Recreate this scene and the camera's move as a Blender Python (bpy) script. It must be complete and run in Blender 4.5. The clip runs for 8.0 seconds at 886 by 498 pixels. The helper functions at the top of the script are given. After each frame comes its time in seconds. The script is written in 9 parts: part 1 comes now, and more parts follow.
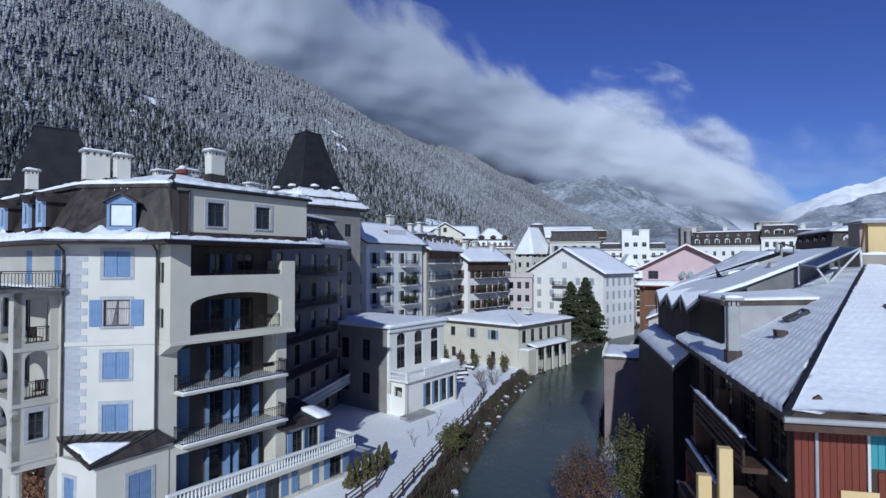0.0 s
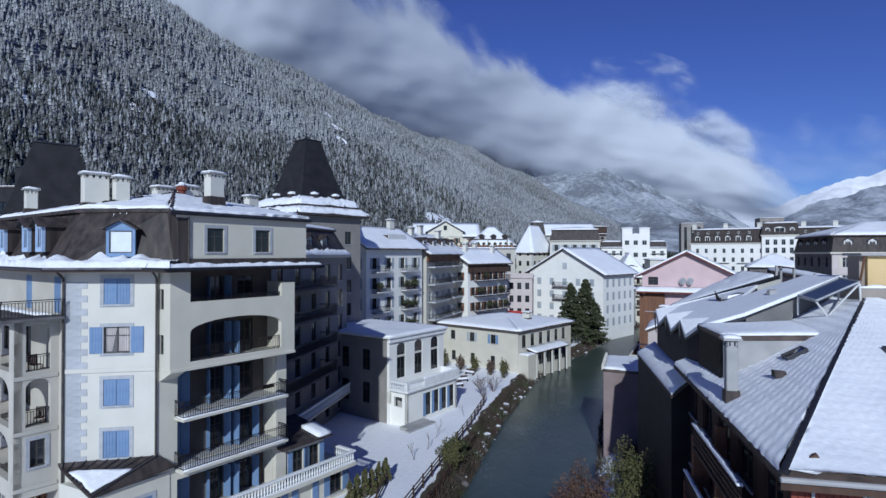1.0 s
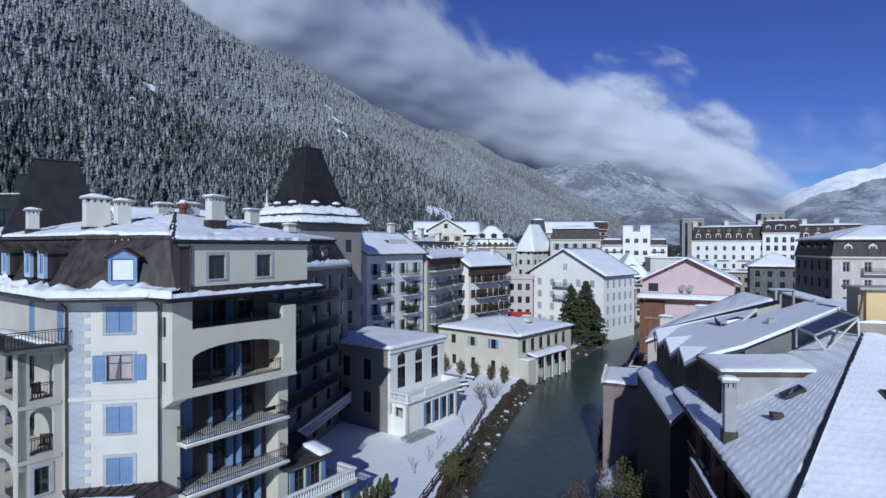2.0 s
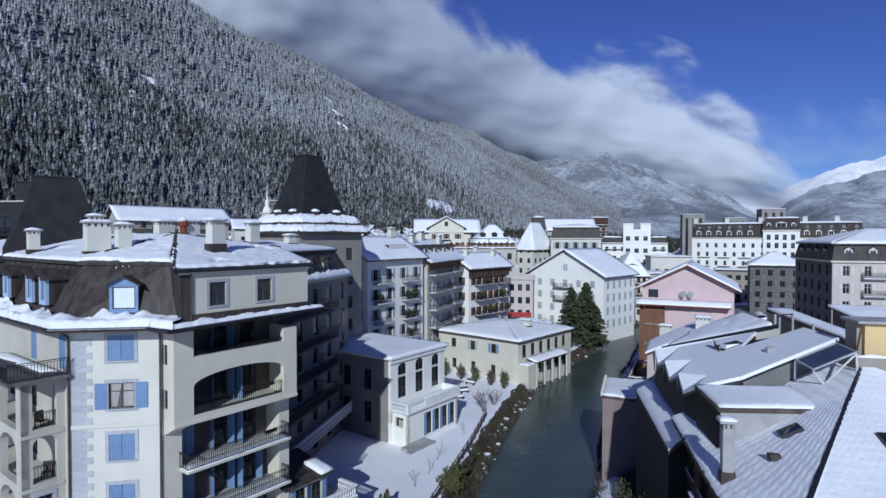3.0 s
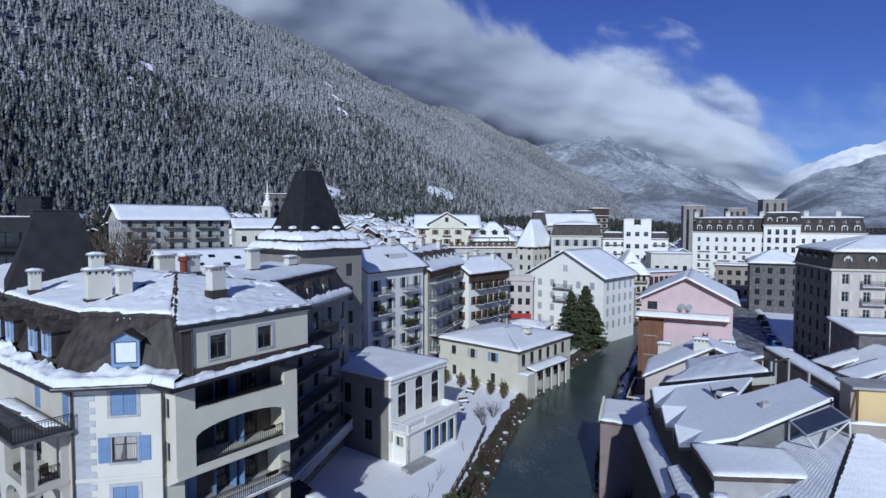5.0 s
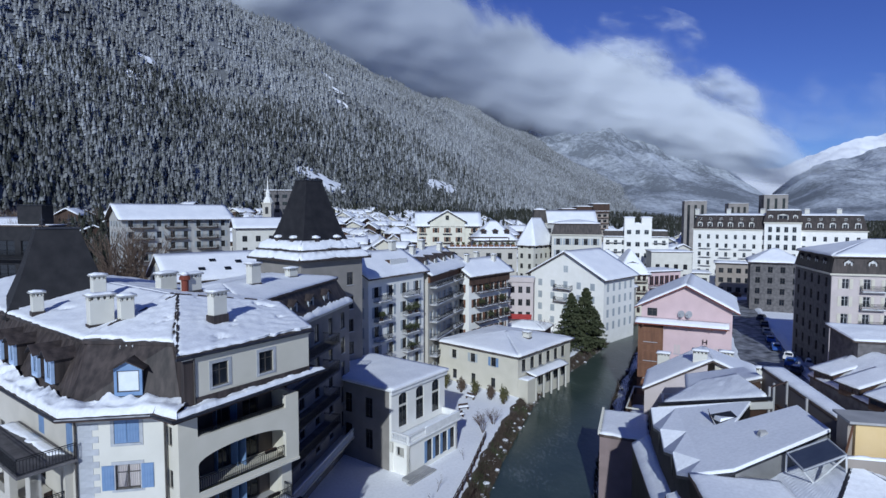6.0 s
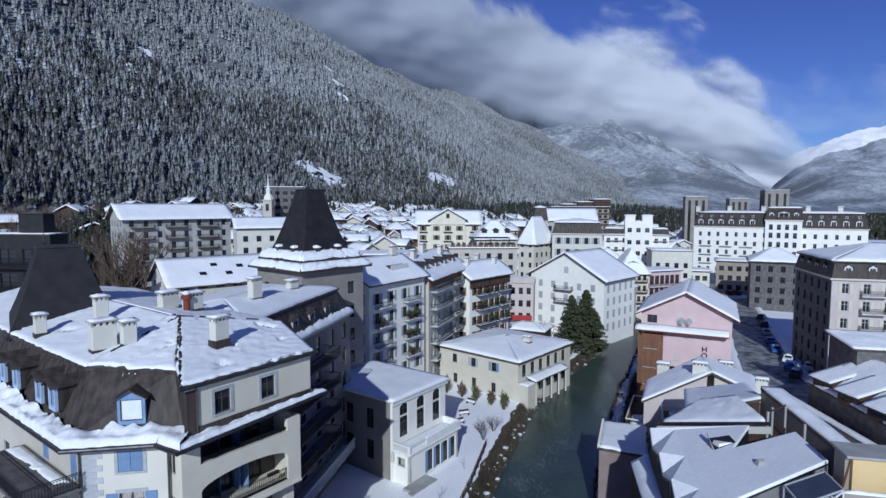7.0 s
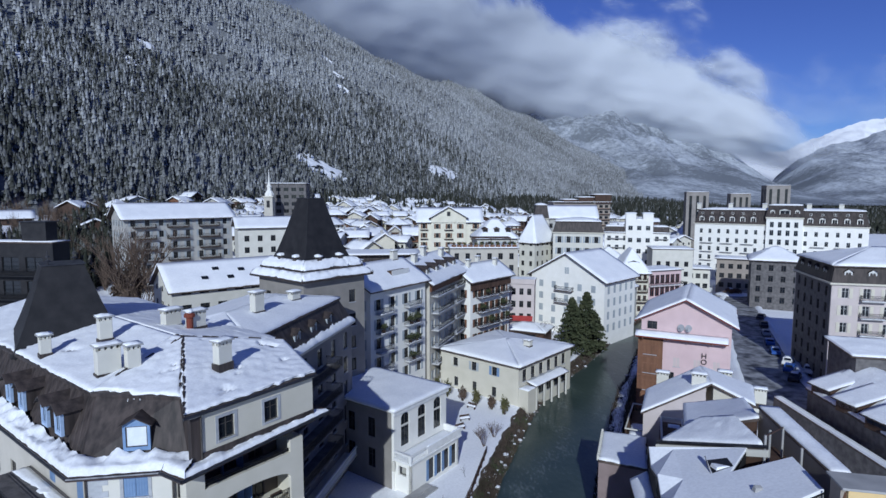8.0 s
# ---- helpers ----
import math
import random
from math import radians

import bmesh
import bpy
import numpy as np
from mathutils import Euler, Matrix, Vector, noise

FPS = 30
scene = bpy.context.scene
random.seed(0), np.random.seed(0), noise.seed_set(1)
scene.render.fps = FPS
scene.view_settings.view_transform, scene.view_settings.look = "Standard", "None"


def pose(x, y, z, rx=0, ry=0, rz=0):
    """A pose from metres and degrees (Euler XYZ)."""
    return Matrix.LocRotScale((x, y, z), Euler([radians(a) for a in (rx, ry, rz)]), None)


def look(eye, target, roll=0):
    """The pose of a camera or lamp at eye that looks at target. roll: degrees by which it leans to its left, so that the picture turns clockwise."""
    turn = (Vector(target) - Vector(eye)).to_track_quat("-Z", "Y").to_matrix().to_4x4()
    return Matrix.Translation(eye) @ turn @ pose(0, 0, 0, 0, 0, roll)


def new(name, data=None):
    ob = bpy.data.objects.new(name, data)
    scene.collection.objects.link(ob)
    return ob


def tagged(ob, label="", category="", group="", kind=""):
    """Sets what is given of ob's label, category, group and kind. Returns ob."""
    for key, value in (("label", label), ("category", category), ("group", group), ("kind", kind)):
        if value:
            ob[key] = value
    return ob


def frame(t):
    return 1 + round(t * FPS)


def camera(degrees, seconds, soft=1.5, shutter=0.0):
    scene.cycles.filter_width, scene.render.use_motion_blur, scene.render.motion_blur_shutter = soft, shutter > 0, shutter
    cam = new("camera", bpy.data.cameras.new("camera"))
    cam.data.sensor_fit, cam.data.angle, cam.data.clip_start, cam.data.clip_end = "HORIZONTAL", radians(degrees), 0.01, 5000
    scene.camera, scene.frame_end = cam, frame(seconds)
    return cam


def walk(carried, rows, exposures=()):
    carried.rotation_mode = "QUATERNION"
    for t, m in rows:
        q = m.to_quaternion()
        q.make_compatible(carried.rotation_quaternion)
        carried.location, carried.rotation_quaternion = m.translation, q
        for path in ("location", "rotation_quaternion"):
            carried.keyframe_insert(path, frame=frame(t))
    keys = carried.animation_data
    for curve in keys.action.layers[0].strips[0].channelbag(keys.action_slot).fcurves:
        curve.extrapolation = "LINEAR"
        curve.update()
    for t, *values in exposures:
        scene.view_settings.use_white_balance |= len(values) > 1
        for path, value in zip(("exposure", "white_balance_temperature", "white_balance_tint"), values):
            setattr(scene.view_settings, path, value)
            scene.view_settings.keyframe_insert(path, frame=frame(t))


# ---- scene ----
cam = camera(76.8, 8.0)
EXPOSURE, KELVIN, TINT = -0.08, 5500, 5
METRES, EYE, TILT, LEAN, TURN = 17.6, 17.0, 1.3, 0.0, 0.0
ROWS = [
    (0.0, 0.0, 0.0, 0.0, -0.0, 0.0, 0.0),
    (0.5, 0.0014, 0.0006, 0.0544, 0.02, -0.38, -0.02),
    (1.0, 0.0032, 0.0006, 0.1157, 0.04, -0.79, -0.04),
    (1.5, 0.0033, -0.0017, 0.1758, 0.07, -1.19, -0.06),
    (3.0, 0.0045, -0.0028, 0.3608, 0.15, -2.45, -0.08),
    (3.5, 0.0076, 0.0008, 0.4187, 0.16, -2.85, -0.09),
    (4.0, 0.01, 0.0015, 0.482, 0.2, -3.27, -0.08),
    (4.5, 0.0106, 0.001, 0.5414, 0.21, -3.68, -0.07),
    (6.0, 0.0123, 0.005, 0.7348, 0.29, -4.97, -0.08),
    (6.5, 0.0115, 0.0086, 0.7989, 0.31, -5.38, -0.07),
    (7.0, 0.0117, 0.0106, 0.8676, 0.35, -5.83, -0.07),
    (7.5, 0.0116, 0.0104, 0.9306, 0.38, -6.25, -0.09),
    (8.0, 0.0101, 0.0103, 0.9994, 0.43, -6.71, -0.09),
]
walk(cam, [(t, pose(0, 0, EYE, TILT, LEAN, TURN) @ pose(METRES * x, METRES * y, METRES * z, 90 + pitch, roll, yaw)) for t, x, y, z, yaw, pitch, roll in ROWS],
     exposures=[(0.0, EXPOSURE, KELVIN, TINT), (8.0, EXPOSURE, KELVIN, TINT)])

# ---- light ----
SUN_ELEV, SUN_AZ = 26.5, 187.5   # azimuth clockwise from +y, of the place the sun stands in
world = bpy.data.worlds.new("world")
scene.world = world
world.use_nodes = True
wn = world.node_tree
sky = wn.nodes.new("ShaderNodeTexSky")
sky.sky_type = 'NISHITA'
sky.sun_disc = False
sky.sun_elevation = radians(SUN_ELEV)
sky.sun_rotation = radians(SUN_AZ)
sky.altitude = 1100
sky.air_density, sky.dust_density, sky.ozone_density = 1.0, 0.15, 7.0
wbg = wn.nodes["Background"]
wbg.inputs[1].default_value = 0.077
tone = wn.nodes.new("ShaderNodeHueSaturation")
tone.inputs["Hue"].default_value, tone.inputs["Saturation"].default_value = 0.527, 1.03
wn.links.new(sky.outputs[0], tone.inputs["Color"])
wn.links.new(tone.outputs[0], wbg.inputs[0])
sun = new("sun", bpy.data.lights.new("sun", 'SUN'))
sun.data.energy, sun.data.angle, sun.data.color = 3.5, radians(0.6), (1.0, 0.965, 0.92)
az, el = radians(SUN_AZ), radians(SUN_ELEV)
TO_SUN = Vector((math.sin(az) * math.cos(el), math.cos(az) * math.cos(el), math.sin(el)))
sun.matrix_world = look(TO_SUN * 100, (0, 0, 0))


# ---- materials ----
def material(name, c1, c2, scale=3.0, rough=0.8, metal=0.0, bump=0.15, fine=40.0, stretch=(1, 1, 1), spread=0.0, spec=0.3):
    """Two colours mixed by coarse noise, darkened a little by fine noise, with a fine relief."""
    m = bpy.data.materials.new(name)
    m.use_nodes = True
    n, l = m.node_tree.nodes, m.node_tree.links
    b = n["Principled BSDF"]
    tc = n.new("ShaderNodeTexCoord")
    mp = n.new("ShaderNodeMapping")
    mp.inputs["Scale"].default_value = stretch
    l.new(tc.outputs["Object"], mp.inputs[0])
    big, small = n.new("ShaderNodeTexNoise"), n.new("ShaderNodeTexNoise")
    big.inputs["Scale"].default_value, small.inputs["Scale"].default_value = scale, fine
    big.inputs["Detail"].default_value, small.inputs["Detail"].default_value = 6, 3
    l.new(mp.outputs[0], big.inputs[0])
    l.new(mp.outputs[0], small.inputs[0])
    ramp = n.new("ShaderNodeMapRange")
    ramp.inputs[1].default_value, ramp.inputs[2].default_value = 0.32, 0.68
    l.new(big.outputs[0], ramp.inputs[0])
    mix = n.new("ShaderNodeMix")
    mix.data_type = 'RGBA'
    mix.inputs[6].default_value, mix.inputs[7].default_value = (*c1, 1), (*c2, 1)
    l.new(ramp.outputs[0], mix.inputs[0])
    hsv = n.new("ShaderNodeHueSaturation")
    l.new(mix.outputs[2], hsv.inputs["Color"])
    val = n.new("ShaderNodeMapRange")
    val.inputs[3].default_value, val.inputs[4].default_value = 0.84, 1.14
    l.new(small.outputs[0], val.inputs[0])
    if spread:
        info = n.new("ShaderNodeObjectInfo")
        sp = n.new("ShaderNodeMapRange")
        sp.inputs[3].default_value, sp.inputs[4].default_value = 1 - spread, 1 + spread
        l.new(info.outputs["Random"], sp.inputs[0])
        mul = n.new("ShaderNodeMath")
        mul.operation = 'MULTIPLY'
        l.new(val.outputs[0], mul.inputs[0])
        l.new(sp.outputs[0], mul.inputs[1])
        l.new(mul.outputs[0], hsv.inputs["Value"])
    else:
        l.new(val.outputs[0], hsv.inputs["Value"])
    l.new(hsv.outputs[0], b.inputs["Base Color"])
    b.inputs["Roughness"].default_value, b.inputs["Metallic"].default_value = rough, metal
    b.inputs["Specular IOR Level"].default_value = spec
    if bump:
        bp = n.new("ShaderNodeBump")
        bp.inputs["Strength"].default_value, bp.inputs["Distance"].default_value = bump, 0.05
        l.new(small.outputs[0], bp.inputs["Height"])
        l.new(bp.outputs[0], b.inputs["Normal"])
    return m


M_SNOW = material("snow", (0.79, 0.805, 0.825), (0.87, 0.88, 0.89), 0.35, 0.65, bump=0.35, fine=5.0, spec=0.2)
M_GROUND = material("trodden_snow", (0.83, 0.84, 0.86), (0.91, 0.915, 0.925), 0.12, 0.75, bump=0.4, fine=3.0, spec=0.2)
M_WHITE = material("white_plaster", (0.56, 0.545, 0.475), (0.63, 0.61, 0.54), 0.5, 0.85, bump=0.08)
M_CREAM = material("cream_plaster", (0.55, 0.52, 0.425), (0.61, 0.575, 0.48), 0.5, 0.85, bump=0.08)
M_BEIGE = material("beige_plaster", (0.44, 0.415, 0.355), (0.51, 0.48, 0.415), 0.5, 0.85, bump=0.08)
M_YELLOW = material("pale_yellow_plaster", (0.64, 0.61, 0.49), (0.72, 0.69, 0.57), 0.5, 0.85, bump=0.08)
M_GREYW = material("grey_plaster", (0.36, 0.35, 0.33), (0.45, 0.44, 0.41), 0.6, 0.85, bump=0.08)
M_PINK = material("pink_plaster", (0.56, 0.42, 0.415), (0.63, 0.48, 0.475), 0.5, 0.85, bump=0.08)
M_ROSE = material("rose_beige_plaster", (0.48, 0.425, 0.4), (0.55, 0.485, 0.46), 0.5, 0.85, bump=0.08)
M_MAUVE = material("mauve_plaster", (0.2, 0.155, 0.145), (0.27, 0.21, 0.2), 0.5, 0.85, bump=0.1)
M_OCHRE = material("ochre_plaster", (0.6, 0.44, 0.2), (0.66, 0.5, 0.26), 0.5, 0.85, bump=0.08)
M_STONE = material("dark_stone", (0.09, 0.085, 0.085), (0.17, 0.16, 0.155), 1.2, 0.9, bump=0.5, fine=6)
M_GRANITE = material("grey_granite", (0.34, 0.35, 0.365), (0.43, 0.44, 0.455), 2.0, 0.8, bump=0.2, spread=0.08)
M_SLATE = material("dark_roof_metal", (0.022, 0.018, 0.017), (0.072, 0.057, 0.051), 2.2, 0.6, bump=0.15, fine=9.0, stretch=(1, 1, 0.06))
M_SPIRE = material("black_shingle", (0.012, 0.012, 0.014), (0.024, 0.023, 0.025), 1.0, 0.7, bump=0.3, fine=12)
M_TILE = material("brown_roof_tile", (0.06, 0.045, 0.04), (0.11, 0.085, 0.07), 1.5, 0.8, bump=0.4, fine=9)
M_WOOD = material("stained_wood", (0.12, 0.06, 0.035), (0.2, 0.1, 0.055), 1.5, 0.7, bump=0.3, fine=14, stretch=(1, 1, 0.15), spread=0.12)
M_DARKWOOD = material("dark_wood", (0.045, 0.028, 0.02), (0.085, 0.05, 0.035), 1.5, 0.75, bump=0.3, fine=14, stretch=(1, 1, 0.15), spread=0.12)
M_RUST = material("rust_red_boards", (0.144, 0.033, 0.021), (0.186, 0.051, 0.030), 1.5, 0.75, bump=0.25, fine=14, stretch=(1, 1, 0.15), spread=0.1)
M_TEAL = material("teal_boards", (0.06, 0.25, 0.28), (0.08, 0.3, 0.33), 1.5, 0.7, bump=0.2)
M_BLUE = material("blue_shutter_paint", (0.135, 0.215, 0.36), (0.185, 0.27, 0.42), 2.0, 0.6, bump=0.08, spread=0.08)
M_GREYSH = material("grey_shutter_paint", (0.3, 0.33, 0.35), (0.38, 0.41, 0.43), 2.0, 0.65, bump=0.1, spread=0.08)
M_BROWNSH = material("brown_shutter_paint", (0.14, 0.07, 0.04), (0.2, 0.1, 0.06), 2.0, 0.65, bump=0.1, spread=0.1)
M_RED = material("red_shutter_paint", (0.32, 0.04, 0.04), (0.4, 0.06, 0.05), 2.0, 0.6, bump=0.1)
M_BLIND = material("white_blind", (0.62, 0.66, 0.7), (0.7, 0.73, 0.76), 2.0, 0.5, bump=0.03)
M_IRON = material("black_iron", (0.02, 0.02, 0.022), (0.04, 0.04, 0.042), 4.0, 0.5, metal=0.6, bump=0.05)
M_GUTTER = material("dark_gutter_metal", (0.04, 0.042, 0.05), (0.08, 0.08, 0.09), 3.0, 0.45, metal=0.7, bump=0.03)
M_FRAME = material("window_frame_paint", (0.55, 0.55, 0.53), (0.66, 0.66, 0.64), 3.0, 0.6, bump=0.05)
M_DKFRAME = material("dark_window_frame", (0.05, 0.045, 0.04), (0.09, 0.08, 0.07), 3.0, 0.6, bump=0.05)
M_CURTAIN = material("curtain_cloth", (0.5, 0.44, 0.4), (0.62, 0.56, 0.5), 2.0, 0.9, bump=0.1, stretch=(4, 4, 0.3))
M_BALUS = material("white_balustrade_stone", (0.68, 0.68, 0.66), (0.78, 0.78, 0.76), 2.0, 0.8, bump=0.1)
M_CONCRETE = material("grey_concrete", (0.3, 0.3, 0.29), (0.4, 0.39, 0.38), 0.8, 0.85, bump=0.15)
M_ROCK = material("river_rock", (0.1, 0.095, 0.09), (0.2, 0.19, 0.175), 0.9, 0.85, bump=0.5, fine=6, spread=0.2)
M_CLIFF = material("brown_cliff", (0.1, 0.085, 0.075), (0.2, 0.17, 0.15), 0.15, 0.95, bump=0.6, fine=2.0)
M_BARK = material("bark", (0.06, 0.045, 0.035), (0.1, 0.08, 0.06), 2.0, 0.9, bump=0.4)
M_TWIG = material("bare_twigs", (0.08, 0.058, 0.043), (0.15, 0.108, 0.08), 1.0, 0.9, bump=0)
M_LEAF = material("evergreen_needles", (0.034, 0.044, 0.02), (0.075, 0.082, 0.04), 0.6, 0.8, bump=0)
M_DRYSTEM = material("dry_bank_stems", (0.04, 0.031, 0.025), (0.085, 0.064, 0.05), 1.0, 0.9, bump=0)
M_OLIVE = material("olive_leaves", (0.07, 0.075, 0.03), (0.13, 0.12, 0.05), 0.6, 0.8, bump=0)
M_AUTUMN = material("russet_leaves", (0.085, 0.046, 0.033), (0.15, 0.092, 0.064), 0.6, 0.8, bump=0)
M_ASPHALT = material("slushy_asphalt", (0.03, 0.031, 0.035), (0.36, 0.365, 0.38), 0.5, 0.55, bump=0.2)
M_PANEL = material("solar_collector", (0.05, 0.06, 0.085), (0.07, 0.08, 0.11), 1.0, 0.15, bump=0, spec=0.6)
M_TOWER = material("brown_concrete", (0.22, 0.2, 0.18), (0.28, 0.26, 0.235), 0.4, 0.85, bump=0.1)


def glass_material():
    m = bpy.data.materials.new("window_glass")
    m.use_nodes = True
    b = m.node_tree.nodes["Principled BSDF"]
    b.inputs["Base Color"].default_value = (0.015, 0.018, 0.022, 1)
    b.inputs["Roughness"].default_value = 0.06
    b.inputs["Specular IOR Level"].default_value = 0.6
    return m


M_GLASS = glass_material()


def clear_glass():
    """A clean pane that lets the curtain behind it be seen."""
    m = bpy.data.materials.new("clear_glass")
    m.use_nodes = True
    n, l = m.node_tree.nodes, m.node_tree.links
    mix, tr, gl = n.new("ShaderNodeMixShader"), n.new("ShaderNodeBsdfTransparent"), n.new("ShaderNodeBsdfGlossy")
    gl.inputs["Roughness"].default_value = 0.05
    mix.inputs[0].default_value = 0.12
    l.new(tr.outputs[0], mix.inputs[1])
    l.new(gl.outputs[0], mix.inputs[2])
    l.new(mix.outputs[0], n["Material Output"].inputs[0])
    return m


M_CLEAR = clear_glass()


def water_material():
    m = material("river_water", (0.036, 0.055, 0.045), (0.056, 0.077, 0.063), 0.2, 0.28, bump=0.0, spec=0.4)
    n, l = m.node_tree.nodes, m.node_tree.links
    b = n["Principled BSDF"]
    tc, mp = n.new("ShaderNodeTexCoord"), n.new("ShaderNodeMapping")
    mp.inputs["Rotation"].default_value = (0, 0, radians(20))
    mp.inputs["Scale"].default_value = (1.0, 0.45, 1)
    l.new(tc.outputs["Object"], mp.inputs[0])
    no = n.new("ShaderNodeTexNoise")
    no.inputs["Scale"].default_value, no.inputs["Detail"].default_value = 1.6, 5
    l.new(mp.outputs[0], no.inputs[0])
    bp = n.new("ShaderNodeBump")
    bp.inputs["Strength"].default_value, bp.inputs["Distance"].default_value = 0.4, 0.12
    l.new(no.outputs[0], bp.inputs["Height"])
    l.new(bp.outputs[0], b.inputs["Normal"])
    # pale flecks of broken water, in patches
    foam, patch = n.new("ShaderNodeTexNoise"), n.new("ShaderNodeTexNoise")
    foam.inputs["Scale"].default_value, foam.inputs["Detail"].default_value = 2.6, 4
    patch.inputs["Scale"].default_value, patch.inputs["Detail"].default_value = 0.22, 2
    for k in (foam, patch):
        l.new(mp.outputs[0], k.inputs[0])
    add, step = n.new("ShaderNodeMath"), n.new("ShaderNodeMapRange")
    l.new(foam.outputs[0], add.inputs[0])
    l.new(patch.outputs[0], add.inputs[1])
    step.inputs[1].default_value, step.inputs[2].default_value, step.inputs[4].default_value = 1.12, 1.34, 0.2
    l.new(add.outputs[0], step.inputs[0])
    mix = n.new("ShaderNodeMix")
    mix.data_type = 'RGBA'
    l.new(step.outputs[0], mix.inputs[0])
    l.new(b.inputs["Base Color"].links[0].from_socket, mix.inputs[6])
    mix.inputs[7].default_value = (0.4, 0.44, 0.44, 1)
    l.new(mix.outputs[2], b.inputs["Base Color"])
    return m


M_WATER = water_material()


def frosted(name, dark1, dark2, amount, ns=0.05):
    """Foliage or slope with snow lying on what faces up, patchy at a large and a small scale."""
    m = bpy.data.materials.new(name)
    m.use_nodes = True
    n, l = m.node_tree.nodes, m.node_tree.links
    b = n["Principled BSDF"]
    tc, geo = n.new("ShaderNodeTexCoord"), n.new("ShaderNodeNewGeometry")
    a, c = n.new("ShaderNodeTexNoise"), n.new("ShaderNodeTexNoise")
    a.inputs["Scale"].default_value, a.inputs["Detail"].default_value = ns * 0.12, 5
    c.inputs["Scale"].default_value, c.inputs["Detail"].default_value = ns * 8, 3
    l.new(tc.outputs["Object"], a.inputs[0])
    l.new(tc.outputs["Object"], c.inputs[0])
    sep = n.new("ShaderNodeSeparateXYZ")
    l.new(geo.outputs["True Normal"], sep.inputs[0])
    def math(op, x, y):
        k = n.new("ShaderNodeMath")
        k.operation = op
        for i, v in enumerate((x, y)):
            if isinstance(v, (int, float)):
                k.inputs[i].default_value = v
            else:
                l.new(v, k.inputs[i])
        return k.outputs[0]
    s = math('ADD', math('MULTIPLY', a.outputs[0], 1.0), math('MULTIPLY', c.outputs[0], 0.75))
    s = math('ADD', s, math('MULTIPLY', sep.outputs[2], 0.3))
    s = math('ADD', s, math('MULTIPLY', geo.outputs["Random Per Island"], 0.5))
    mr = n.new("ShaderNodeMapRange")
    mr.inputs[1].default_value, mr.inputs[2].default_value = 1.2 - amount, 2.3 - amount
    l.new(s, mr.inputs[0])
    d = n.new("ShaderNodeMix")
    d.data_type = 'RGBA'
    d.inputs[6].default_value, d.inputs[7].default_value = (*dark1, 1), (*dark2, 1)
    l.new(geo.outputs["Random Per Island"], d.inputs[0])
    x = n.new("ShaderNodeMix")
    x.data_type = 'RGBA'
    l.new(mr.outputs[0], x.inputs[0])
    l.new(d.outputs[2], x.inputs[6])
    x.inputs[7].default_value = (0.48, 0.5, 0.52, 1)
    l.new(x.outputs[2], b.inputs["Base Color"])
    b.inputs["Roughness"].default_value = 0.85
    b.inputs["Specular IOR Level"].default_value = 0.15
    return m


# frost is real; the dark tones are lifted to hold the distance haze
M_FOREST = frosted("frosted_conifers_in_haze", (0.068, 0.07, 0.065), (0.118, 0.113, 0.1), 0.53)
M_SLOPE = frosted("snowy_slope", (0.05, 0.052, 0.05), (0.08, 0.08, 0.075), 0.15)
M_PALEBLUE = material("pale_blue_paint", (0.32, 0.42, 0.58), (0.4, 0.5, 0.66), 2.0, 0.6, bump=0.05)
M_FOREST_LOW = frosted("conifers_low_on_the_slope", (0.033, 0.037, 0.032), (0.066, 0.064, 0.054), 0.14)
M_BRIGHT = material("bright_white_plaster", (0.76, 0.745, 0.68), (0.82, 0.805, 0.75), 0.5, 0.85, bump=0.08)
# dark grey that carries the shade of wing, tower and annex walls
M_SHADE_PLASTER = material("plaster_with_shade", (0.22, 0.205, 0.185), (0.28, 0.26, 0.235), 0.5, 0.85, bump=0.1)
# brown darkened to stand for the shade inside the balcony recesses
M_LOGGIA = material("brown_with_recess_shade", (0.07, 0.058, 0.05), (0.125, 0.105, 0.09), 0.7, 0.8, bump=0.15, stretch=(1, 1, 0.2))
M_RECESS = material("brown_recess_plaster", (0.27, 0.235, 0.2), (0.33, 0.29, 0.25), 0.6, 0.85, bump=0.1)
M_BANK = material("brown_bank_earth", (0.05, 0.04, 0.03), (0.12, 0.1, 0.08), 0.8, 0.95, bump=0.6, fine=6.0)
M_FARSLOPE = frosted("far_snowy_slope", (0.09, 0.1, 0.12), (0.11, 0.12, 0.14), 0.3, 0.02)
M_SPRUCE = frosted("snowy_spruce", (0.024, 0.028, 0.02), (0.045, 0.044, 0.033), -0.08, 0.5)
# grey-blue wood tone that includes the shoulder's shade and haze
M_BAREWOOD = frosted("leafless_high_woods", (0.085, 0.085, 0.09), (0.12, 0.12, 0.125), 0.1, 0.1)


# ---- mesh helpers ----
def mesh_of(bm, mat):
    me = bpy.data.meshes.new("mesh")
    bm.normal_update()
    bm.to_mesh(me)
    bm.free()
    me.materials.append(mat)
    return me


def put(name, me, parent, m=None, label=""):
    ob = new(name, me)
    ob.parent = parent
    if m is not None:
        ob.matrix_basis = m
    return tagged(ob, label)


def part(name, bm, mat, parent, label=""):
    return put(name, mesh_of(bm, mat), parent, None, label)


def thing(name, m, label, category, group="", kind=""):
    ob = new(name)
    ob.empty_display_size = 0.3
    ob.matrix_basis = m
    return tagged(ob, label, category, group, kind)


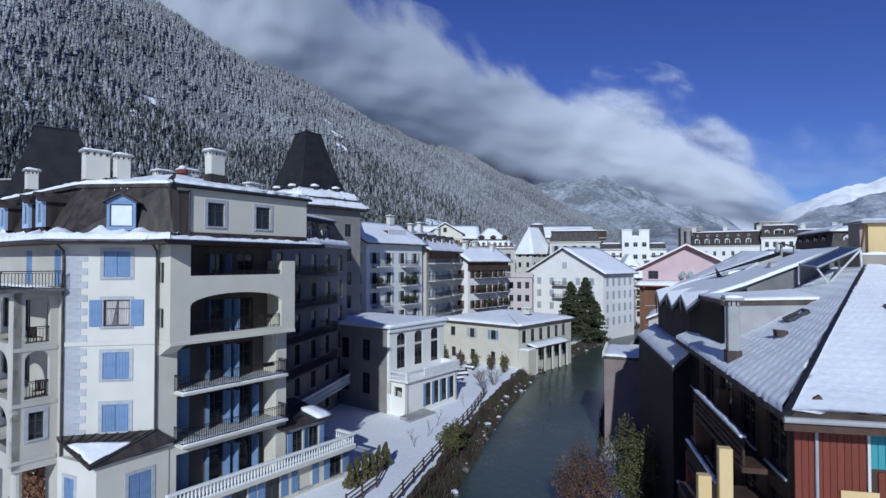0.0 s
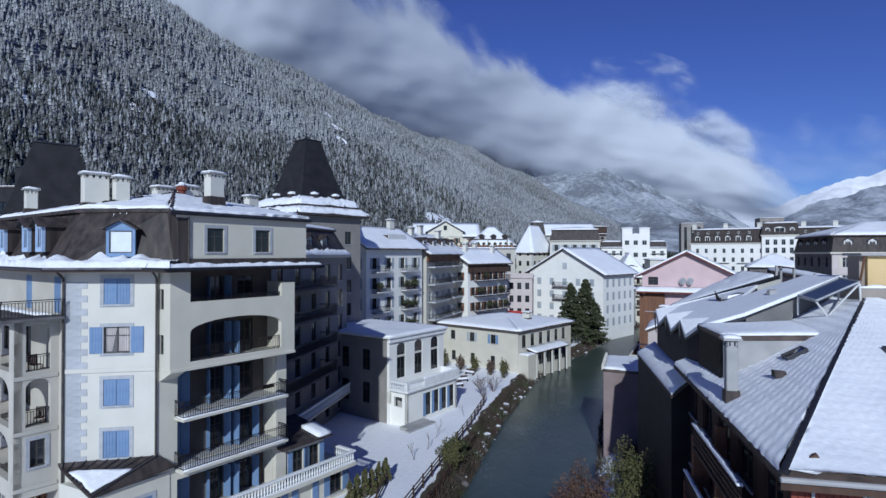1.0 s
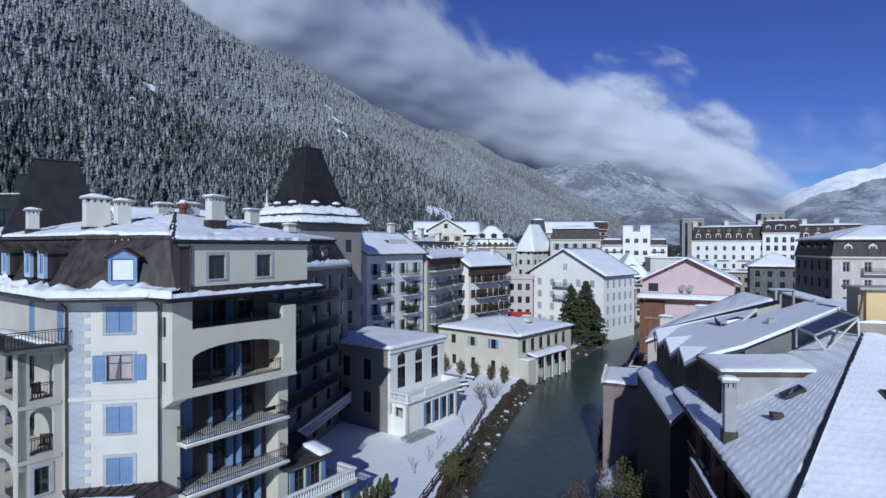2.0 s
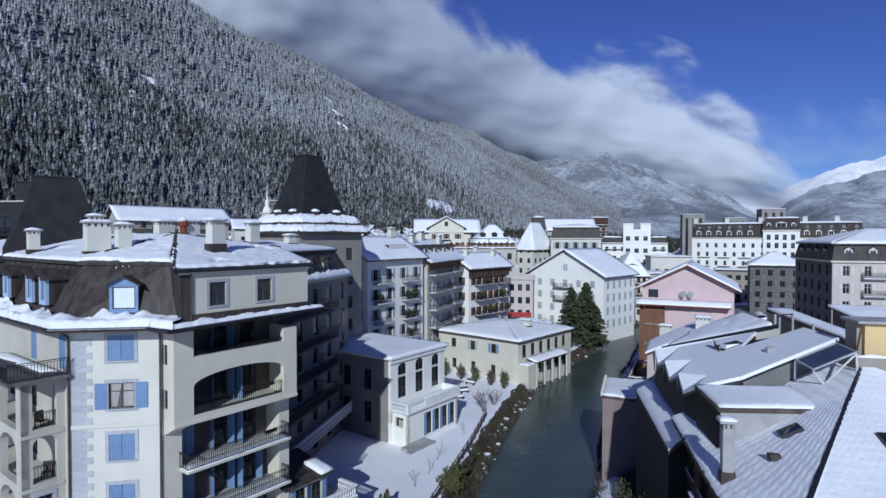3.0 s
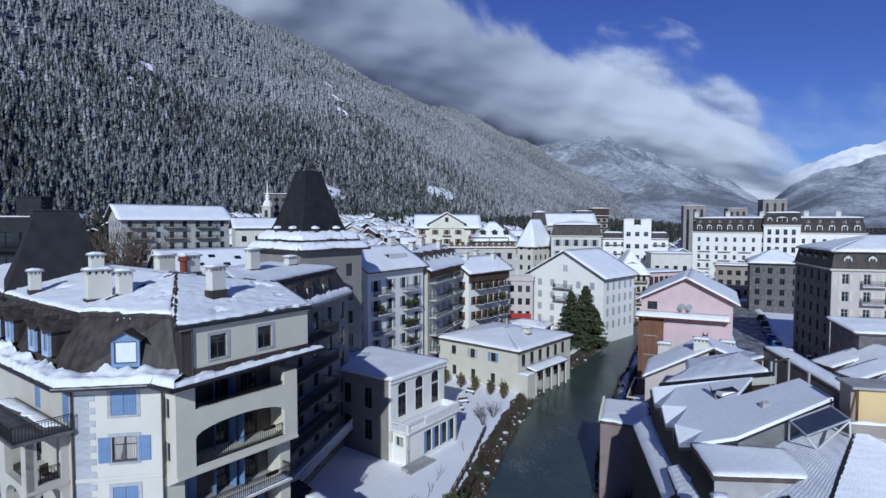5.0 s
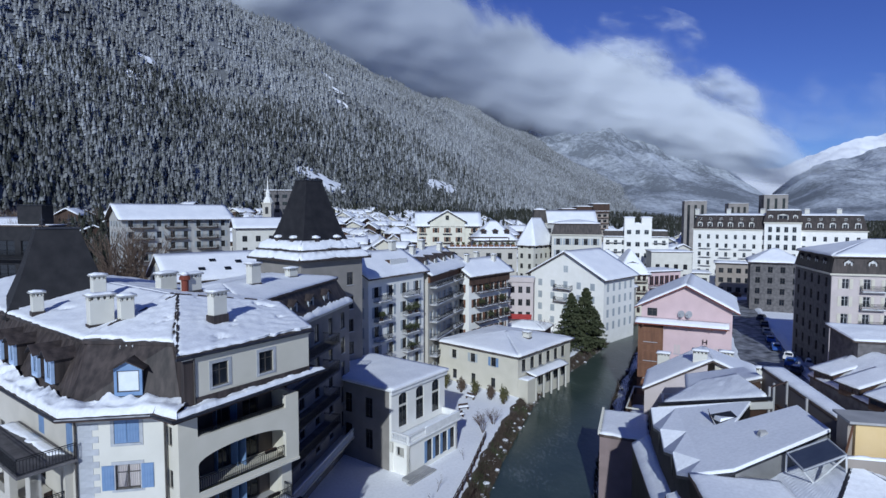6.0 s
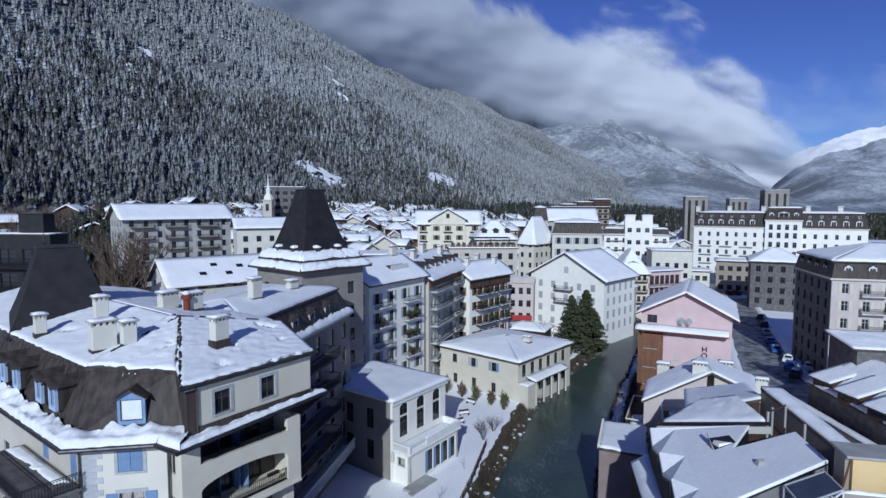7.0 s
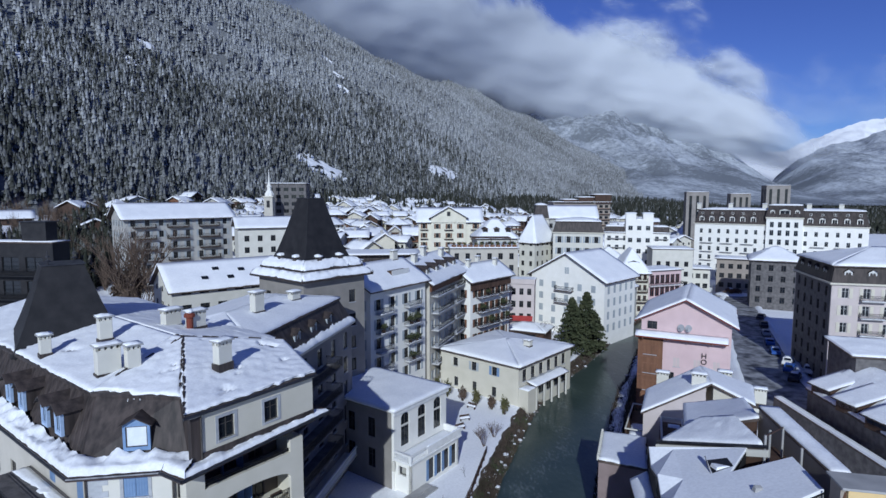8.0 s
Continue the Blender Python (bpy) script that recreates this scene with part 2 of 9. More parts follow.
def box(bm, x0, x1, y0, y1, z0, z1, m=None, bevel=0.0):
    vs = [bm.verts.new((x, y, z)) for z in (z0, z1) for y in (y0, y1) for x in (x0, x1)]
    for f in ((0, 2, 3, 1), (4, 5, 7, 6), (0, 1, 5, 4), (1, 3, 7, 5), (3, 2, 6, 7), (2, 0, 4, 6)):
        bm.faces.new([vs[i] for i in f])
    if bevel:
        es = {e for v in vs for e in v.link_edges}
        r = bmesh.ops.bevel(bm, geom=list(es), offset=bevel, segments=1, affect='EDGES')
        vs = [v for v in r["verts"]]
    if m is not None:
        for v in vs:
            v.co = m @ v.co
    return bm


def prism(bm, pts, z0, z1):
    """Upright prism over a counter-clockwise outline."""
    a = [bm.verts.new((x, y, z0)) for x, y in pts]
    b = [bm.verts.new((x, y, z1)) for x, y in pts]
    n = len(pts)
    bm.faces.new(a[::-1])
    bm.faces.new(b)
    for i in range(n):
        bm.faces.new((a[i], a[(i + 1) % n], b[(i + 1) % n], b[i]))
    return bm


def tube(bm, p, q, r0, r1=None, sides=8):
    p, q = Vector(p), Vector(q)
    r1 = r0 if r1 is None else r1
    d = (q - p).normalized()
    a = d.orthogonal().normalized()
    b = d.cross(a)
    ring = lambda c, r: [bm.verts.new(c + r * (math.cos(t) * a + math.sin(t) * b)) for t in (2 * math.pi * i / sides for i in range(sides))]
    A, B = ring(p, r0), ring(q, r1)
    for i in range(sides):
        bm.faces.new((A[i], A[(i + 1) % sides], B[(i + 1) % sides], B[i]))
    bm.faces.new(A[::-1])
    bm.faces.new(B)
    return bm


def loft(bm, rings, cap=True):
    rs = [[bm.verts.new(p) for p in r] for r in rings]
    n = len(rs[0])
    for a, b in zip(rs, rs[1:]):
        for i in range(n):
            bm.faces.new((a[i], a[(i + 1) % n], b[(i + 1) % n], b[i]))
    if cap:
        bm.faces.new(rs[0][::-1])
        bm.faces.new(rs[-1])
    return bm


def wall_mesh(L, H, th, holes, gable=0.0, z0=0.0):
    """A wall from u=0..L and z=z0..H, face at y=0, body behind it; holes (u0, za, u1, zb, arch) go through."""
    bm = bmesh.new()
    us = sorted({0.0, L, *(round(min(max(h[i], 0), L), 4) for h in holes for i in (0, 2))})
    zs = sorted({z0, H, *(round(min(max(h[i], z0), H), 4) for h in holes for i in (1, 3))})
    inside = lambda u, z: any(h[0] < u < h[2] and h[1] < z < h[3] for h in holes)
    solid = [[not inside((us[i] + us[i + 1]) / 2, (zs[j] + zs[j + 1]) / 2) for j in range(len(zs) - 1)] for i in range(len(us) - 1)]
    cache = {}
    def V(u, y, z):
        k = (round(u, 4), y, round(z, 4))
        if k not in cache:
            cache[k] = bm.verts.new((u, y, z))
        return cache[k]
    def S(i, j):
        return 0 <= i < len(us) - 1 and 0 <= j < len(zs) - 1 and solid[i][j]
    for i in range(len(us) - 1):
        for j in range(len(zs) - 1):
            if not solid[i][j]:
                continue
            a, b, c, d = us[i], us[i + 1], zs[j], zs[j + 1]
            bm.faces.new((V(a, 0, c), V(b, 0, c), V(b, 0, d), V(a, 0, d)))
            bm.faces.new((V(a, th, c), V(a, th, d), V(b, th, d), V(b, th, c)))
            if not S(i - 1, j):
                bm.faces.new((V(a, 0, c), V(a, 0, d), V(a, th, d), V(a, th, c)))
            if not S(i + 1, j):
                bm.faces.new((V(b, 0, c), V(b, th, c), V(b, th, d), V(b, 0, d)))
            if not S(i, j - 1):
                bm.faces.new((V(a, 0, c), V(a, th, c), V(b, th, c), V(b, 0, c)))
            if not S(i, j + 1):
                bm.faces.new((V(a, 0, d), V(b, 0, d), V(b, th, d), V(a, th, d)))
    for u0, za, u1, zb, *arch in holes:
        rise = arch[0] if arch else 0
        if rise:
            n, m = 12, (u0 + u1) / 2
            arc = [(m - (u1 - u0) / 2 * math.cos(math.pi * k / n), zb - rise + rise * math.sin(math.pi * k / n)) for k in range(n + 1)]
            for half, corner in ((arc[:n // 2 + 1], (u0, zb)), (arc[n // 2:], (u1, zb))):
                for (ua, va), (ub, vb) in zip(half, half[1:]):
                    for y, flip in ((0, False), (th, True)):
                        t = [bm.verts.new((p[0], y, p[1])) for p in ((ua, va), (ub, vb), corner)]
                        bm.faces.new(t[::-1] if not flip else t)
                    q = [bm.verts.new(p) for p in ((ua, 0, va), (ua, th, va), (ub, th, vb), (ub, 0, vb))]
                    bm.faces.new(q)
    if gable:
        f = [bm.verts.new(p) for p in ((0, 0, H), (L, 0, H), (L / 2, 0, H + gable))]
        k = [bm.verts.new(p) for p in ((0, th, H), (L, th, H), (L / 2, th, H + gable))]
        bm.faces.new(f)
        bm.faces.new(k[::-1])
        bm.faces.new((f[1], k[1], k[2], f[2]))
        bm.faces.new((f[2], k[2], k[0], f[0]))
    bmesh.ops.remove_doubles(bm, verts=bm.verts, dist=0.0005)
    return bm


def frame_mesh(w, h, panes=2, glazed=False, th=0.07):
    """A window frame as one welded grid of bars, its face at y=0.1; glazed: panes set at its back, as second material."""
    t = 0.06
    us = [0.0] + [w * k / panes for k in range(1, panes)] + [w]
    zs = [0.0, h * 0.66, h] if h > 1.1 else [0.0, h]
    holes = []
    for a, b in zip(us, us[1:]):
        for c, d in zip(zs, zs[1:]):
            holes.append(tuple(round(v, 4) for v in (a + (t if a == 0 else t / 2), c + (t if c == 0 else 0.018), b - (t if b == w else t / 2), d - (t if d == h else 0.018))))
    bm = wall_mesh(w, h, th, holes)
    if glazed:
        at = {(round(v.co.x, 3), round(v.co.y, 3), round(v.co.z, 3)): v for v in bm.verts}
        for a, c, b, d in holes:
            q = [at[(round(x, 3), round(th, 3), round(z, 3))] for x, z in ((a, c), (b, c), (b, d), (a, d))]
            bm.faces.new(q).material_index = 1
    for v in bm.verts:
        v.co.y += 0.1
    return bm


MESHES = {}


def shared(key, make, mat):
    if key not in MESHES:
        MESHES[key] = mesh_of(make(), mat)
    return MESHES[key]


def window(parent, m, w, h, frame_mat=None, shutters="", shutter_mat=None, trim=None, curtain=False, name="window", sill=True, panes=2, simple=False):
    """A window whose opening's lower left corner is at the origin of m, facing -y; shutters: '', 'open', 'closed', 'ajar'."""
    frame_mat = frame_mat or M_FRAME
    if simple:
        me = shared(("whole", w, h, frame_mat.name, panes), lambda: frame_mesh(w, h, panes, True), frame_mat)
        if len(me.materials) < 2:
            me.materials.append(M_GLASS)
        win = put(name, me, parent, m)
        sill, trim, curtain = False, None, False
    else:
        win = put(name, shared(("win", w, h, frame_mat.name, panes), lambda: frame_mesh(w, h, panes), frame_mat), parent, m)
        put("pane", shared(("pane", w, h, curtain), lambda: box(bmesh.new(), 0.05, w - 0.05, 0.125, 0.14, 0.05, h - 0.05), M_CLEAR if curtain else M_GLASS), win)
    if sill:
        put("sill", shared(("sill", w), lambda: box(bmesh.new(), -0.08, w + 0.08, -0.09, 0.1, -0.1, 0.0, bevel=0.015), M_GRANITE), win)
    if trim is not None:
        def surround():
            bm, e = bmesh.new(), 0.2
            box(bm, -e, 0, -0.04, 0.05, -e * 0.8, h + e)
            box(bm, w, w + e, -0.04, 0.05, -e * 0.8, h + e)
            box(bm, 0, w, -0.04, 0.05, h, h + e)
            box(bm, 0, w, -0.04, 0.05, -e * 0.8, -0.1)
            return bm
        put("surround", shared(("trim", w, h, trim.name), surround, trim), win, None)
    if curtain:
        def cloth():
            bm = bmesh.new()
            n = 14
            for s in (0, 1):
                vs = []
                for i in range(n + 1):
                    u = i / n * 0.42 * w
                    x = 0.06 + u if s == 0 else w - 0.06 - u
                    y = 0.2 + 0.03 * math.sin(i * 2.2)
                    pull = 0.55 if s == 0 else 1
                    low = x if s else 0.06 + u * pull
                    vs.append((bm.verts.new((low, y, 0.08)), bm.verts.new((x, y, h - 0.08))))
                for p, q in zip(vs, vs[1:]):
                    bm.faces.new((p[0], q[0], q[1], p[1]))
            return bm
        put("curtain", shared(("curtain", w, h), cloth, M_CURTAIN), win)
        # dark sheet added behind the curtain for the unlit room
        put("dark_room", shared(("dark_room", w, h), lambda: box(bmesh.new(), 0.0, w, 0.3, 0.34, 0.0, h), M_DARKWOOD), win)
    if shutters:
        sm = shutter_mat or M_BLUE
        sw = w / 2
        def leaf():
            bm = bmesh.new()
            box(bm, 0.01, sw - 0.01, -0.055, -0.015, 0.0, h, bevel=0.006)
            for k in range(4):
                box(bm, 0.04 + k * (sw - 0.08) / 4, 0.04 + (k + 1) * (sw - 0.08) / 4 - 0.015, -0.068, -0.055, 0.03, h - 0.03)
            return bm
        me = shared(("leaf", w, h, sm.name), leaf, sm)
        if shutters == "closed":
            put("shutter", me, win, pose(0, 0.06, 0))
            put("shutter", me, win, pose(sw, 0.06, 0))
        elif shutters == "open":
            put("shutter", me, win, pose(-sw - 0.05, 0, 0))
            put("shutter", me, win, pose(w + 0.05, 0, 0))
        else:
            put("shutter", me, win, pose(0, 0, 0, 0, 0, -100) )
            put("shutter", me, win, pose(w, 0, 0, 0, 0, -75))
    return win


def snow_sheet(q, th, step=0.7, ragged=0.25, seed=0.0, bm=None, lump=0.08, melt=0.0, skirt=0.01):
    """Snow lying on the plane q (eave left, eave right, top right, top left): uneven top, rounded ragged rim."""
    bm = bm or bmesh.new()
    a, b, c, d = (Vector(p) for p in q)
    nu = max(3, min(70, int(max((b - a).length, (c - d).length) / step)))
    nv = max(3, min(50, int(max((d - a).length, (c - b).length) / step)))
    top, low = [], []
    for j in range(nv + 1):
        tr, lr = [], []
        for i in range(nu + 1):
            u, v = i / nu, j / nv
            p = a.lerp(b, u).lerp(d.lerp(c, u), v)
            edge = min(1.0, 4 * min(u * nu, (1 - u) * nu, v * nv, (1 - v) * nv) / 4 + 0.0)
            n1 = noise.noise(Vector((p.x * 0.4 + seed, p.y * 0.4, p.z * 0.4)))
            n2 = noise.noise(Vector((p.x * 1.9 + seed, p.y * 1.9, p.z * 1.9)))
            if j in (0, nv) or i in (0, nu):
                mid = (a + b + c + d) / 4
                k = ragged * (0.5 + n2) if ragged else 0
                k *= 1.0 if j == 0 or (i in (0, nu) and abs(a.z - d.z) < 0.3) else 0.1
                w = mid - p
                p = p + w.normalized() * min(max(k, -0.05), w.length * 0.5)
                hgt = th * (0.55 if j == 0 or abs(a.z - d.z) < 0.3 else 0.85)
            else:
                hgt = th * (1 + 0.25 * n1) + lump * n2
            tr.append(bm.verts.new(p + Vector((0, 0, max(hgt, 0.03)))))
            lr.append(bm.verts.new(p - Vector((0, 0, skirt))))
        top.append(tr)
        low.append(lr)
    for j in range(nv):
        for i in range(nu):
            bm.faces.new((top[j][i], top[j][i + 1], top[j + 1][i + 1], top[j + 1][i]))
    rim = [(0, i) for i in range(nu + 1)] + [(j, nu) for j in range(1, nv + 1)] + [(nv, i) for i in range(nu - 1, -1, -1)] + [(j, 0) for j in range(nv - 1, 0, -1)]
    for (j, i), (jj, ii) in zip(rim, rim[1:] + rim[:1]):
        bm.faces.new((top[j][i], low[j][i], low[jj][ii], top[jj][ii]))
    if melt:
        gone = []
        for j in range(1, nv - 1):
            for i in range(1, nu - 1):
                c = top[j][i].co
                if noise.noise(Vector((c.x * 0.55 + seed, c.y * 0.55, 4.0))) + 0.5 * noise.noise(Vector((c.x * 2.1, c.y * 2.1, seed))) > melt:
                    gone.append(top[j][i])
        for v in gone:
            v.co.z -= th + 0.12
    for f in bm.faces:
        f.smooth = True
    return bm


def drift(q, h_out, h_in, step=0.22, seed=0.0):
    """Snow banked on a ledge: low at the rim (q[0]..q[1]), heaped and ragged against the wall (q[3]..q[2])."""
    bm = bmesh.new()
    a, b, c, d = (Vector(p) for p in q)
    nu, nv = max(4, int((b - a).length / step)), 7
    rows = []
    for j in range(nv + 1):
        row = []
        for i in range(nu + 1):
            u, v = i / nu, j / nv
            p = a.lerp(b, u).lerp(d.lerp(c, u), v)
            big = noise.noise(Vector((p.x * 0.55 + seed, p.y * 0.55, 2.0)))
            mid = noise.noise(Vector((p.x * 1.6, p.y * 1.6, seed)))
            fin = noise.noise(Vector((p.x * 5.0, p.y * 5.0, seed)))
            heap = h_in * max(0.2, 0.66 + 0.75 * big + 0.28 * mid + 0.08 * fin)
            h = h_out + (heap - h_out) * v ** 1.3 + 0.1 * mid + 0.05 * fin
            if j == 0:
                h = 0.0
                p = p + (d - a).normalized() * max(0.0, 0.06 + 0.1 * mid)
            row.append(bm.verts.new(p + Vector((0, 0, max(h, 0.0)))))
        rows.append(row)
    for r, s in zip(rows, rows[1:]):
        for i in range(nu):
            bm.faces.new((r[i], r[i + 1], s[i + 1], s[i])).smooth = True
    return bm


def slab(q, th, bm=None):
    """A roof plane of that thickness below the corners q."""
    bm = bm or bmesh.new()
    up = [bm.verts.new(p) for p in q]
    dn = [bm.verts.new(Vector(p) - Vector((0, 0, th))) for p in q]
    bm.faces.new(up)
    bm.faces.new(dn[::-1])
    n = len(q)
    for i in range(n):
        bm.faces.new((up[i], dn[i], dn[(i + 1) % n], up[(i + 1) % n]))
    return bm


def leaves_mesh(n, rx, ry, rz, size, seed, mat, hollow=0.55, cone=False):
    """A crown of many small two-sided leaves or sprays in an uneven ellipsoid or cone."""
    rng = np.random.default_rng(seed)
    d = rng.normal(size=(n, 3))
    d /= np.linalg.norm(d, axis=1)[:, None]
    r = rng.uniform(hollow, 1.0, n) ** 0.6
    lump = 0.75 + 0.35 * np.sin(d[:, 0] * 5 + seed) * np.cos(d[:, 2] * 6 + d[:, 1] * 4)
    c = d * (r * lump)[:, None] * np.array([rx, ry, rz])
    if cone:
        nb = max(30, n // 38)
        bt, ba = np.sort(rng.random(nb) ** 0.8), rng.uniform(0, 2 * np.pi, nb)
        bl = np.minimum(1.1 * (1 - bt) ** 0.8, 0.95) * rx * rng.uniform(0.55, 1.12, nb) + 0.1 * rx
        k = rng.integers(0, nb, n)
        f = rng.random(n) ** 0.6
        q = bl[k] * f
        side = rng.normal(0, 0.11, n) * bl[k] * (1.15 - 0.7 * f)
        t = bt[k]
        c = np.stack([q * np.cos(ba[k]) - side * np.sin(ba[k]), q * np.sin(ba[k]) + side * np.cos(ba[k]), t * rz * 2 - rz - 0.22 * q + 0.12 * q * f + rng.normal(0, 0.1, n)], 1)
    u = rng.normal(size=(n, 3))
    u /= np.linalg.norm(u, axis=1)[:, None]
    v = np.cross(u, rng.normal(size=(n, 3)))
    v /= np.linalg.norm(v, axis=1)[:, None]
    s = size * rng.uniform(0.6, 1.4, n)[:, None]
    quad = np.stack([c - u * s, c + v * s * 0.5, c + u * s, c - v * s * 0.5], 1).reshape(-1, 3)
    me = bpy.data.meshes.new("leaves")
    me.from_pydata(quad.tolist(), [], [(4 * i, 4 * i + 1, 4 * i + 2, 4 * i + 3) for i in range(n)])
    me.materials.append(mat)
    return me


def frame_at(x, y, z, dx, dy):
    """The pose of a facade whose left end is at x, y, seen from outside, and which runs along dx, dy."""
    return pose(x, y, z, 0, 0, math.degrees(math.atan2(dy, dx)))


def chimney(x, y, z, w, d, h, rot=0, label="", mat=None, pots=4):
    t = thing("chimney", pose(x, y, z, 0, 0, rot), label or "pale plastered chimney with a slotted cap, snow on top", "chimney", "chimneys on the roofs")
    bm = box(bmesh.new(), -w / 2, w / 2, -d / 2, d / 2, -0.8, h, bevel=0.03)
    part("shaft", bm, mat or M_WHITE, t)
    bm = bmesh.new()
    for side, n in ((0, pots), (1, max(1, pots // 2)), (2, pots), (3, max(1, pots // 2))):
        L, D = (w, d) if side % 2 == 0 else (d, w)
        slots = [(L * (i + 0.28) / n, h + 0.02, L * (i + 0.72) / n, h + 0.23) for i in range(n)]
        me = mesh_of(wall_mesh(L, h + 0.25, 0.1, slots, 0, h - 0.02), M_WHITE)
        me.transform(pose(0, 0, 0, 0, 0, 90 * side) @ pose(-L / 2, -D / 2, 0))
        bm.from_mesh(me)
        bpy.data.meshes.remove(me)
    bmesh.ops.remove_doubles(bm, verts=bm.verts, dist=0.001)
    part("cap_support", bm, mat or M_WHITE, t)
    part("cap", box(bmesh.new(), -w / 2 - 0.15, w / 2 + 0.15, -d / 2 - 0.15, d / 2 + 0.15, h + 0.25, h + 0.36, bevel=0.02), M_CONCRETE, t)
    e = 0.12
    part("snow_cap", snow_sheet([(-w / 2 - e, -d / 2 - e, h + 0.36), (w / 2 + e, -d / 2 - e, h + 0.36), (w / 2 + e, d / 2 + e, h + 0.36), (-w / 2 - e, d / 2 + e, h + 0.36)], 0.14, 0.3, 0.05, x), M_SNOW, t)
    part("flashing", box(bmesh.new(), -w / 2 - 0.06, w / 2 + 0.06, -d / 2 - 0.06, d / 2 + 0.06, -0.3, 0.32), M_SLATE, t)
    return t


def railing(parent, p, q, h=1.0, gap=0.15, name="railing", mat=None):
    """An iron railing from p to q (feet), local to the parent."""
    p, q = Vector(p), Vector(q)
    L = (q - p).length
    n = max(2, int(L / gap))
    slots = [(L * i / n + 0.012, 0.12, L * (i + 1) / n - 0.012, h - 0.14) for i in range(n)]
    bm = wall_mesh(L, h, 0.03, [tuple(round(v, 4) for v in s) for s in slots] + [(0.05, h - 0.11, round(L - 0.05, 4), h - 0.05)], 0, 0.08)
    for k in range(0, n + 1, max(1, n // max(1, round(L / 1.6)))):
        box(bm, max(0, L * k / n - 0.02), min(L, L * k / n + 0.02), -0.005, 0.035, 0.0, 0.081)
    d = (q - p).normalized()
    m = Matrix.Translation(p) @ d.to_track_quat('X', 'Z').to_matrix().to_4x4()
    for v in bm.verts:
        v.co = m @ (v.co - Vector((0, 0.015, 0)))
    return part(name, bm, mat or M_IRON, parent)


def rock_and_snow():
    """A far mountain face: rock and woods paled to a hazy blue-grey, snow in gullies and on ledges."""
    m = bpy.data.materials.new("rock_and_snow")
    m.use_nodes = True
    n, l = m.node_tree.nodes, m.node_tree.links
    b = n["Principled BSDF"]
    tc, mp, geo = n.new("ShaderNodeTexCoord"), n.new("ShaderNodeMapping"), n.new("ShaderNodeNewGeometry")
    mp.inputs["Scale"].default_value = (1.0, 1.0, 0.35)
    l.new(tc.outputs["Object"], mp.inputs[0])
    big, small = n.new("ShaderNodeTexNoise"), n.new("ShaderNodeTexNoise")
    for k, sc, dt, rg in ((big, 0.004, 6, 0.6), (small, 0.05, 8, 0.72)):
        k.inputs["Scale"].default_value, k.inputs["Detail"].default_value, k.inputs["Roughness"].default_value = sc, dt, rg
        l.new(mp.outputs[0], k.inputs[0])
    sep = n.new("ShaderNodeSeparateXYZ")
    l.new(geo.outputs["True Normal"], sep.inputs[0])
    def mth(op, x, y):
        k = n.new("ShaderNodeMath")
        k.operation = op
        for i, v in enumerate((x, y)):
            if isinstance(v, (int, float)):
                k.inputs[i].default_value = v
            else:
                l.new(v, k.inputs[i])
        return k.outputs[0]
    s = mth('ADD', mth('MULTIPLY', big.outputs[0], 2.0), mth('MULTIPLY', small.outputs[0], 1.5))
    s = mth('ADD', s, mth('MULTIPLY', sep.outputs[2], 0.35))
    mr = n.new("ShaderNodeMapRange")
    mr.inputs[1].default_value, mr.inputs[2].default_value = 1.82, 2.35
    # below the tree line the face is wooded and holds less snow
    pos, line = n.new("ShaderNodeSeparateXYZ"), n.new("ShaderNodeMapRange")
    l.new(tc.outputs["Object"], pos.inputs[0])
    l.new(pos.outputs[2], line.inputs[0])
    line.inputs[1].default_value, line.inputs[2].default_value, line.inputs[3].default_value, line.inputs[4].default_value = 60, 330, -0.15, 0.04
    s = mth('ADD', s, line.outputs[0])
    l.new(s, mr.inputs[0])
    x = n.new("ShaderNodeMix")
    x.data_type = 'RGBA'
    l.new(mr.outputs[0], x.inputs[0])
    # rock lifted and snow dulled: the distance haze is in these colours
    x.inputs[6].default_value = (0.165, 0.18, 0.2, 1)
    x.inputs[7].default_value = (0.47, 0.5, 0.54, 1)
    l.new(x.outputs[2], b.inputs["Base Color"])
    b.inputs["Roughness"].default_value = 0.9
    b.inputs["Specular IOR Level"].default_value = 0.1
    return m


M_FARROCK = rock_and_snow()


# ---- buildings ----
def grid(L, floors, cols, w, h, first=1.0, storey=3.0, margin=1.0):
    """Openings in regular rows: (u, z, w, h)."""
    gap = (L - 2 * margin - cols * w) / max(1, cols - 1) if cols > 1 else 0
    return [(round(margin + c * (w + gap) if cols > 1 else (L - w) / 2, 3), round(first + f * storey, 3), w, h) for f in range(floors) for c in range(cols)]


def fit_windows(house, m, openings, style):
    for k, (u, z, w, h, *rest) in enumerate(openings):
        st = dict(style)
        if rest and isinstance(rest[0], dict):
            st.update(rest[0])
        st.pop("arch", None)
        window(house, m @ pose(u, 0, z), w, h, **st)


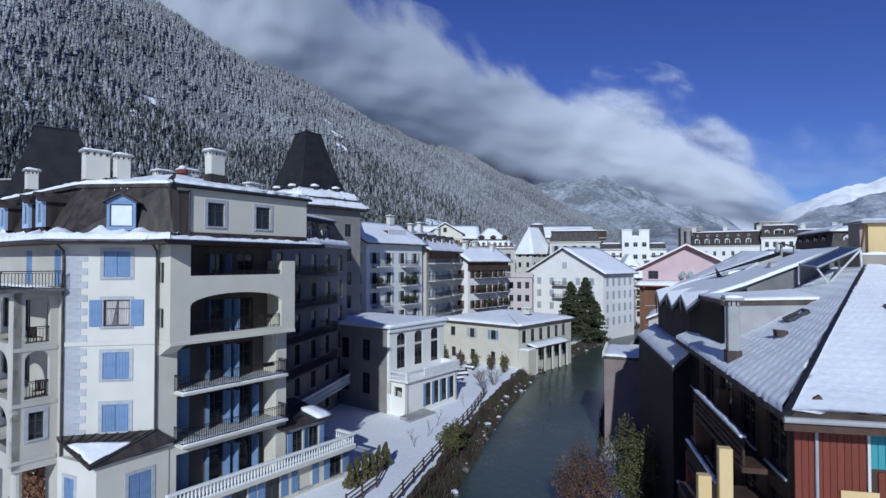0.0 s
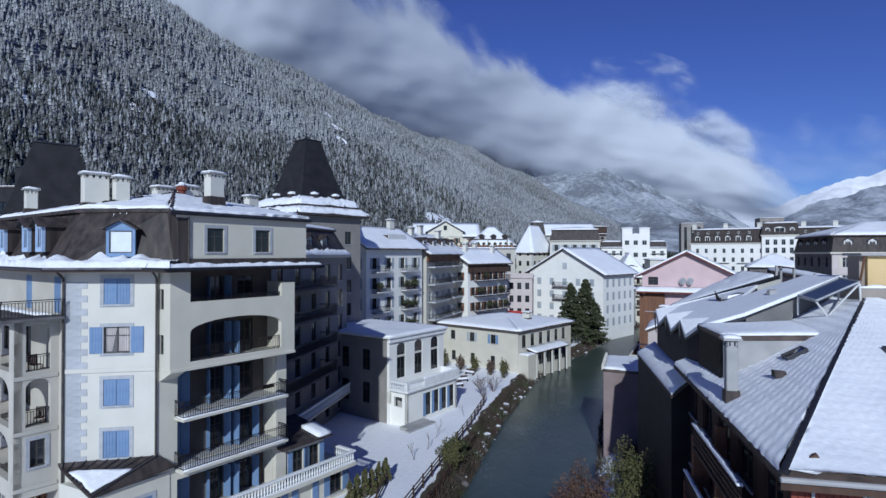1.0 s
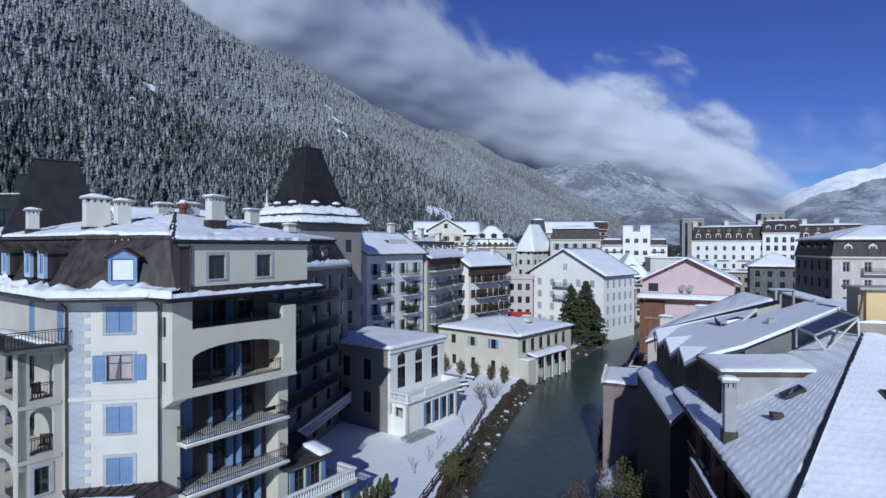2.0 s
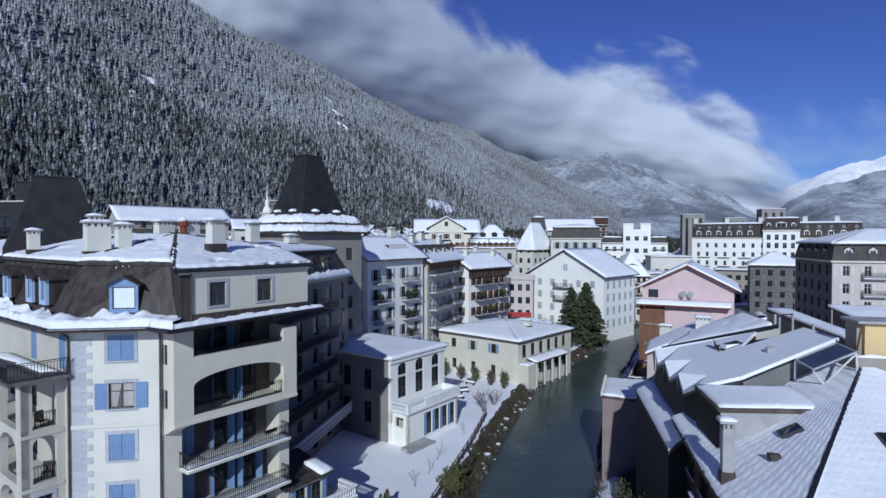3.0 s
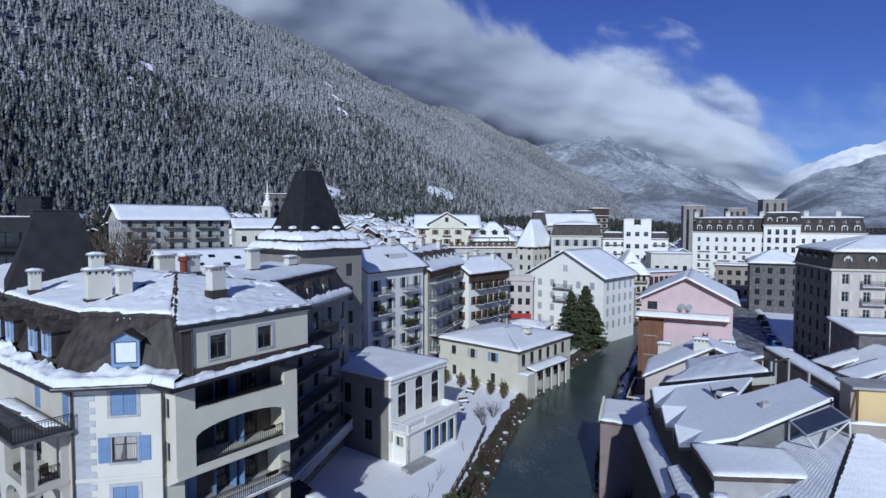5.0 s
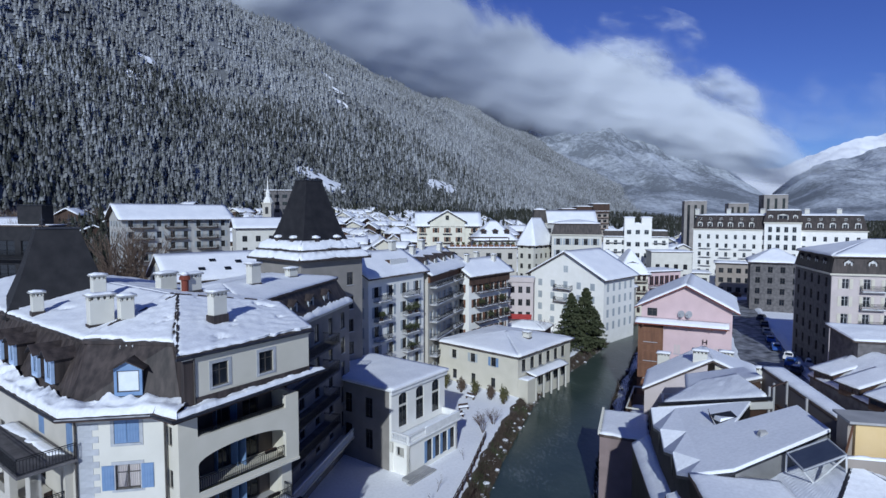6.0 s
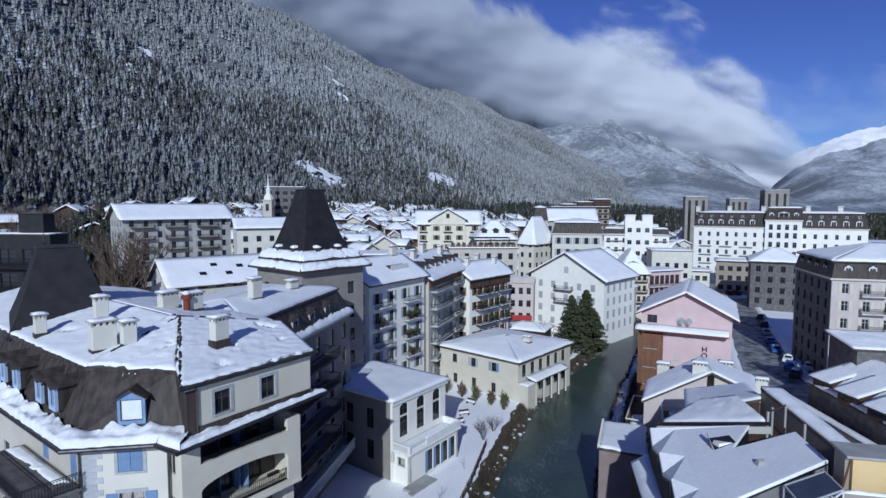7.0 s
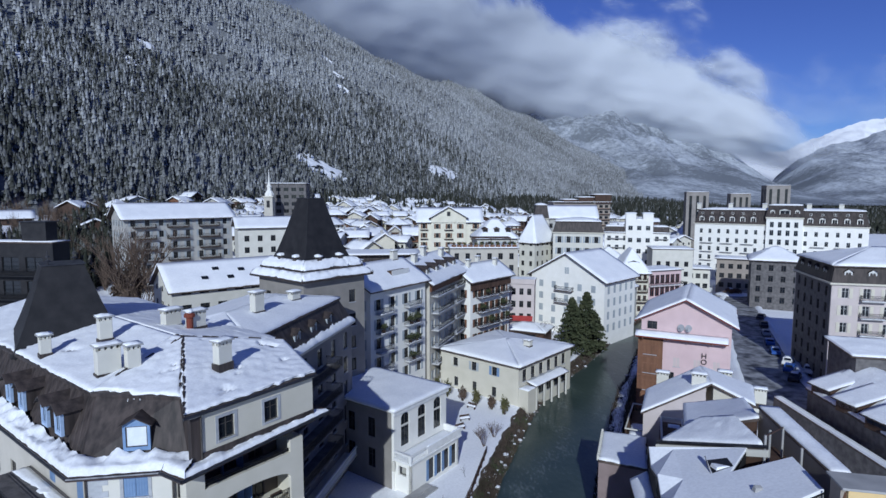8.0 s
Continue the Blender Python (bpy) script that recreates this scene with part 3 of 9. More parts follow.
def roof_planes(kind, W, D, H, rise, over, mi=1.2, mh=2.8):
    """Planes (eave left, eave right, top right, top left) of a roof on a W x D body, local."""
    o = over
    if kind == "gable_x":
        k = rise / (D / 2)
        e, r = H - k * o, H + rise
        return [[(-o, -o, e), (W + o, -o, e), (W + o, D / 2, r), (-o, D / 2, r)], [(W + o, D + o, e), (-o, D + o, e), (-o, D / 2, r), (W + o, D / 2, r)]]
    if kind == "gable_y":
        k = rise / (W / 2)
        e, r = H - k * o, H + rise
        return [[(-o, D + o, e), (-o, -o, e), (W / 2, -o, r), (W / 2, D + o, r)], [(W + o, -o, e), (W + o, D + o, e), (W / 2, D + o, r), (W / 2, -o, r)]]
    if kind == "shed":   # high at the back
        k = rise / D
        return [[(-o, -o, H - k * o), (W + o, -o, H - k * o), (W + o, D + o, H + rise + k * o), (-o, D + o, H + rise + k * o)]]
    if kind == "flat":
        return [[(-o, -o, H + 0.2), (W + o, -o, H + 0.2), (W + o, D + o, H + 0.2), (-o, D + o, H + 0.2)]]
    # hip (and the upper part of a mansard)
    if kind == "mansard":
        x0, x1, y0, y1, z0 = mi - o, W - mi + o, mi - o, D - mi + o, H + mh
    else:
        x0, x1, y0, y1, z0 = -o, W + o, -o, D + o, H - rise * o / (min(W, D) / 2)
    s = min(x1 - x0, y1 - y0) / 2
    zt = H + rise + (mh if kind == "mansard" else 0)
    if x1 - x0 >= y1 - y0:
        a, b = (x0 + s, (y0 + y1) / 2, zt), (x1 - s, (y0 + y1) / 2, zt)
        return [[(x0, y0, z0), (x1, y0, z0), b, a], [(x1, y1, z0), (x0, y1, z0), a, b], [(x1, y0, z0), (x1, y1, z0), b, b], [(x0, y1, z0), (x0, y0, z0), a, a]]
    a, b = ((x0 + x1) / 2, y0 + s, zt), ((x0 + x1) / 2, y1 - s, zt)
    return [[(x0, y0, z0), (x1, y0, z0), a, a], [(x1, y1, z0), (x0, y1, z0), b, b], [(x1, y0, z0), (x1, y1, z0), b, a], [(x0, y1, z0), (x0, y0, z0), a, b]]


def mansard_skirt(W, D, H, mi, mh, over=0.0):
    bm = bmesh.new()
    lo = [(-over, -over, H), (W + over, -over, H), (W + over, D + over, H), (-over, D + over, H)]
    hi = [(mi, mi, H + mh), (W - mi, mi, H + mh), (W - mi, D - mi, H + mh), (mi, D - mi, H + mh)]
    return loft(bm, [lo, hi])


def dormer(parent, m, w=1.0, h=1.3, frame_mat=None, roof_mat=None, pane_mat=None, depth=1.3):
    """A small gabled dormer with its face at the origin of m, facing -y."""
    fm = frame_mat or M_FRAME
    def make():
        bm, t = bmesh.new(), 0.16
        box(bm, -w / 2 - t, -w / 2, 0, 0.2, -0.15, h)
        box(bm, w / 2, w / 2 + t, 0, 0.2, -0.15, h)
        box(bm, -w / 2, w / 2, 0, 0.2, -0.15, 0.08)
        box(bm, -w / 2, w / 2, 0, 0.2, h - 0.1, h)
        p = [(-w / 2 - t - 0.12, h), (w / 2 + t + 0.12, h), (0, h + 0.5)]
        a = [bm.verts.new((x, -0.02, z)) for x, z in p]
        b = [bm.verts.new((x, 0.2, z)) for x, z in p]
        bm.faces.new(a)
        bm.faces.new(b[::-1])
        for i in range(3):
            bm.faces.new((a[i], b[i], b[(i + 1) % 3], a[(i + 1) % 3]))
        return bm
    d = put("dormer", shared(("dormer", w, h, depth, fm.name), make, fm), parent, m)
    pm = pane_mat or M_GLASS
    for s in (-1, 1):
        x0, x1 = sorted((s * (w / 2 + 0.02), s * (w / 2 + 0.14)))
        put("cheek", shared(("cheek", w, h, depth, s), lambda: box(bmesh.new(), x0, x1, 0.2, depth, -0.15, h), M_SLATE), d)
    put("pane", shared(("dpane", w, h, pm.name), lambda: box(bmesh.new(), -w / 2, w / 2, 0.08, 0.12, 0.08, h - 0.1), pm), d)
    def rim():
        bm, t = bmesh.new(), 0.06
        box(bm, -w / 2, -w / 2 + t, 0.05, 0.08, 0.08, h - 0.1)
        box(bm, w / 2 - t, w / 2, 0.05, 0.08, 0.08, h - 0.1)
        box(bm, -w / 2 + t, w / 2 - t, 0.05, 0.08, 0.08, 0.08 + t)
        box(bm, -w / 2 + t, w / 2 - t, 0.05, 0.08, h - 0.1 - t, h - 0.1)
        if pm is M_GLASS:
            box(bm, -0.03, 0.03, 0.05, 0.08, 0.08 + t, h - 0.1 - t)
        return bm
    put("sash", shared(("dsash", w, h, fm.name, pm.name), rim, M_DKFRAME if pm is not M_GLASS else fm), d)
    e = w / 2 + 0.36
    k = 0.5 / (w / 2 + 0.28)
    def lid():
        bm = bmesh.new()
        for s in (1, -1):
            q = [(s * e, -0.3, h + 0.5 - k * e + 0.05), (s * e, depth + 0.5, h + 0.5 - k * e + 0.05), (0, depth + 0.5, h + 0.56), (0, -0.3, h + 0.56)]
            slab(q if s > 0 else q[::-1], 0.07, bm)
        return bm
    put("roof", shared(("droof", w, h, depth), lid, roof_mat or M_SLATE), d)
    return d


def balcony(parent, m, u0, u1, z, depth=1.1, mat=None, snow=True, rail=True, ends=True):
    """A slab with an iron railing on the wall whose frame is m."""
    bm = box(bmesh.new(), u0, u1, -depth, 0.0, z - 0.18, z, bevel=0.02)
    b = put("balcony", mesh_of(bm, mat or M_CREAM), parent, m)
    if rail:
        railing(b, (u0 + 0.05, -depth + 0.06, z), (u1 - 0.05, -depth + 0.06, z))
        if ends:
            railing(b, (u0 + 0.05, -depth + 0.06, z), (u0 + 0.05, 0, z))
            railing(b, (u1 - 0.05, -depth + 0.06, z), (u1 - 0.05, 0, z))
    if snow:
        me = mesh_of(snow_sheet([(u0, -depth, z), (u1, -depth, z), (u1, -0.02, z), (u0, -0.02, z)], 0.1, 0.35, 0.12, u0), M_SNOW)
        put("snow_cover", me, b)
    return b


def building(name, x, y, z, dx, dy, W, D, H, label, category="house", wall=None, roof="gable_x", rise=3.0, over=0.7, windows=None, style=None,
             roof_mat=None, snow=0.35, mi=1.2, mh=2.8, group="", walls=None, fine=1.0, mat_sides=None):
    """A house: four walls with openings, windows, roof planes and the snow on them. The origin is the front's left foot."""
    t = thing(name, frame_at(x, y, z, dx, dy), label, category, group)
    wall = wall or M_WHITE
    windows, style = windows or {}, style or {}
    th = 0.35
    sides = {"front": (pose(0, 0, 0), W, roof == "gable_y"), "right": (pose(W, 0, 0, 0, 0, 90), D, roof == "gable_x"),
             "back": (pose(W, D, 0, 0, 0, 180), W, roof == "gable_y"), "left": (pose(0, D, 0, 0, 0, -90), D, roof == "gable_x")}
    for side, (m, L, gabled) in sides.items():
        ops = windows.get(side, [])
        arch = style.get("arch", 0)
        inset = th if side in ("right", "left") else 0
        wm = m @ pose(inset, 0, 0)
        holes = [(o[0] - inset, o[1], o[0] - inset + o[2], o[1] + o[3], arch) for o in ops]
        H2 = H
        if roof == "shed":
            H2 = H + (rise if side == "back" else 0)
        me = mesh_of(wall_mesh(L - 2 * inset, H2, th, holes, rise if gabled else 0, -3.0), (mat_sides or {}).get(side, wall))
        put("wall", me, t, wm)
        fit_windows(t, m, ops, style)
    planes = roof_planes(roof, W, D, H, rise, over, mi, mh)
    if roof == "mansard":
        part("mansard_roof", mansard_skirt(W, D, H, mi, mh, 0.15), roof_mat or M_SLATE, t)
        part("cornice", box(bmesh.new(), -0.4, W + 0.4, -0.4, D + 0.4, H - 0.3, H + 0.02), M_CREAM, t)
    for i, q in enumerate(planes):
        part("roof", slab([Vector(p) + Vector((0, 0, 0.02)) for p in q], 0.2), roof_mat or M_TILE, t)
        part("snow_cover", snow_sheet([Vector(p) + Vector((0, 0, 0.03)) for p in q], snow, fine, 0.2, x + i * 7.3), M_SNOW, t)
    return t


# ---- ground, river ----
LEFT_BANK = [(-40, -14.0), (0, -9.5), (44, 1.6), (68, 8.2), (79.5, 12.1), (91, 16.2), (102, 21.2), (116, 30.5), (126, 36.3), (146, 48.0), (175, 68.0), (215, 110.0), (300, 200.0)]   # y, x
RIGHT_BANK = [(-40, 9.5), (40, 11.0), (66, 11.8), (80, 12.5), (94, 12.6), (106, 12.0), (116, 9.6), (130, 8.0), (300, 8.0)]   # y, width of the water
AXIS, SIDE = Vector((0.497, 0.868, 0)), Vector((-0.868, 0.497, 0))   # along the valley, and across it to the mountain


def bank_x(y):
    return float(np.interp(y, [p[0] for p in LEFT_BANK], [p[1] for p in LEFT_BANK]))


def river_w(y):
    return float(np.interp(y, [p[0] for p in RIGHT_BANK], [p[1] for p in RIGHT_BANK]))


def ground_z(x, y):
    """Height of the sheet of ground."""
    b = bank_x(y)
    d = x - b
    w = river_w(y)
    lat = x * SIDE.x + y * SIDE.y
    z = 0.0
    rise = max(0.0, lat - 90)
    z += 0.11 * rise - 0.00003 * min(rise, 300) ** 2
    z += 0.35 * noise.noise(Vector((x * 0.05, y * 0.05, 0))) * min(1, abs(d) / 30)
    edge = min(d + 3.2, w + 0.8 - d)       # inside the channel: positive
    if edge > 0 and y < 300:
        k = min(1, edge / 3.0)
        z += -2.6 * k + 0.35 * noise.noise(Vector((x * 0.6, y * 0.6, 3))) * k
    return z


def build_ground():
    far = [-4000, -2500, -1600, -1000, -650, -450, -320, -240, -180, -135, -100, -75, -55, -42]
    xs = far + [-32 + 1.0 * i for i in range(125)] + [96, 104, 115, 130, 150, 175, 210, 260, 330, 430, 560, 750, 1000, 1500, 2500, 4000]
    ys = [-3000, -1500, -800, -400, -200, -100, -60, -40, -25] + [-15 + 1.25 * i for i in range(150)] + [176, 182, 190, 200, 212, 226, 242, 260, 280, 305, 335, 370, 410, 460, 520, 600, 700, 850, 1050, 1300, 1700, 2300, 3200, 4500]
    verts = [(x, y, ground_z(x, y)) for y in ys for x in xs]
    n = len(xs)
    faces = [(j * n + i, j * n + i + 1, (j + 1) * n + i + 1, (j + 1) * n + i) for j in range(len(ys) - 1) for i in range(n - 1)]
    me = bpy.data.meshes.new("ground")
    me.from_pydata(verts, [], faces)
    me.materials.append(M_GROUND)
    for p in me.polygons:
        p.use_smooth = True
    tagged(new("ground", me), "snow-covered valley floor, trodden in places", "ground", kind="structure")
    # the river
    vs, fs = [], []
    ys = [-40 + 4 * i for i in range(86)]
    for y in ys:
        b = bank_x(y)
        vs += [(b - 3.0, y, -1.5), (b + river_w(y) + 2.5, y, -1.5)]
    fs = [(2 * i, 2 * i + 1, 2 * i + 3, 2 * i + 2) for i in range(len(ys) - 1)]
    me = bpy.data.meshes.new("river")
    me.from_pydata(vs, [], fs)
    me.materials.append(M_WATER)
    tagged(new("river", me), "grey-green river water with small ripples", "river", kind="structure")


build_ground()


# ---- mountains ----
def fractal(x, y, s, octaves=5):
    v, a = 0.0, 1.0
    for _ in range(octaves):
        v += a * noise.noise(Vector((x * s, y * s, 1.7)))
        a *= 0.5
        s *= 2.05
    return v


CREST = ((0, 714, 1117, 1657, 2300, 3866), (1.14, 1.11, 0.99, 0.94, 0.87, 0.85))   # along the valley, how high the crest is


def slope_z(p, l):
    """Height of the wooded mountain at p metres along the valley and l metres across it."""
    f = max(0.0, l - 330)
    gully = 0.14 * math.sin(p / 130.0 + 0.004 * l) + 0.12 * math.sin(p / 57.0 + 1.3) * min(1, f / 500)
    top = 1150 + 60 * math.sin(p / 400.0)
    g = min(f, top - 330)
    z = 24 + 0.05 * (l - 330) * (l > 330) + 0.53 * g * (1 + 0.0001 * g) + 25 * gully * min(1, f / 120)
    z += fractal(p, l, 0.004) * 32 * min(1, f / 250)
    if l > top:
        z -= 0.25 * (l - top)
    return 24 + (z - 24) * float(np.interp(p, CREST[0], CREST[1]))


def build_mountain():
    ps = [-600 + 28 * i for i in range(190)]
    ls = [300 + 26 * i for i in range(44)]
    vs, n = [], len(ps)
    for l in ls:
        for p in ps:
            c = AXIS * p + SIDE * l
            vs.append((c.x, c.y, slope_z(p, l) - (6 if l < 320 else 0)))
    fs = [(j * n + i, j * n + i + 1, (j + 1) * n + i + 1, (j + 1) * n + i) for j in range(len(ls) - 1) for i in range(n - 1)]
    me = bpy.data.meshes.new("mountain")
    me.from_pydata(vs, [], fs)
    me.materials.append(M_SLOPE)
    for q in me.polygons:
        q.use_smooth = True
    tagged(new("mountain", me), "steep snow-dusted mountain side under the forest", "mountain", kind="structure")


build_mountain()

CLEARINGS = [(336, 548, 13, 13), (379, 597, 9, 11), (364, 560, 12, 14), (835, 745, 9, 18), (727, 628, 8, 17), (704, 594, 9, 13), (429, 388, 26, 26), (668, 387, 34, 14), (1190, 850, 10, 16), (218, 501, 6, 8)]   # along, across, half sizes


def conifers(points, sides=6, tiers=3, name="forest", mat=None):
    """Many conifers in one mesh: each a few stacked, ragged cones. points: x, y, z, height, turn."""
    pts = np.array(points)
    rng = np.random.default_rng(4)
    N = len(pts)
    V, F = [], []
    base = 0
    for k in range(tiers):
        step = 0.81 / tiers
        lo, hi = 0.08 + step * k, min(1.0, 0.08 + step * (k + 1.55))
        r = (0.21 if tiers < 5 else 0.19) * (1 - 0.81 * k / tiers)
        ang = pts[:, 4][:, None] + np.arange(sides)[None] * 2 * np.pi / sides
        rad = pts[:, 3][:, None] * r * (rng.uniform(0.35, 1.25, (N, sides)) if tiers > 6 else rng.uniform(0.6, 1.15, (N, sides)))
        drop = pts[:, 3][:, None] * (lo + rng.uniform(-0.2, 0.15, (N, sides)) * step)
        ring = np.stack([pts[:, 0][:, None] + rad * np.cos(ang), pts[:, 1][:, None] + rad * np.sin(ang), pts[:, 2][:, None] + drop], -1)
        tip = np.stack([pts[:, 0] + rng.uniform(-0.2, 0.2, N), pts[:, 1], pts[:, 2] + pts[:, 3] * hi], -1)[:, None]
        V.append(np.concatenate([ring, tip], 1).reshape(-1, 3))
        idx = base + np.arange(N)[:, None] * (sides + 1)
        for i in range(sides):
            F.append(np.concatenate([idx + i, idx + (i + 1) % sides, idx + sides], 1))
        base += N * (sides + 1)
    me = bpy.data.meshes.new(name)
    v, f = np.concatenate(V), np.concatenate(F)
    me.vertices.add(len(v))
    me.vertices.foreach_set("co", v.ravel())
    me.loops.add(len(f) * 3)
    me.loops.foreach_set("vertex_index", f.ravel().astype(np.int32))
    me.polygons.add(len(f))
    me.polygons.foreach_set("loop_start", np.arange(0, len(f) * 3, 3, dtype=np.int32))
    me.update(calc_edges=True)
    me.validate()
    me.materials.append(mat or M_FOREST)
    return new(name, me)


def build_forest():
    rng = random.Random(5)
    pts, low, close = [], [], []
    bare = CLEARINGS
    def extra(p, l):
        """Young trees round each tree low on the slope."""
        for _ in range(3):
            c = AXIS * (p + rng.uniform(-14, 14)) + SIDE * (l + rng.uniform(-10, 10))
            a, b = c.x * AXIS.x + c.y * AXIS.y, c.x * SIDE.x + c.y * SIDE.y
            if b > 334:
                low.append((c.x, c.y, slope_z(a, b) - 1.0, rng.uniform(6, 13), rng.random() * 6.28))
    while len(pts) + len(low) + len(close) < 88000:
        l = 335 + 860 * rng.random()
        p = -560 + 5100 * rng.random() ** 1.35
        if fractal(p + 300, l, 0.012, 3) < -0.8:
            continue
        c = AXIS * p + SIDE * l
        if c.y < 60 or abs(c.x) > 0.95 * c.y + 60:
            continue
        if any(((p - a) / w) ** 2 + ((l - b) / h) ** 2 < 1 for a, b, w, h in bare):
            continue
        h = rng.uniform(9, 19) * (1 + 0.1 * (l > 800))
        near = l < 580 and p < 1000
        near and rng.random() < min(1, (900 - p) / 400) and extra(p, l)
        (low if near and rng.random() < min(1, 1.25 - (l - 330) / 200) * min(1, (1000 - p) / 600) else close if near else pts).append((c.x, c.y, slope_z(p, l) - 1.0, h * (0.85 if near else 1), rng.random() * 6.28))
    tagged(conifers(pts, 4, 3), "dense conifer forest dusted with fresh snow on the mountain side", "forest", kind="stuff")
    tagged(conifers(low, 5, 4, "forest", M_FOREST_LOW), "dark conifers with little snow at the foot of the slope", "forest", kind="stuff")
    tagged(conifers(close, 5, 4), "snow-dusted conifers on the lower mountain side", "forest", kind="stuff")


build_forest()


def clearings():
    """Bare snowy ground in the gaps of the forest, one of them with brown rock."""
    for mat, pick, label in ((M_SNOW, lambda p, l: noise.noise(Vector((p * 0.11, l * 0.11, 3))) > -0.22 and not (353 < p < 377 and 545 < l < 576), "snow lying in clearings of the mountain forest"),
                             (M_CLIFF, lambda p, l: 353 < p < 377 and 545 < l < 576 and noise.noise(Vector((p * 0.1, l * 0.1, 9))) > -0.35, "brown rock outcrop in a forest clearing")):
        vs, fs = [], []
        for a, b, w, h in CLEARINGS:
            for i in range(-12, 12):
                for j in range(-12, 12):
                    if (i / 11) ** 2 + (j / 11) ** 2 > 1 or not pick(a + w * i / 11, b + h * j / 11):
                        continue
                    k = len(vs)
                    for di, dj in ((0, 0), (1, 0), (1, 1), (0, 1)):
                        p, l = a + w * (i + di) / 11, b + h * (j + dj) / 11
                        c = AXIS * p + SIDE * l
                        vs.append((c.x, c.y, slope_z(p, l) + 3.0 + 0.8 * noise.noise(Vector((p * 0.2, l * 0.2, 0)))))
                    fs.append((k, k + 1, k + 2, k + 3))
        me = bpy.data.meshes.new("clearing")
        me.from_pydata(vs, [], fs)
        me.materials.append(mat)
        tagged(new("clearing", me), label, "clearing", kind="stuff")


clearings()


def far_range(name, ridge, dist, depth, foot, label, seed, mat=None, rough=0.12, stretch=1.0, rugged=0.0):
    """A far massif as a sheet of terrain; ridge: (x over y, height) from one end to the other."""
    n, m = 260, 70
    a0, a1 = ridge[0][0], ridge[-1][0]
    vs = []
    for j in range(m):
        v = j / (m - 1)
        for i in range(n):
            a = a0 + (a1 - a0) * i / (n - 1)
            h = float(np.interp(a, [r[0] for r in ridge], [r[1] for r in ridge]))
            if len(ridge[0]) > 2:
                dist = float(np.interp(a, [r[0] for r in ridge], [r[2] for r in ridge]))
            y = dist - depth * (1 - v)
            x = a * dist + (a * y - a * dist) * 0.8
            f = v ** 1.15
            z = foot + (h - foot) * f + (h - foot) * rough * (fractal(x + seed, y * stretch, 0.0016, 6) - rugged * abs(fractal(x * 1.6 + seed, y * 0.7, 0.0025, 5))) * (f * (1.3 - f) * 2.2)
            vs.append((x, y, z))
    fs = [(j * n + i, j * n + i + 1, (j + 1) * n + i + 1, (j + 1) * n + i) for j in range(m - 1) for i in range(n - 1)]
    me = bpy.data.meshes.new(name)
    me.from_pydata(vs, [], fs)
    me.materials.append(mat or M_FARSLOPE)
    for q in me.polygons:
        q.use_smooth = True
    tagged(new(name, me), label, "mountain", kind="structure")


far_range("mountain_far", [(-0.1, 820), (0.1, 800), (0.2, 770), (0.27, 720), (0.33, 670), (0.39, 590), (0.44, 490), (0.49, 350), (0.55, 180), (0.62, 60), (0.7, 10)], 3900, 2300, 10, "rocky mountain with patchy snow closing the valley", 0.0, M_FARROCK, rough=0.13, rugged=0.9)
far_range("mountain_shoulder", [(-0.5, 700, 1500), (-0.3, 640, 1650), (-0.191, 605, 1950), (-0.079, 620, 2250), (0.033, 605, 2650), (0.129, 600, 3150), (0.218, 520, 3600), (0.3, 350, 3800)], 2000, 420, 300, "dark leafless shoulder woods behind the ridge, greyed for haze and shade", 120.0, M_BAREWOOD, rough=0.2, rugged=0.4)
far_range("mountain_pass", [(0.3, 420), (0.5, 400), (0.58, 380), (0.64, 400), (0.7, 460), (0.9, 600)], 4400, 1500, 0, "far snowfield at the head of the valley", 300.0, M_SNOW, 0.015)
far_range("mountain_peak", [(0.49, 203), (0.55, 260), (0.62, 430), (0.7, 560), (0.8, 690), (1.1, 900)], 4300, 1300, 0, "bright snow peak on the far side of the valley", 500.0, M_SNOW, 0.15, rugged=0.5)
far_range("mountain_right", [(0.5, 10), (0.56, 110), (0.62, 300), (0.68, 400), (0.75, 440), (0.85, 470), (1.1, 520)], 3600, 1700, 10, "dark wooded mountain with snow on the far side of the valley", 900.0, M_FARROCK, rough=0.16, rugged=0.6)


WOOD_CHALETS = [(-158, 239, 12, 9, 4.5, 34), (-200, 245, 14, 9, 4.0, 40), (-237, 382, 18, 12, 6.0, 55), (-206, 309, 11, 9, 4.0, 48), (-306, 428, 18, 12, 6.0, 55)]   # x, y, width, depth, height, turn


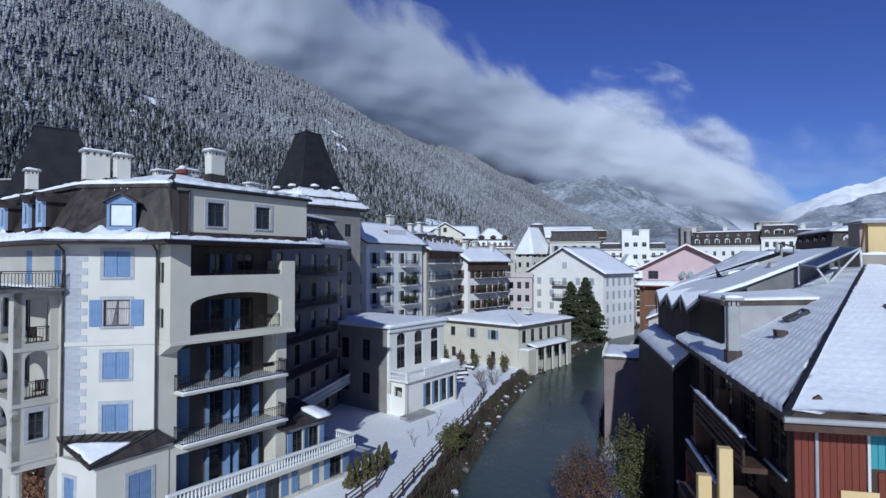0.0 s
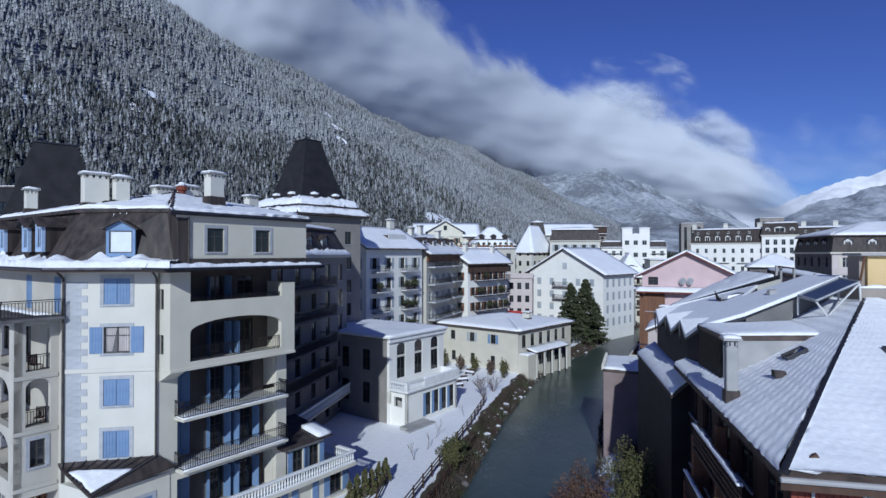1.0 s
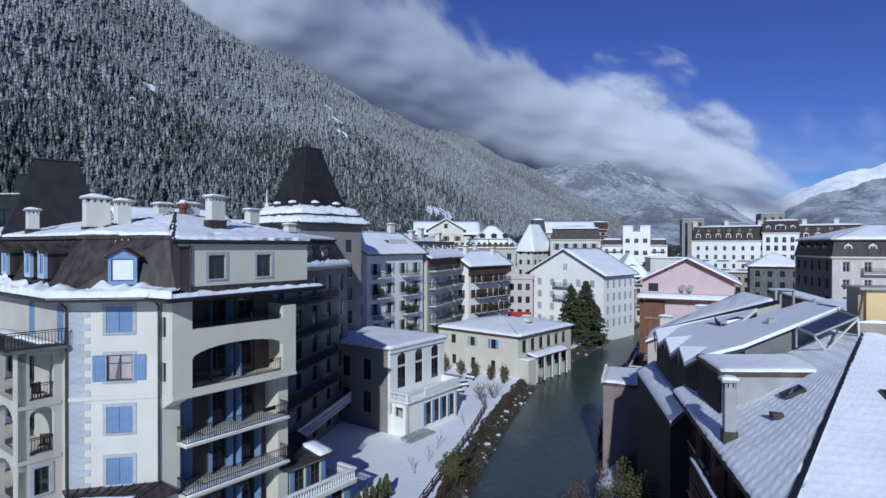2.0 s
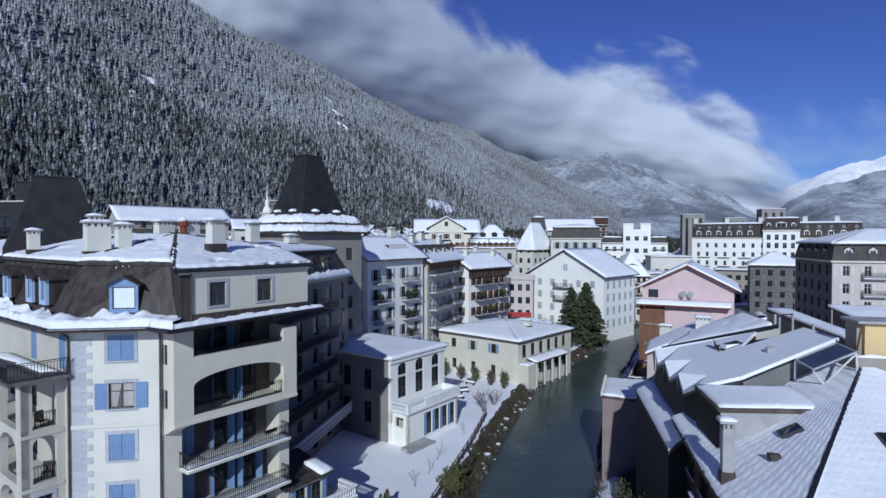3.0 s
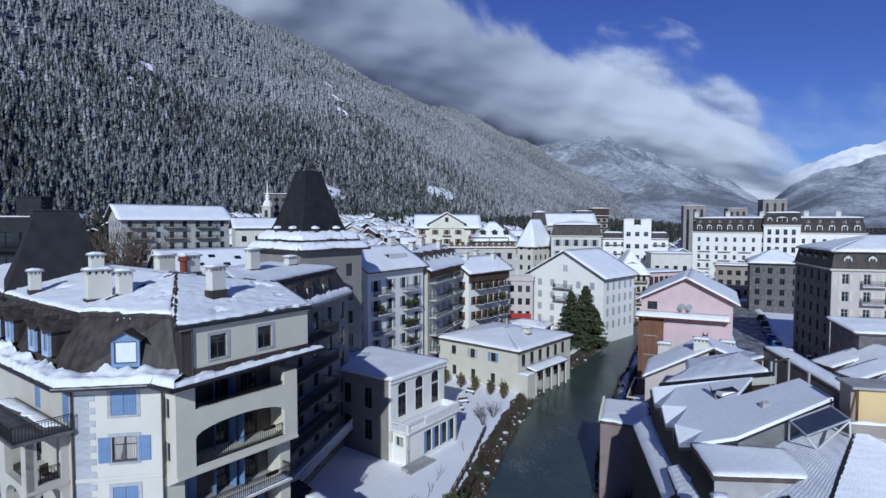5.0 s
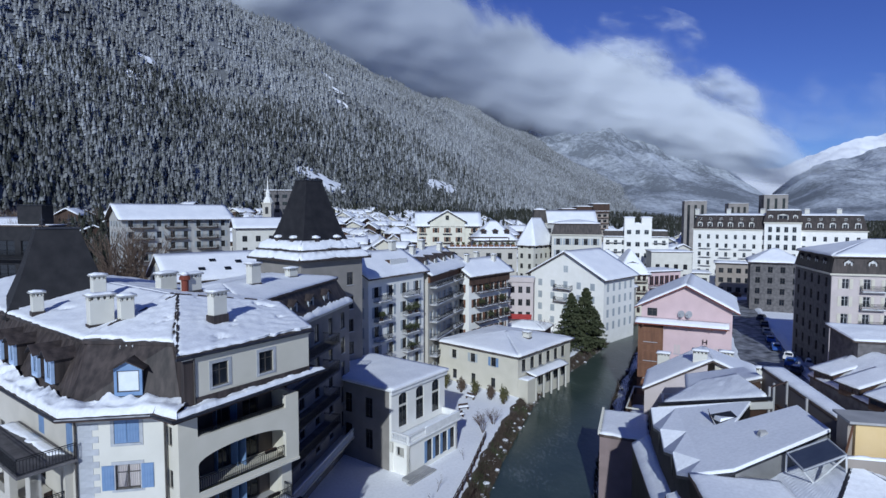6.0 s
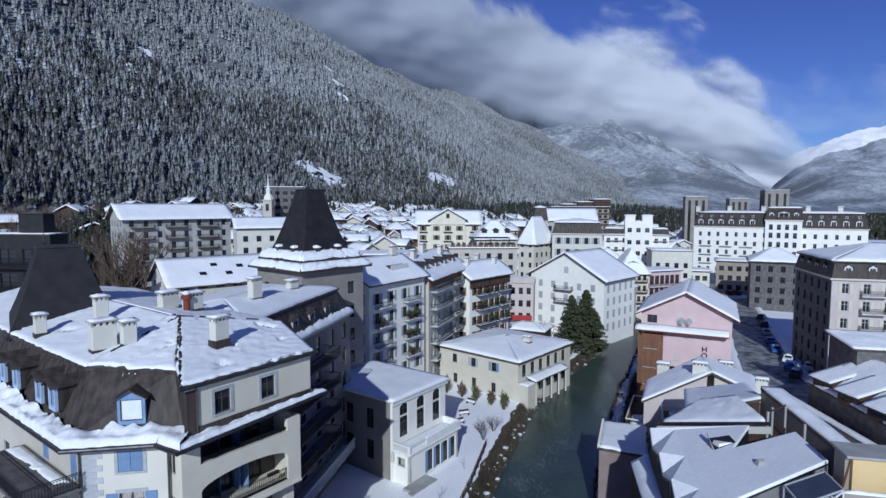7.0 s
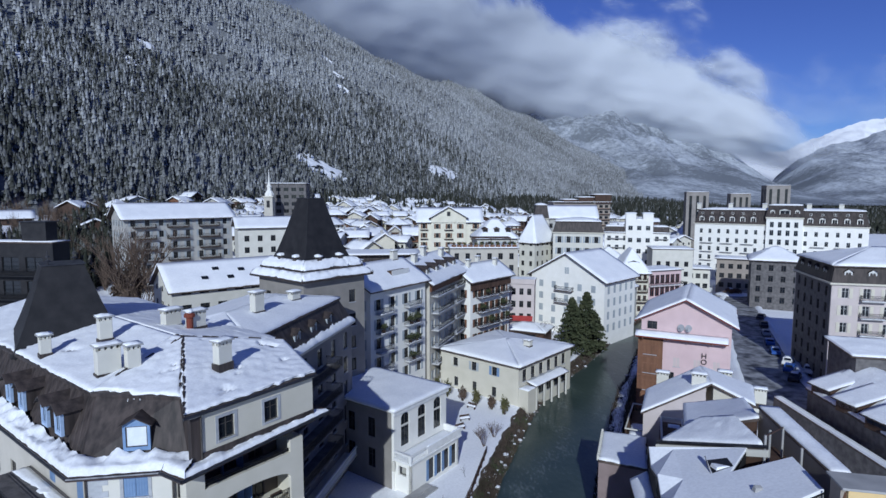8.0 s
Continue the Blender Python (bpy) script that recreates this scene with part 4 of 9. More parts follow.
def valley_woods():
    """Conifers on the valley floor and at the foot of the slopes."""
    rng = random.Random(9)
    pts = []
    while len(pts) < 13000:
        y = 150 + 2400 * rng.random() ** 1.7
        x = rng.uniform(-0.86, 0.95) * y
        lat = x * SIDE.x + y * SIDE.y
        if lat > 338 or abs(x - bank_x(y)) < 30:
            continue
        if y < 520 and lat < 190 and not (x < -95 and y < 400):
            continue
        if y < 330 and x > -95:
            continue
        n = noise.noise(Vector((x * 0.012, y * 0.012, 0)))
        if any((x - a) ** 2 + (y - b) ** 2 < 11 ** 2 or (x - a * 0.93) ** 2 + (y - b * 0.93) ** 2 < 7 ** 2 for a, b, *_ in WOOD_CHALETS):
            continue
        if n < (-0.1 if y > 520 else -0.1 if x < -100 and y < 400 else 0.0 if lat > 240 else 0.12):
            continue
        pts.append((x, y, ground_z(x, y) - 0.5, rng.uniform(8, 17) if y > 400 else rng.uniform(5, 12), rng.random() * 6.28))
    tagged(conifers([p for p in pts if p[1] > 420], 6, 3, "valley_woods", M_SPRUCE), "dark woods with snow at the foot of the slopes", "forest", kind="stuff")
    tagged(conifers([p for p in pts if p[1] <= 420], 7, 6, "valley_woods", M_SPRUCE), "dark snow-laden spruces between the chalets", "forest", kind="stuff")


valley_woods()


def leafless_woods():
    """Brown leafless trees among the houses and at the foot of the slope, as fans of thin twigs."""
    rng = random.Random(31)
    vs, fs = [], []
    n = 0
    while n < 1900:
        y = 120 + 420 * rng.random() ** 1.2
        x = rng.uniform(-0.86, 0.6) * y
        lat = x * SIDE.x + y * SIDE.y
        if lat > 345 or abs(x - bank_x(y)) < 26 or (x > -95 and y < 260) or (lat < 130 and rng.random() < 0.7) or noise.noise(Vector((x * 0.015, y * 0.015, 7))) < -0.1:
            continue
        if any((x - a) ** 2 + (y - b) ** 2 < 11 ** 2 for a, b, *_ in WOOD_CHALETS):
            continue
        n += 1
        z, h = ground_z(x, y), rng.uniform(5, 11)
        for k in range(34):
            a, s = rng.random() * 6.28, rng.uniform(0.1, 0.42)
            f = rng.uniform(0.0, 0.5)
            tip = (x + h * s * math.cos(a), y + h * s * math.sin(a), z + h * rng.uniform(0.55, 1.0))
            base = (x + h * s * f * 0.5 * math.cos(a), y + h * s * f * 0.5 * math.sin(a), z + h * f * 0.6)
            w = 0.012 * h * (1.6 if k < 4 else 1)
            b, c = w * math.cos(a + 1.57), w * math.sin(a + 1.57)
            i = len(vs)
            vs += [(base[0] - b, base[1] - c, base[2]), (base[0] + b, base[1] + c, base[2]), tip]
            fs.append((i, i + 1, i + 2))
    me = bpy.data.meshes.new("leafless_woods")
    me.from_pydata(vs, [], fs)
    me.materials.append(M_TWIG)
    tagged(new("leafless_woods", me), "brown leafless trees among the houses at the valley edge", "trees", kind="stuff")


leafless_woods()


def cloud_material(name="cloud", most=1.0, ragged=0.62, soft=0.26, holes=0.0):
    m = bpy.data.materials.new(name)
    m.use_nodes = True
    n, l = m.node_tree.nodes, m.node_tree.links
    for k in list(n):
        n.remove(k)
    out = n.new("ShaderNodeOutputMaterial")
    mix, tr, df, tl, ad = n.new("ShaderNodeMixShader"), n.new("ShaderNodeBsdfTransparent"), n.new("ShaderNodeBsdfDiffuse"), n.new("ShaderNodeBsdfTranslucent"), n.new("ShaderNodeMixShader")
    df.inputs[0].default_value = tl.inputs[0].default_value = (0.7, 0.725, 0.755, 1)
    ad.inputs[0].default_value = 0.35
    l.new(df.outputs[0], ad.inputs[1])
    l.new(tl.outputs[0], ad.inputs[2])
    uv, sep = n.new("ShaderNodeUVMap"), n.new("ShaderNodeSeparateXYZ")
    l.new(uv.outputs[0], sep.inputs[0])
    tc = n.new("ShaderNodeTexCoord")
    mp = n.new("ShaderNodeMapping")
    mp.inputs["Scale"].default_value = (1.0, 1.0, 1.5)
    l.new(tc.outputs["Object"], mp.inputs[0])
    no = n.new("ShaderNodeTexNoise")
    no.inputs["Scale"].default_value, no.inputs["Detail"].default_value, no.inputs["Roughness"].default_value = 0.0032, 5, 0.48
    l.new(mp.outputs[0], no.inputs[0])
    def math(op, *xs):
        k = n.new("ShaderNodeMath")
        k.operation = op
        for i, v in enumerate(xs):
            if isinstance(v, (int, float)):
                k.inputs[i].default_value = v
            else:
                l.new(v, k.inputs[i])
        return k.outputs[0]
    # the strip's height, pushed up and down by the billows; soft below, crisper above
    def step(x, lo, hi):
        k = n.new("ShaderNodeMapRange")
        k.interpolation_type = 'SMOOTHSTEP'
        k.inputs[1].default_value, k.inputs[2].default_value = lo, hi
        l.new(x, k.inputs[0])
        return k.outputs[0]
    u, v = sep.outputs[0], sep.outputs[1]
    wide = n.new("ShaderNodeTexNoise")
    wide.inputs["Scale"].default_value, wide.inputs["Detail"].default_value = 0.0011, 2
    l.new(mp.outputs[0], wide.inputs[0])
    shift = math('ADD', math('MULTIPLY', math('SUBTRACT', no.outputs[0], 0.5), ragged), math('MULTIPLY', math('SUBTRACT', wide.outputs[0], 0.5), ragged * 0.7))
    up = step(math('ADD', math('SUBTRACT', 0.92, v), shift), 0.0, soft)
    dn = step(math('ADD', v, math('MULTIPLY', shift, 0.25)), 0.0, 0.16)
    ends = math('MULTIPLY', step(math('SUBTRACT', 1.0, u), 0.0, 0.14), step(u, 0.0, 0.06))
    dens = math('MULTIPLY', math('MULTIPLY', up, dn), ends)
    thin = n.new("ShaderNodeMapRange")
    thin.inputs[1].default_value, thin.inputs[2].default_value = 0.3, 0.6
    thin.inputs[3].default_value = 1.0 - holes
    l.new(no.outputs[0], thin.inputs[0])
    dens = math('MULTIPLY', math('MULTIPLY', dens, thin.outputs[0]), most)
    bump = n.new("ShaderNodeBump")
    bump.inputs["Strength"].default_value, bump.inputs["Distance"].default_value = 0.12, 200.0
    l.new(wide.outputs[0], bump.inputs["Height"])
    l.new(bump.outputs[0], df.inputs["Normal"])
    l.new(dens, mix.inputs[0])
    l.new(tr.outputs[0], mix.inputs[1])
    l.new(ad.outputs[0], mix.inputs[2])
    l.new(mix.outputs[0], out.inputs[0])
    return m


M_CLOUD = cloud_material()


def cloud_bank(name, course, label, mat=None, bulge=0.05):
    """A bank of cloud hanging along the mountain. course: (x over y, distance, lower and upper slope of sight)."""
    n, m = 120, 40
    co = list(zip(*course))
    vs, uvs = [], []
    aa = np.linspace(course[0][0], course[-1][0], n)
    ker = np.hanning(33) / np.hanning(33).sum()
    curves = [np.convolve(np.pad(np.interp(aa, co[0], co[k]), 16, mode="reflect", reflect_type="odd"), ker, "valid") for k in (1, 2, 3)]
    for j in range(m):
        for i in range(n):
            u, v = i / (n - 1), j / (m - 1)
            a = aa[i]
            d, lo, hi = (float(c[i]) for c in curves)
            e = lo + (hi - lo) * v
            d *= 1 - bulge * math.sin(math.pi * v) + 0.02 * fractal(a * 6, e * 9, 1.0, 4) * min(1, 6 * v * (1 - v))
            vs.append((a * d, d, 17 + e * d))
            uvs.append((u, v))
    fs = [(j * n + i, j * n + i + 1, (j + 1) * n + i + 1, (j + 1) * n + i) for j in range(m - 1) for i in range(n - 1)]
    me = bpy.data.meshes.new(name)
    me.from_pydata(vs, [], fs)
    lay = me.uv_layers.new(name="UVMap")
    for lp in me.loops:
        lay.data[lp.index].uv = uvs[lp.vertex_index]
    for q in me.polygons:
        q.use_smooth = True
    me.materials.append(mat or M_CLOUD)
    tagged(new(name, me), label, "cloud", kind="structure")


cloud_bank("cloud", [(-0.7, 1150, 0.46, 1.3), (-0.54, 1200, 0.38, 1.1), (-0.4, 1270, 0.31, 0.9), (-0.287, 1420, 0.245, 0.68), (-0.19, 1600, 0.225, 0.53), (-0.095, 1850, 0.2, 0.48), (0.033, 2300, 0.165, 0.45), (0.129, 2750, 0.135, 0.39), (0.218, 3100, 0.115, 0.355), (0.31, 3250, 0.105, 0.325), (0.39, 3300, 0.095, 0.285), (0.47, 3300, 0.07, 0.25), (0.55, 3300, 0.05, 0.19), (0.62, 3300, 0.035, 0.135), (0.72, 3300, 0.03, 0.1)],
           "long bank of grey-white cloud along the mountain ridge")
cloud_bank("cloud_veil", [(0.45, 3450, 0.12, 0.3), (0.6, 3450, 0.13, 0.27), (0.75, 3450, 0.12, 0.25), (1.0, 3450, 0.08, 0.24)],
           "thin veil of high haze in the blue sky", cloud_material("cloud_veil", 0.16, 1.4, 0.7, 0.9), 0.0)
cloud_bank("cloud_wisp", [(0.26, 3560, 0.24, 0.36), (0.36, 3560, 0.23, 0.37), (0.44, 3560, 0.21, 0.345), (0.5, 3560, 0.17, 0.3), (0.58, 3560, 0.13, 0.2)],
           "torn wisps of cloud at the end of the bank", cloud_material("cloud_wisp", 0.75, 1.5, 0.6, 0.9), 0.03)


# ---- the corner hotel ----
def place_on(t, m):
    """The frame m of the world in the coordinates of the thing t."""
    return t.matrix_basis.inverted() @ m


def local(t, pts):
    i = t.matrix_basis.inverted()
    return [i @ Vector(p) for p in pts]


FLOORS = [2.6, 6.1, 9.2, 12.25, 15.3]
DR, DF, DL = Vector((0.6, 0.8, 0)), Vector((0.98, 0.2, 0)), Vector((-0.8, 0.6, 0))
F0, F1 = Vector((-21.7, 31.96, 0)), Vector((-16.78, 32.96, 0))


def corner_hotel():
    t = thing("corner_hotel", pose(-18, 36, 0), "cream corner hotel with blue shutters, dark mansard and snowy roof", "hotel")
    rel = t.matrix_basis.inverted()
    th = 0.35
    # front wall
    L = (F1 - F0).length
    mf = rel @ frame_at(F0.x, F0.y, 0, DF.x, DF.y)
    wins = [(2.12, 16.1, 1.4, 1.5), (2.12, 13.26, 1.4, 1.53), (2.12, 10.22, 1.4, 1.53), (2.12, 7.21, 1.4, 1.55)]
    holes = [(u, z, u + w, z + h) for u, z, w, h in wins]
    put("wall", mesh_of(wall_mesh(L, 18.2, th, holes, 0, -1.0), M_WHITE), t, mf, "white plastered front wall")
    for i, (u, z, w, h) in enumerate(wins):
        window(t, mf @ pose(u, 0, z), w, h, M_DKFRAME if i == 1 else M_FRAME, "open" if i == 1 else "closed", M_BLUE, M_GRANITE, curtain=(i == 1))
    put("string_course", mesh_of(box(bmesh.new(), 0.0, L, -0.07, 0.0, 12.15, 12.4, bevel=0.02), M_WHITE), t, mf)
    # quoins of cut granite
    q1 = mesh_of(box(bmesh.new(), 0.0, 0.78, -0.025, 0.02, 0.0, 0.384, bevel=0.006), M_GRANITE)
    q2 = mesh_of(box(bmesh.new(), 0.0, 1.12, -0.025, 0.02, 0.0, 0.384, bevel=0.006), M_GRANITE)
    for k in range(27):
        put("quoin", q1 if k % 2 else q2, t, mf @ pose(0.15, 0, 7.0 + k * 0.385))
    # rain pipes
    for u, lo in ((0.05, -0.5), (L - 0.05, 6.9)):
        bm = tube(bmesh.new(), (u, -0.12, lo), (u, -0.12, 17.6), 0.065)
        tube(bm, (u, -0.12, 17.6), (u, -0.9, 18.0), 0.065)
        put("rain_pipe", mesh_of(bm, M_DKFRAME), t, mf)
    # right wing: piers and bands round deep balcony recesses
    LR = 9.2
    mr = rel @ frame_at(F1.x, F1.y, 0, DR.x, DR.y)
    rec = [(1.2, FLOORS[k], 8.35, FLOORS[k] + 2.75) for k in range(3)]
    put("wall", mesh_of(wall_mesh(LR, 12.1, th, rec, 0, -1.0), M_CREAM), t, mr, "cream plastered wing wall with balcony recesses")
    doors = []
    for f in range(5):
        z = FLOORS[f] + 0.05
        doors += [(0.3, z, 1.25, 2.2), (2.7, z, 1.25, 2.2), (4.9, z, 1.25, 2.2)]
    mi2 = mr @ pose(1.25, 1.45, 0)
    # the recess shade is part of this wall's colour
    put("recess_wall", mesh_of(wall_mesh(7.7, 18.1, 0.25, [(u, z, u + w, z + h) for u, z, w, h in doors], 0, -1.0), M_LOGGIA), t, mi2, "back wall of the balconies, recess shade in its dark brown")
    for i, (u, z, w, h) in enumerate(doors):
        st = {0: "closed", 1: "ajar", 2: "ajar" if i < 6 else ""}[i % 3] if i < 9 else {0: "", 1: "ajar", 2: ""}[i % 3]
        window(t, mi2 @ pose(u, 0, z), w, h, M_DKFRAME, st, M_BLUE, None, name="french_door", sill=False)
    leaf = mesh_of(box(bmesh.new(), -0.03, 0.03, 0.45, 1.42, 0.06, 2.25, bevel=0.012), M_BLUE)
    for z in FLOORS[:4]:
        put("shutter", leaf, t, mr @ pose(5.7, 0, z), "blue shutter leaf standing wide open")
    for u in (1.0, 8.3):
        put("recess_side", mesh_of(box(bmesh.new(), u, u + 0.25, th, 1.45, -1.0, 18.0 if u < 2 else 12.2), M_CREAM), t, mr)
    for z in FLOORS[:3]:
        put("recess_floor", mesh_of(box(bmesh.new(), 1.25, 8.3, th, 1.45, z - 0.3, z), M_CONCRETE), t, mr)
    balcony(t, mr, 1.0, 8.6, FLOORS[2], 1.05)
    balcony(t, mr, 1.0, 8.6, FLOORS[1], 1.05)
    # the overhanging loggia block on the two upper floors
    LB, DB = 8.85, 1.22
    ml = mr @ pose(0.1, -DB, 0)
    hol = [(1.22, 12.6, 7.75, 15.05, 0.7), (1.22, 16.15, 7.75, 18.0), (7.75, 17.05, 8.85, 18.0)]
    put("loggia_front", mesh_of(wall_mesh(LB, 18.0, 0.35, hol, 0, 12.3), M_CREAM), t, ml, "cream loggia front with a wide flat arch")
    small = [(0.28, 13.1, 0.5, 1.15), (0.28, 15.75, 0.5, 1.2)]
    msd = ml @ pose(0, DB + 0.3, 0, 0, 0, -90)
    put("loggia_side", mesh_of(wall_mesh(DB - 0.05, 18.0, 0.3, [(u, z, u + w, z + h) for u, z, w, h in small], 0, 12.3), M_CREAM), t, msd)
    for u, z, w, h in small:
        window(t, msd @ pose(u, 0, z), w, h, M_DKFRAME, "", None, None, panes=1, sill=False)
    put("loggia_side", mesh_of(box(bmesh.new(), LB - 0.35, LB, 0.35, 2.9, 12.3, 17.05), M_CREAM), t, ml)
    put("loggia_floor", mesh_of(box(bmesh.new(), -0.02, LB + 0.02, -0.1, 2.9, 12.1, 12.3, bevel=0.02), M_CREAM), t, ml)
    put("loggia_floor", mesh_of(box(bmesh.new(), 0.3, LB - 0.35, 0.35, 2.9, 15.05, 15.3), M_CREAM), t, ml)
    bm = loft(bmesh.new(), [[(0, DB - 0.1, 11.5), (0.9, DB - 0.1, 11.5), (0.9, DB, 11.5), (0, DB, 11.5)], [(0, -0.05, 12.1), (0.9, -0.05, 12.1), (0.9, DB, 12.1), (0, DB, 12.1)]])
    put("corbel", mesh_of(bm, M_CREAM), t, ml)
    lg = put("loggia_rail_base", mesh_of(box(bmesh.new(), 1.22, 7.75, 0.08, 0.28, 12.5, 12.6), M_CREAM), t, ml)
    railing(lg, (1.25, 0.18, 12.6), (7.72, 0.18, 12.6), 0.85)
    railing(lg, (1.25, 0.18, 16.15), (7.72, 0.18, 16.15), 0.3)
    for z, u in ((12.6, 6.3), (9.3, 6.5)):
        bx = put("flower_box", mesh_of(box(bmesh.new(), u, u + 0.9, 0.3, 0.5, z + 0.6, z + 0.8), M_DARKWOOD), t, ml)
    # attic wall above the cornice
    ma = rel @ frame_at(-15.31, 32.27, 0, 0.572, 0.82)
    put("mansard_return", mesh_of(box(bmesh.new(), 0.0, 0.7, -0.05, 0.3, 18.2, 21.4), M_SLATE), t, ma)
    put("rain_pipe", mesh_of(tube(bmesh.new(), (0.62, -0.12, 18.4), (0.62, -0.12, 21.2), 0.05), M_DKFRAME), t, ma)
    ma = ma @ pose(0.7, 0, 0)
    att = [(1.15, 19.15, 1.15, 1.45), (4.6, 19.15, 1.15, 1.45)]
    put("attic_wall", mesh_of(wall_mesh(8.9, 21.45, th, [(u, z, u + w, z + h) for u, z, w, h in att], 0, 18.2), M_CREAM), t, ma)
    for u, z, w, h in att:
        window(t, ma @ pose(u, 0, z), w, h, M_DKFRAME, "", None, M_GRANITE)
    put("fascia", mesh_of(box(bmesh.new(), -0.8, 9.0, -0.1, -0.02, 21.15, 21.35), M_CREAM), t, ma)
    put("sill_band", mesh_of(box(bmesh.new(), 0, 8.9, -0.1, -0.003, 18.25, 18.75), M_SLATE), t, ma)
    put("attic_wall", mesh_of(box(bmesh.new(), 8.55, 8.9, th, 6, 18.2, 21.4), M_SLATE), t, ma)
    # left wing
    LW = 34.0
    PL = F0 + DL * LW
    mw = rel @ frame_at(PL.x, PL.y, 0, -DL.x, -DL.y)
    lw = [(LW - 1.35, 15.6, 1.0, 2.1), (LW - 6.0, 15.6, 1.0, 2.1)] + [(LW - 2.3 - 4 * k, z, 1.2, 2.0) for k in range(7) for z in (6.5, 9.5, 12.6)]
    put("wall", mesh_of(wall_mesh(LW, 18.2, th, [(u, z, u + w, z + h) for u, z, w, h in lw], 0, -1.0), M_BEIGE), t, mw)
    for i, (u, z, w, h) in enumerate(lw):
        window(t, mw @ pose(u, 0, z), w, h, M_DKFRAME, "closed" if i < 2 else "", M_BLUE, None, sill=False)
    # its loggia block: side face with an arch on each floor, pier, slab and balcony on top
    Q = F0 + DL * 0.55 + Vector((-0.6, -0.8, 0)) * 2.15
    ms = rel @ frame_at(Q.x, Q.y, 0, 0.6, 0.8)
    hs = [(0.55, 9.35, 1.75, 12.0, 0.5), (0.55, 12.45, 1.75, 15.0), (0.75, 7.1, 1.5, 8.6)]
    put("loggia_side", mesh_of(wall_mesh(2.15, 15.3, 0.4, hs, 0, 5.6), M_BEIGE), t, ms)
    window(t, ms @ pose(0.75, 0, 7.1), 0.75, 1.5, M_DKFRAME, "", None, M_GRANITE)
    PQ = Q + DL * 9
    mq = rel @ frame_at(PQ.x, PQ.y, 0, -DL.x, -DL.y)
    hq = [(u, z0, u + 2.9, z1, a) for u in (1.4, 5.3) for z0, z1, a in ((9.35, 12.0, 0.9), (12.45, 15.0, 0), (6.4, 8.9, 0.9))]
    put("loggia_front", mesh_of(wall_mesh(9, 15.3, 0.4, hq, 0, 5.6), M_BEIGE), t, mq)
    for z in (6.1, 9.2, 12.25):
        put("loggia_floor", mesh_of(box(bmesh.new(), 0.02, 8.98, 0.02, 2.1, z - 0.18, z), M_BEIGE), t, mq)
        ob = put("string_course", mesh_of(box(bmesh.new(), -0.05, 2.1, -0.06, 0.0, z - 0.25, z - 0.02, bevel=0.02), M_BEIGE), t, ms)
        if z > 7:
            railing(ob, (0.55, 0.2, z + 0.15), (1.75, 0.2, z + 0.15), 0.95)
    for u in (8.6, 4.6, 0.4):
        put("column", mesh_of(tube(bmesh.new(), (u, 0.35, -1.0), (u, 0.35, 5.6), 0.3, 0.27, 12), M_BEIGE), t, mq)
    put("loggia_floor", mesh_of(box(bmesh.new(), 0.0, 9.0, 0.0, 2.14, 5.45, 5.6), M_BEIGE), t, mq)
    bq = put("balcony", mesh_of(box(bmesh.new(), 0, 10.0, -0.9, 2.1, 15.32, 15.5, bevel=0.02), M_STONE), t, mq, "dark stone balcony with patches of snow")
    railing(bq, (0.05, -0.85, 15.5), (9.95, -0.85, 15.5), 1.0)
    railing(bq, (9.95, -0.85, 15.5), (9.95, 2.1, 15.5), 1.0)
    put("snow_cover", mesh_of(snow_sheet([(0, 1.0, 15.5), (8.4, 1.2, 15.5), (9.0, 1.9, 15.5), (0, 1.9, 15.5)], 0.1, 0.3, 0.6, 3, melt=0.6), M_SNOW), bq)
    # cornice: one slab round the building, dark underside and gutter
    out = [(-48.3, 50.4), (-21.9, 30.6), (-16.9, 31.5), (-15.05, 30.4), (-8.75, 41.2), (-12, 44), (-38, 65)]
    lo = local(t, [(x, y, 18.02) for x, y in out])
    part("cornice", prism(bmesh.new(), [(p.x, p.y) for p in lo], 18.0, 18.2), M_DARKWOOD, t, "dark wooden cornice soffit")
    bm = bmesh.new()
    for a, b in zip(out, out[1:5]):
        a3, b3 = local(t, [(*a, 18.16), (*b, 18.16)])
        tube(bm, a3, b3, 0.1, sides=8)
    part("gutter", bm, M_GUTTER, t)
    # mansard skirt
    base = [(-48.6, 52.25), (-22.2, 32.45), (-16.0, 33.3), (-15.3, 32.5), (-9.9, 40.25), (-14, 46), (-38, 64)]
    top = [(-49.0, 54.8), (-22.6, 35.0), (-17.0, 34.4), (-15.45, 32.75), (-10.1, 40.4), (-14.2, 45.5), (-38, 63)]
    part("mansard_roof", loft(bmesh.new(), [local(t, [(x, y, 18.2) for x, y in base]), local(t, [(x, y, 21.75 if i < 3 else 21.4) for i, (x, y) in enumerate(top)])]), M_SLATE, t, "dark brown standing-seam mansard")
    # standing seams
    bm = bmesh.new()
    for k in range(13):
        p, q = Vector((*base[1], 18.2)).lerp(Vector((*base[2], 18.2)), (k + 0.5) / 13), Vector((*top[1], 21.75)).lerp(Vector((*top[2], 21.75)), (k + 0.5) / 13)
        p, q = local(t, [p, q])
        tube(bm, p, q, 0.03, sides=4)
    for k in range(48):
        p, q = Vector((*base[0], 18.2)).lerp(Vector((*base[1], 18.2)), (k + 0.5) / 48), Vector((*top[0], 21.75)).lerp(Vector((*top[1], 21.75)), (k + 0.5) / 48)
        p, q = local(t, [p, q])
        tube(bm, p, q, 0.03, sides=4)
    part("standing_seam", bm, M_SLATE, t)
    # flecks of snow left hanging along the seams
    rng, bm = random.Random(17), bmesh.new()
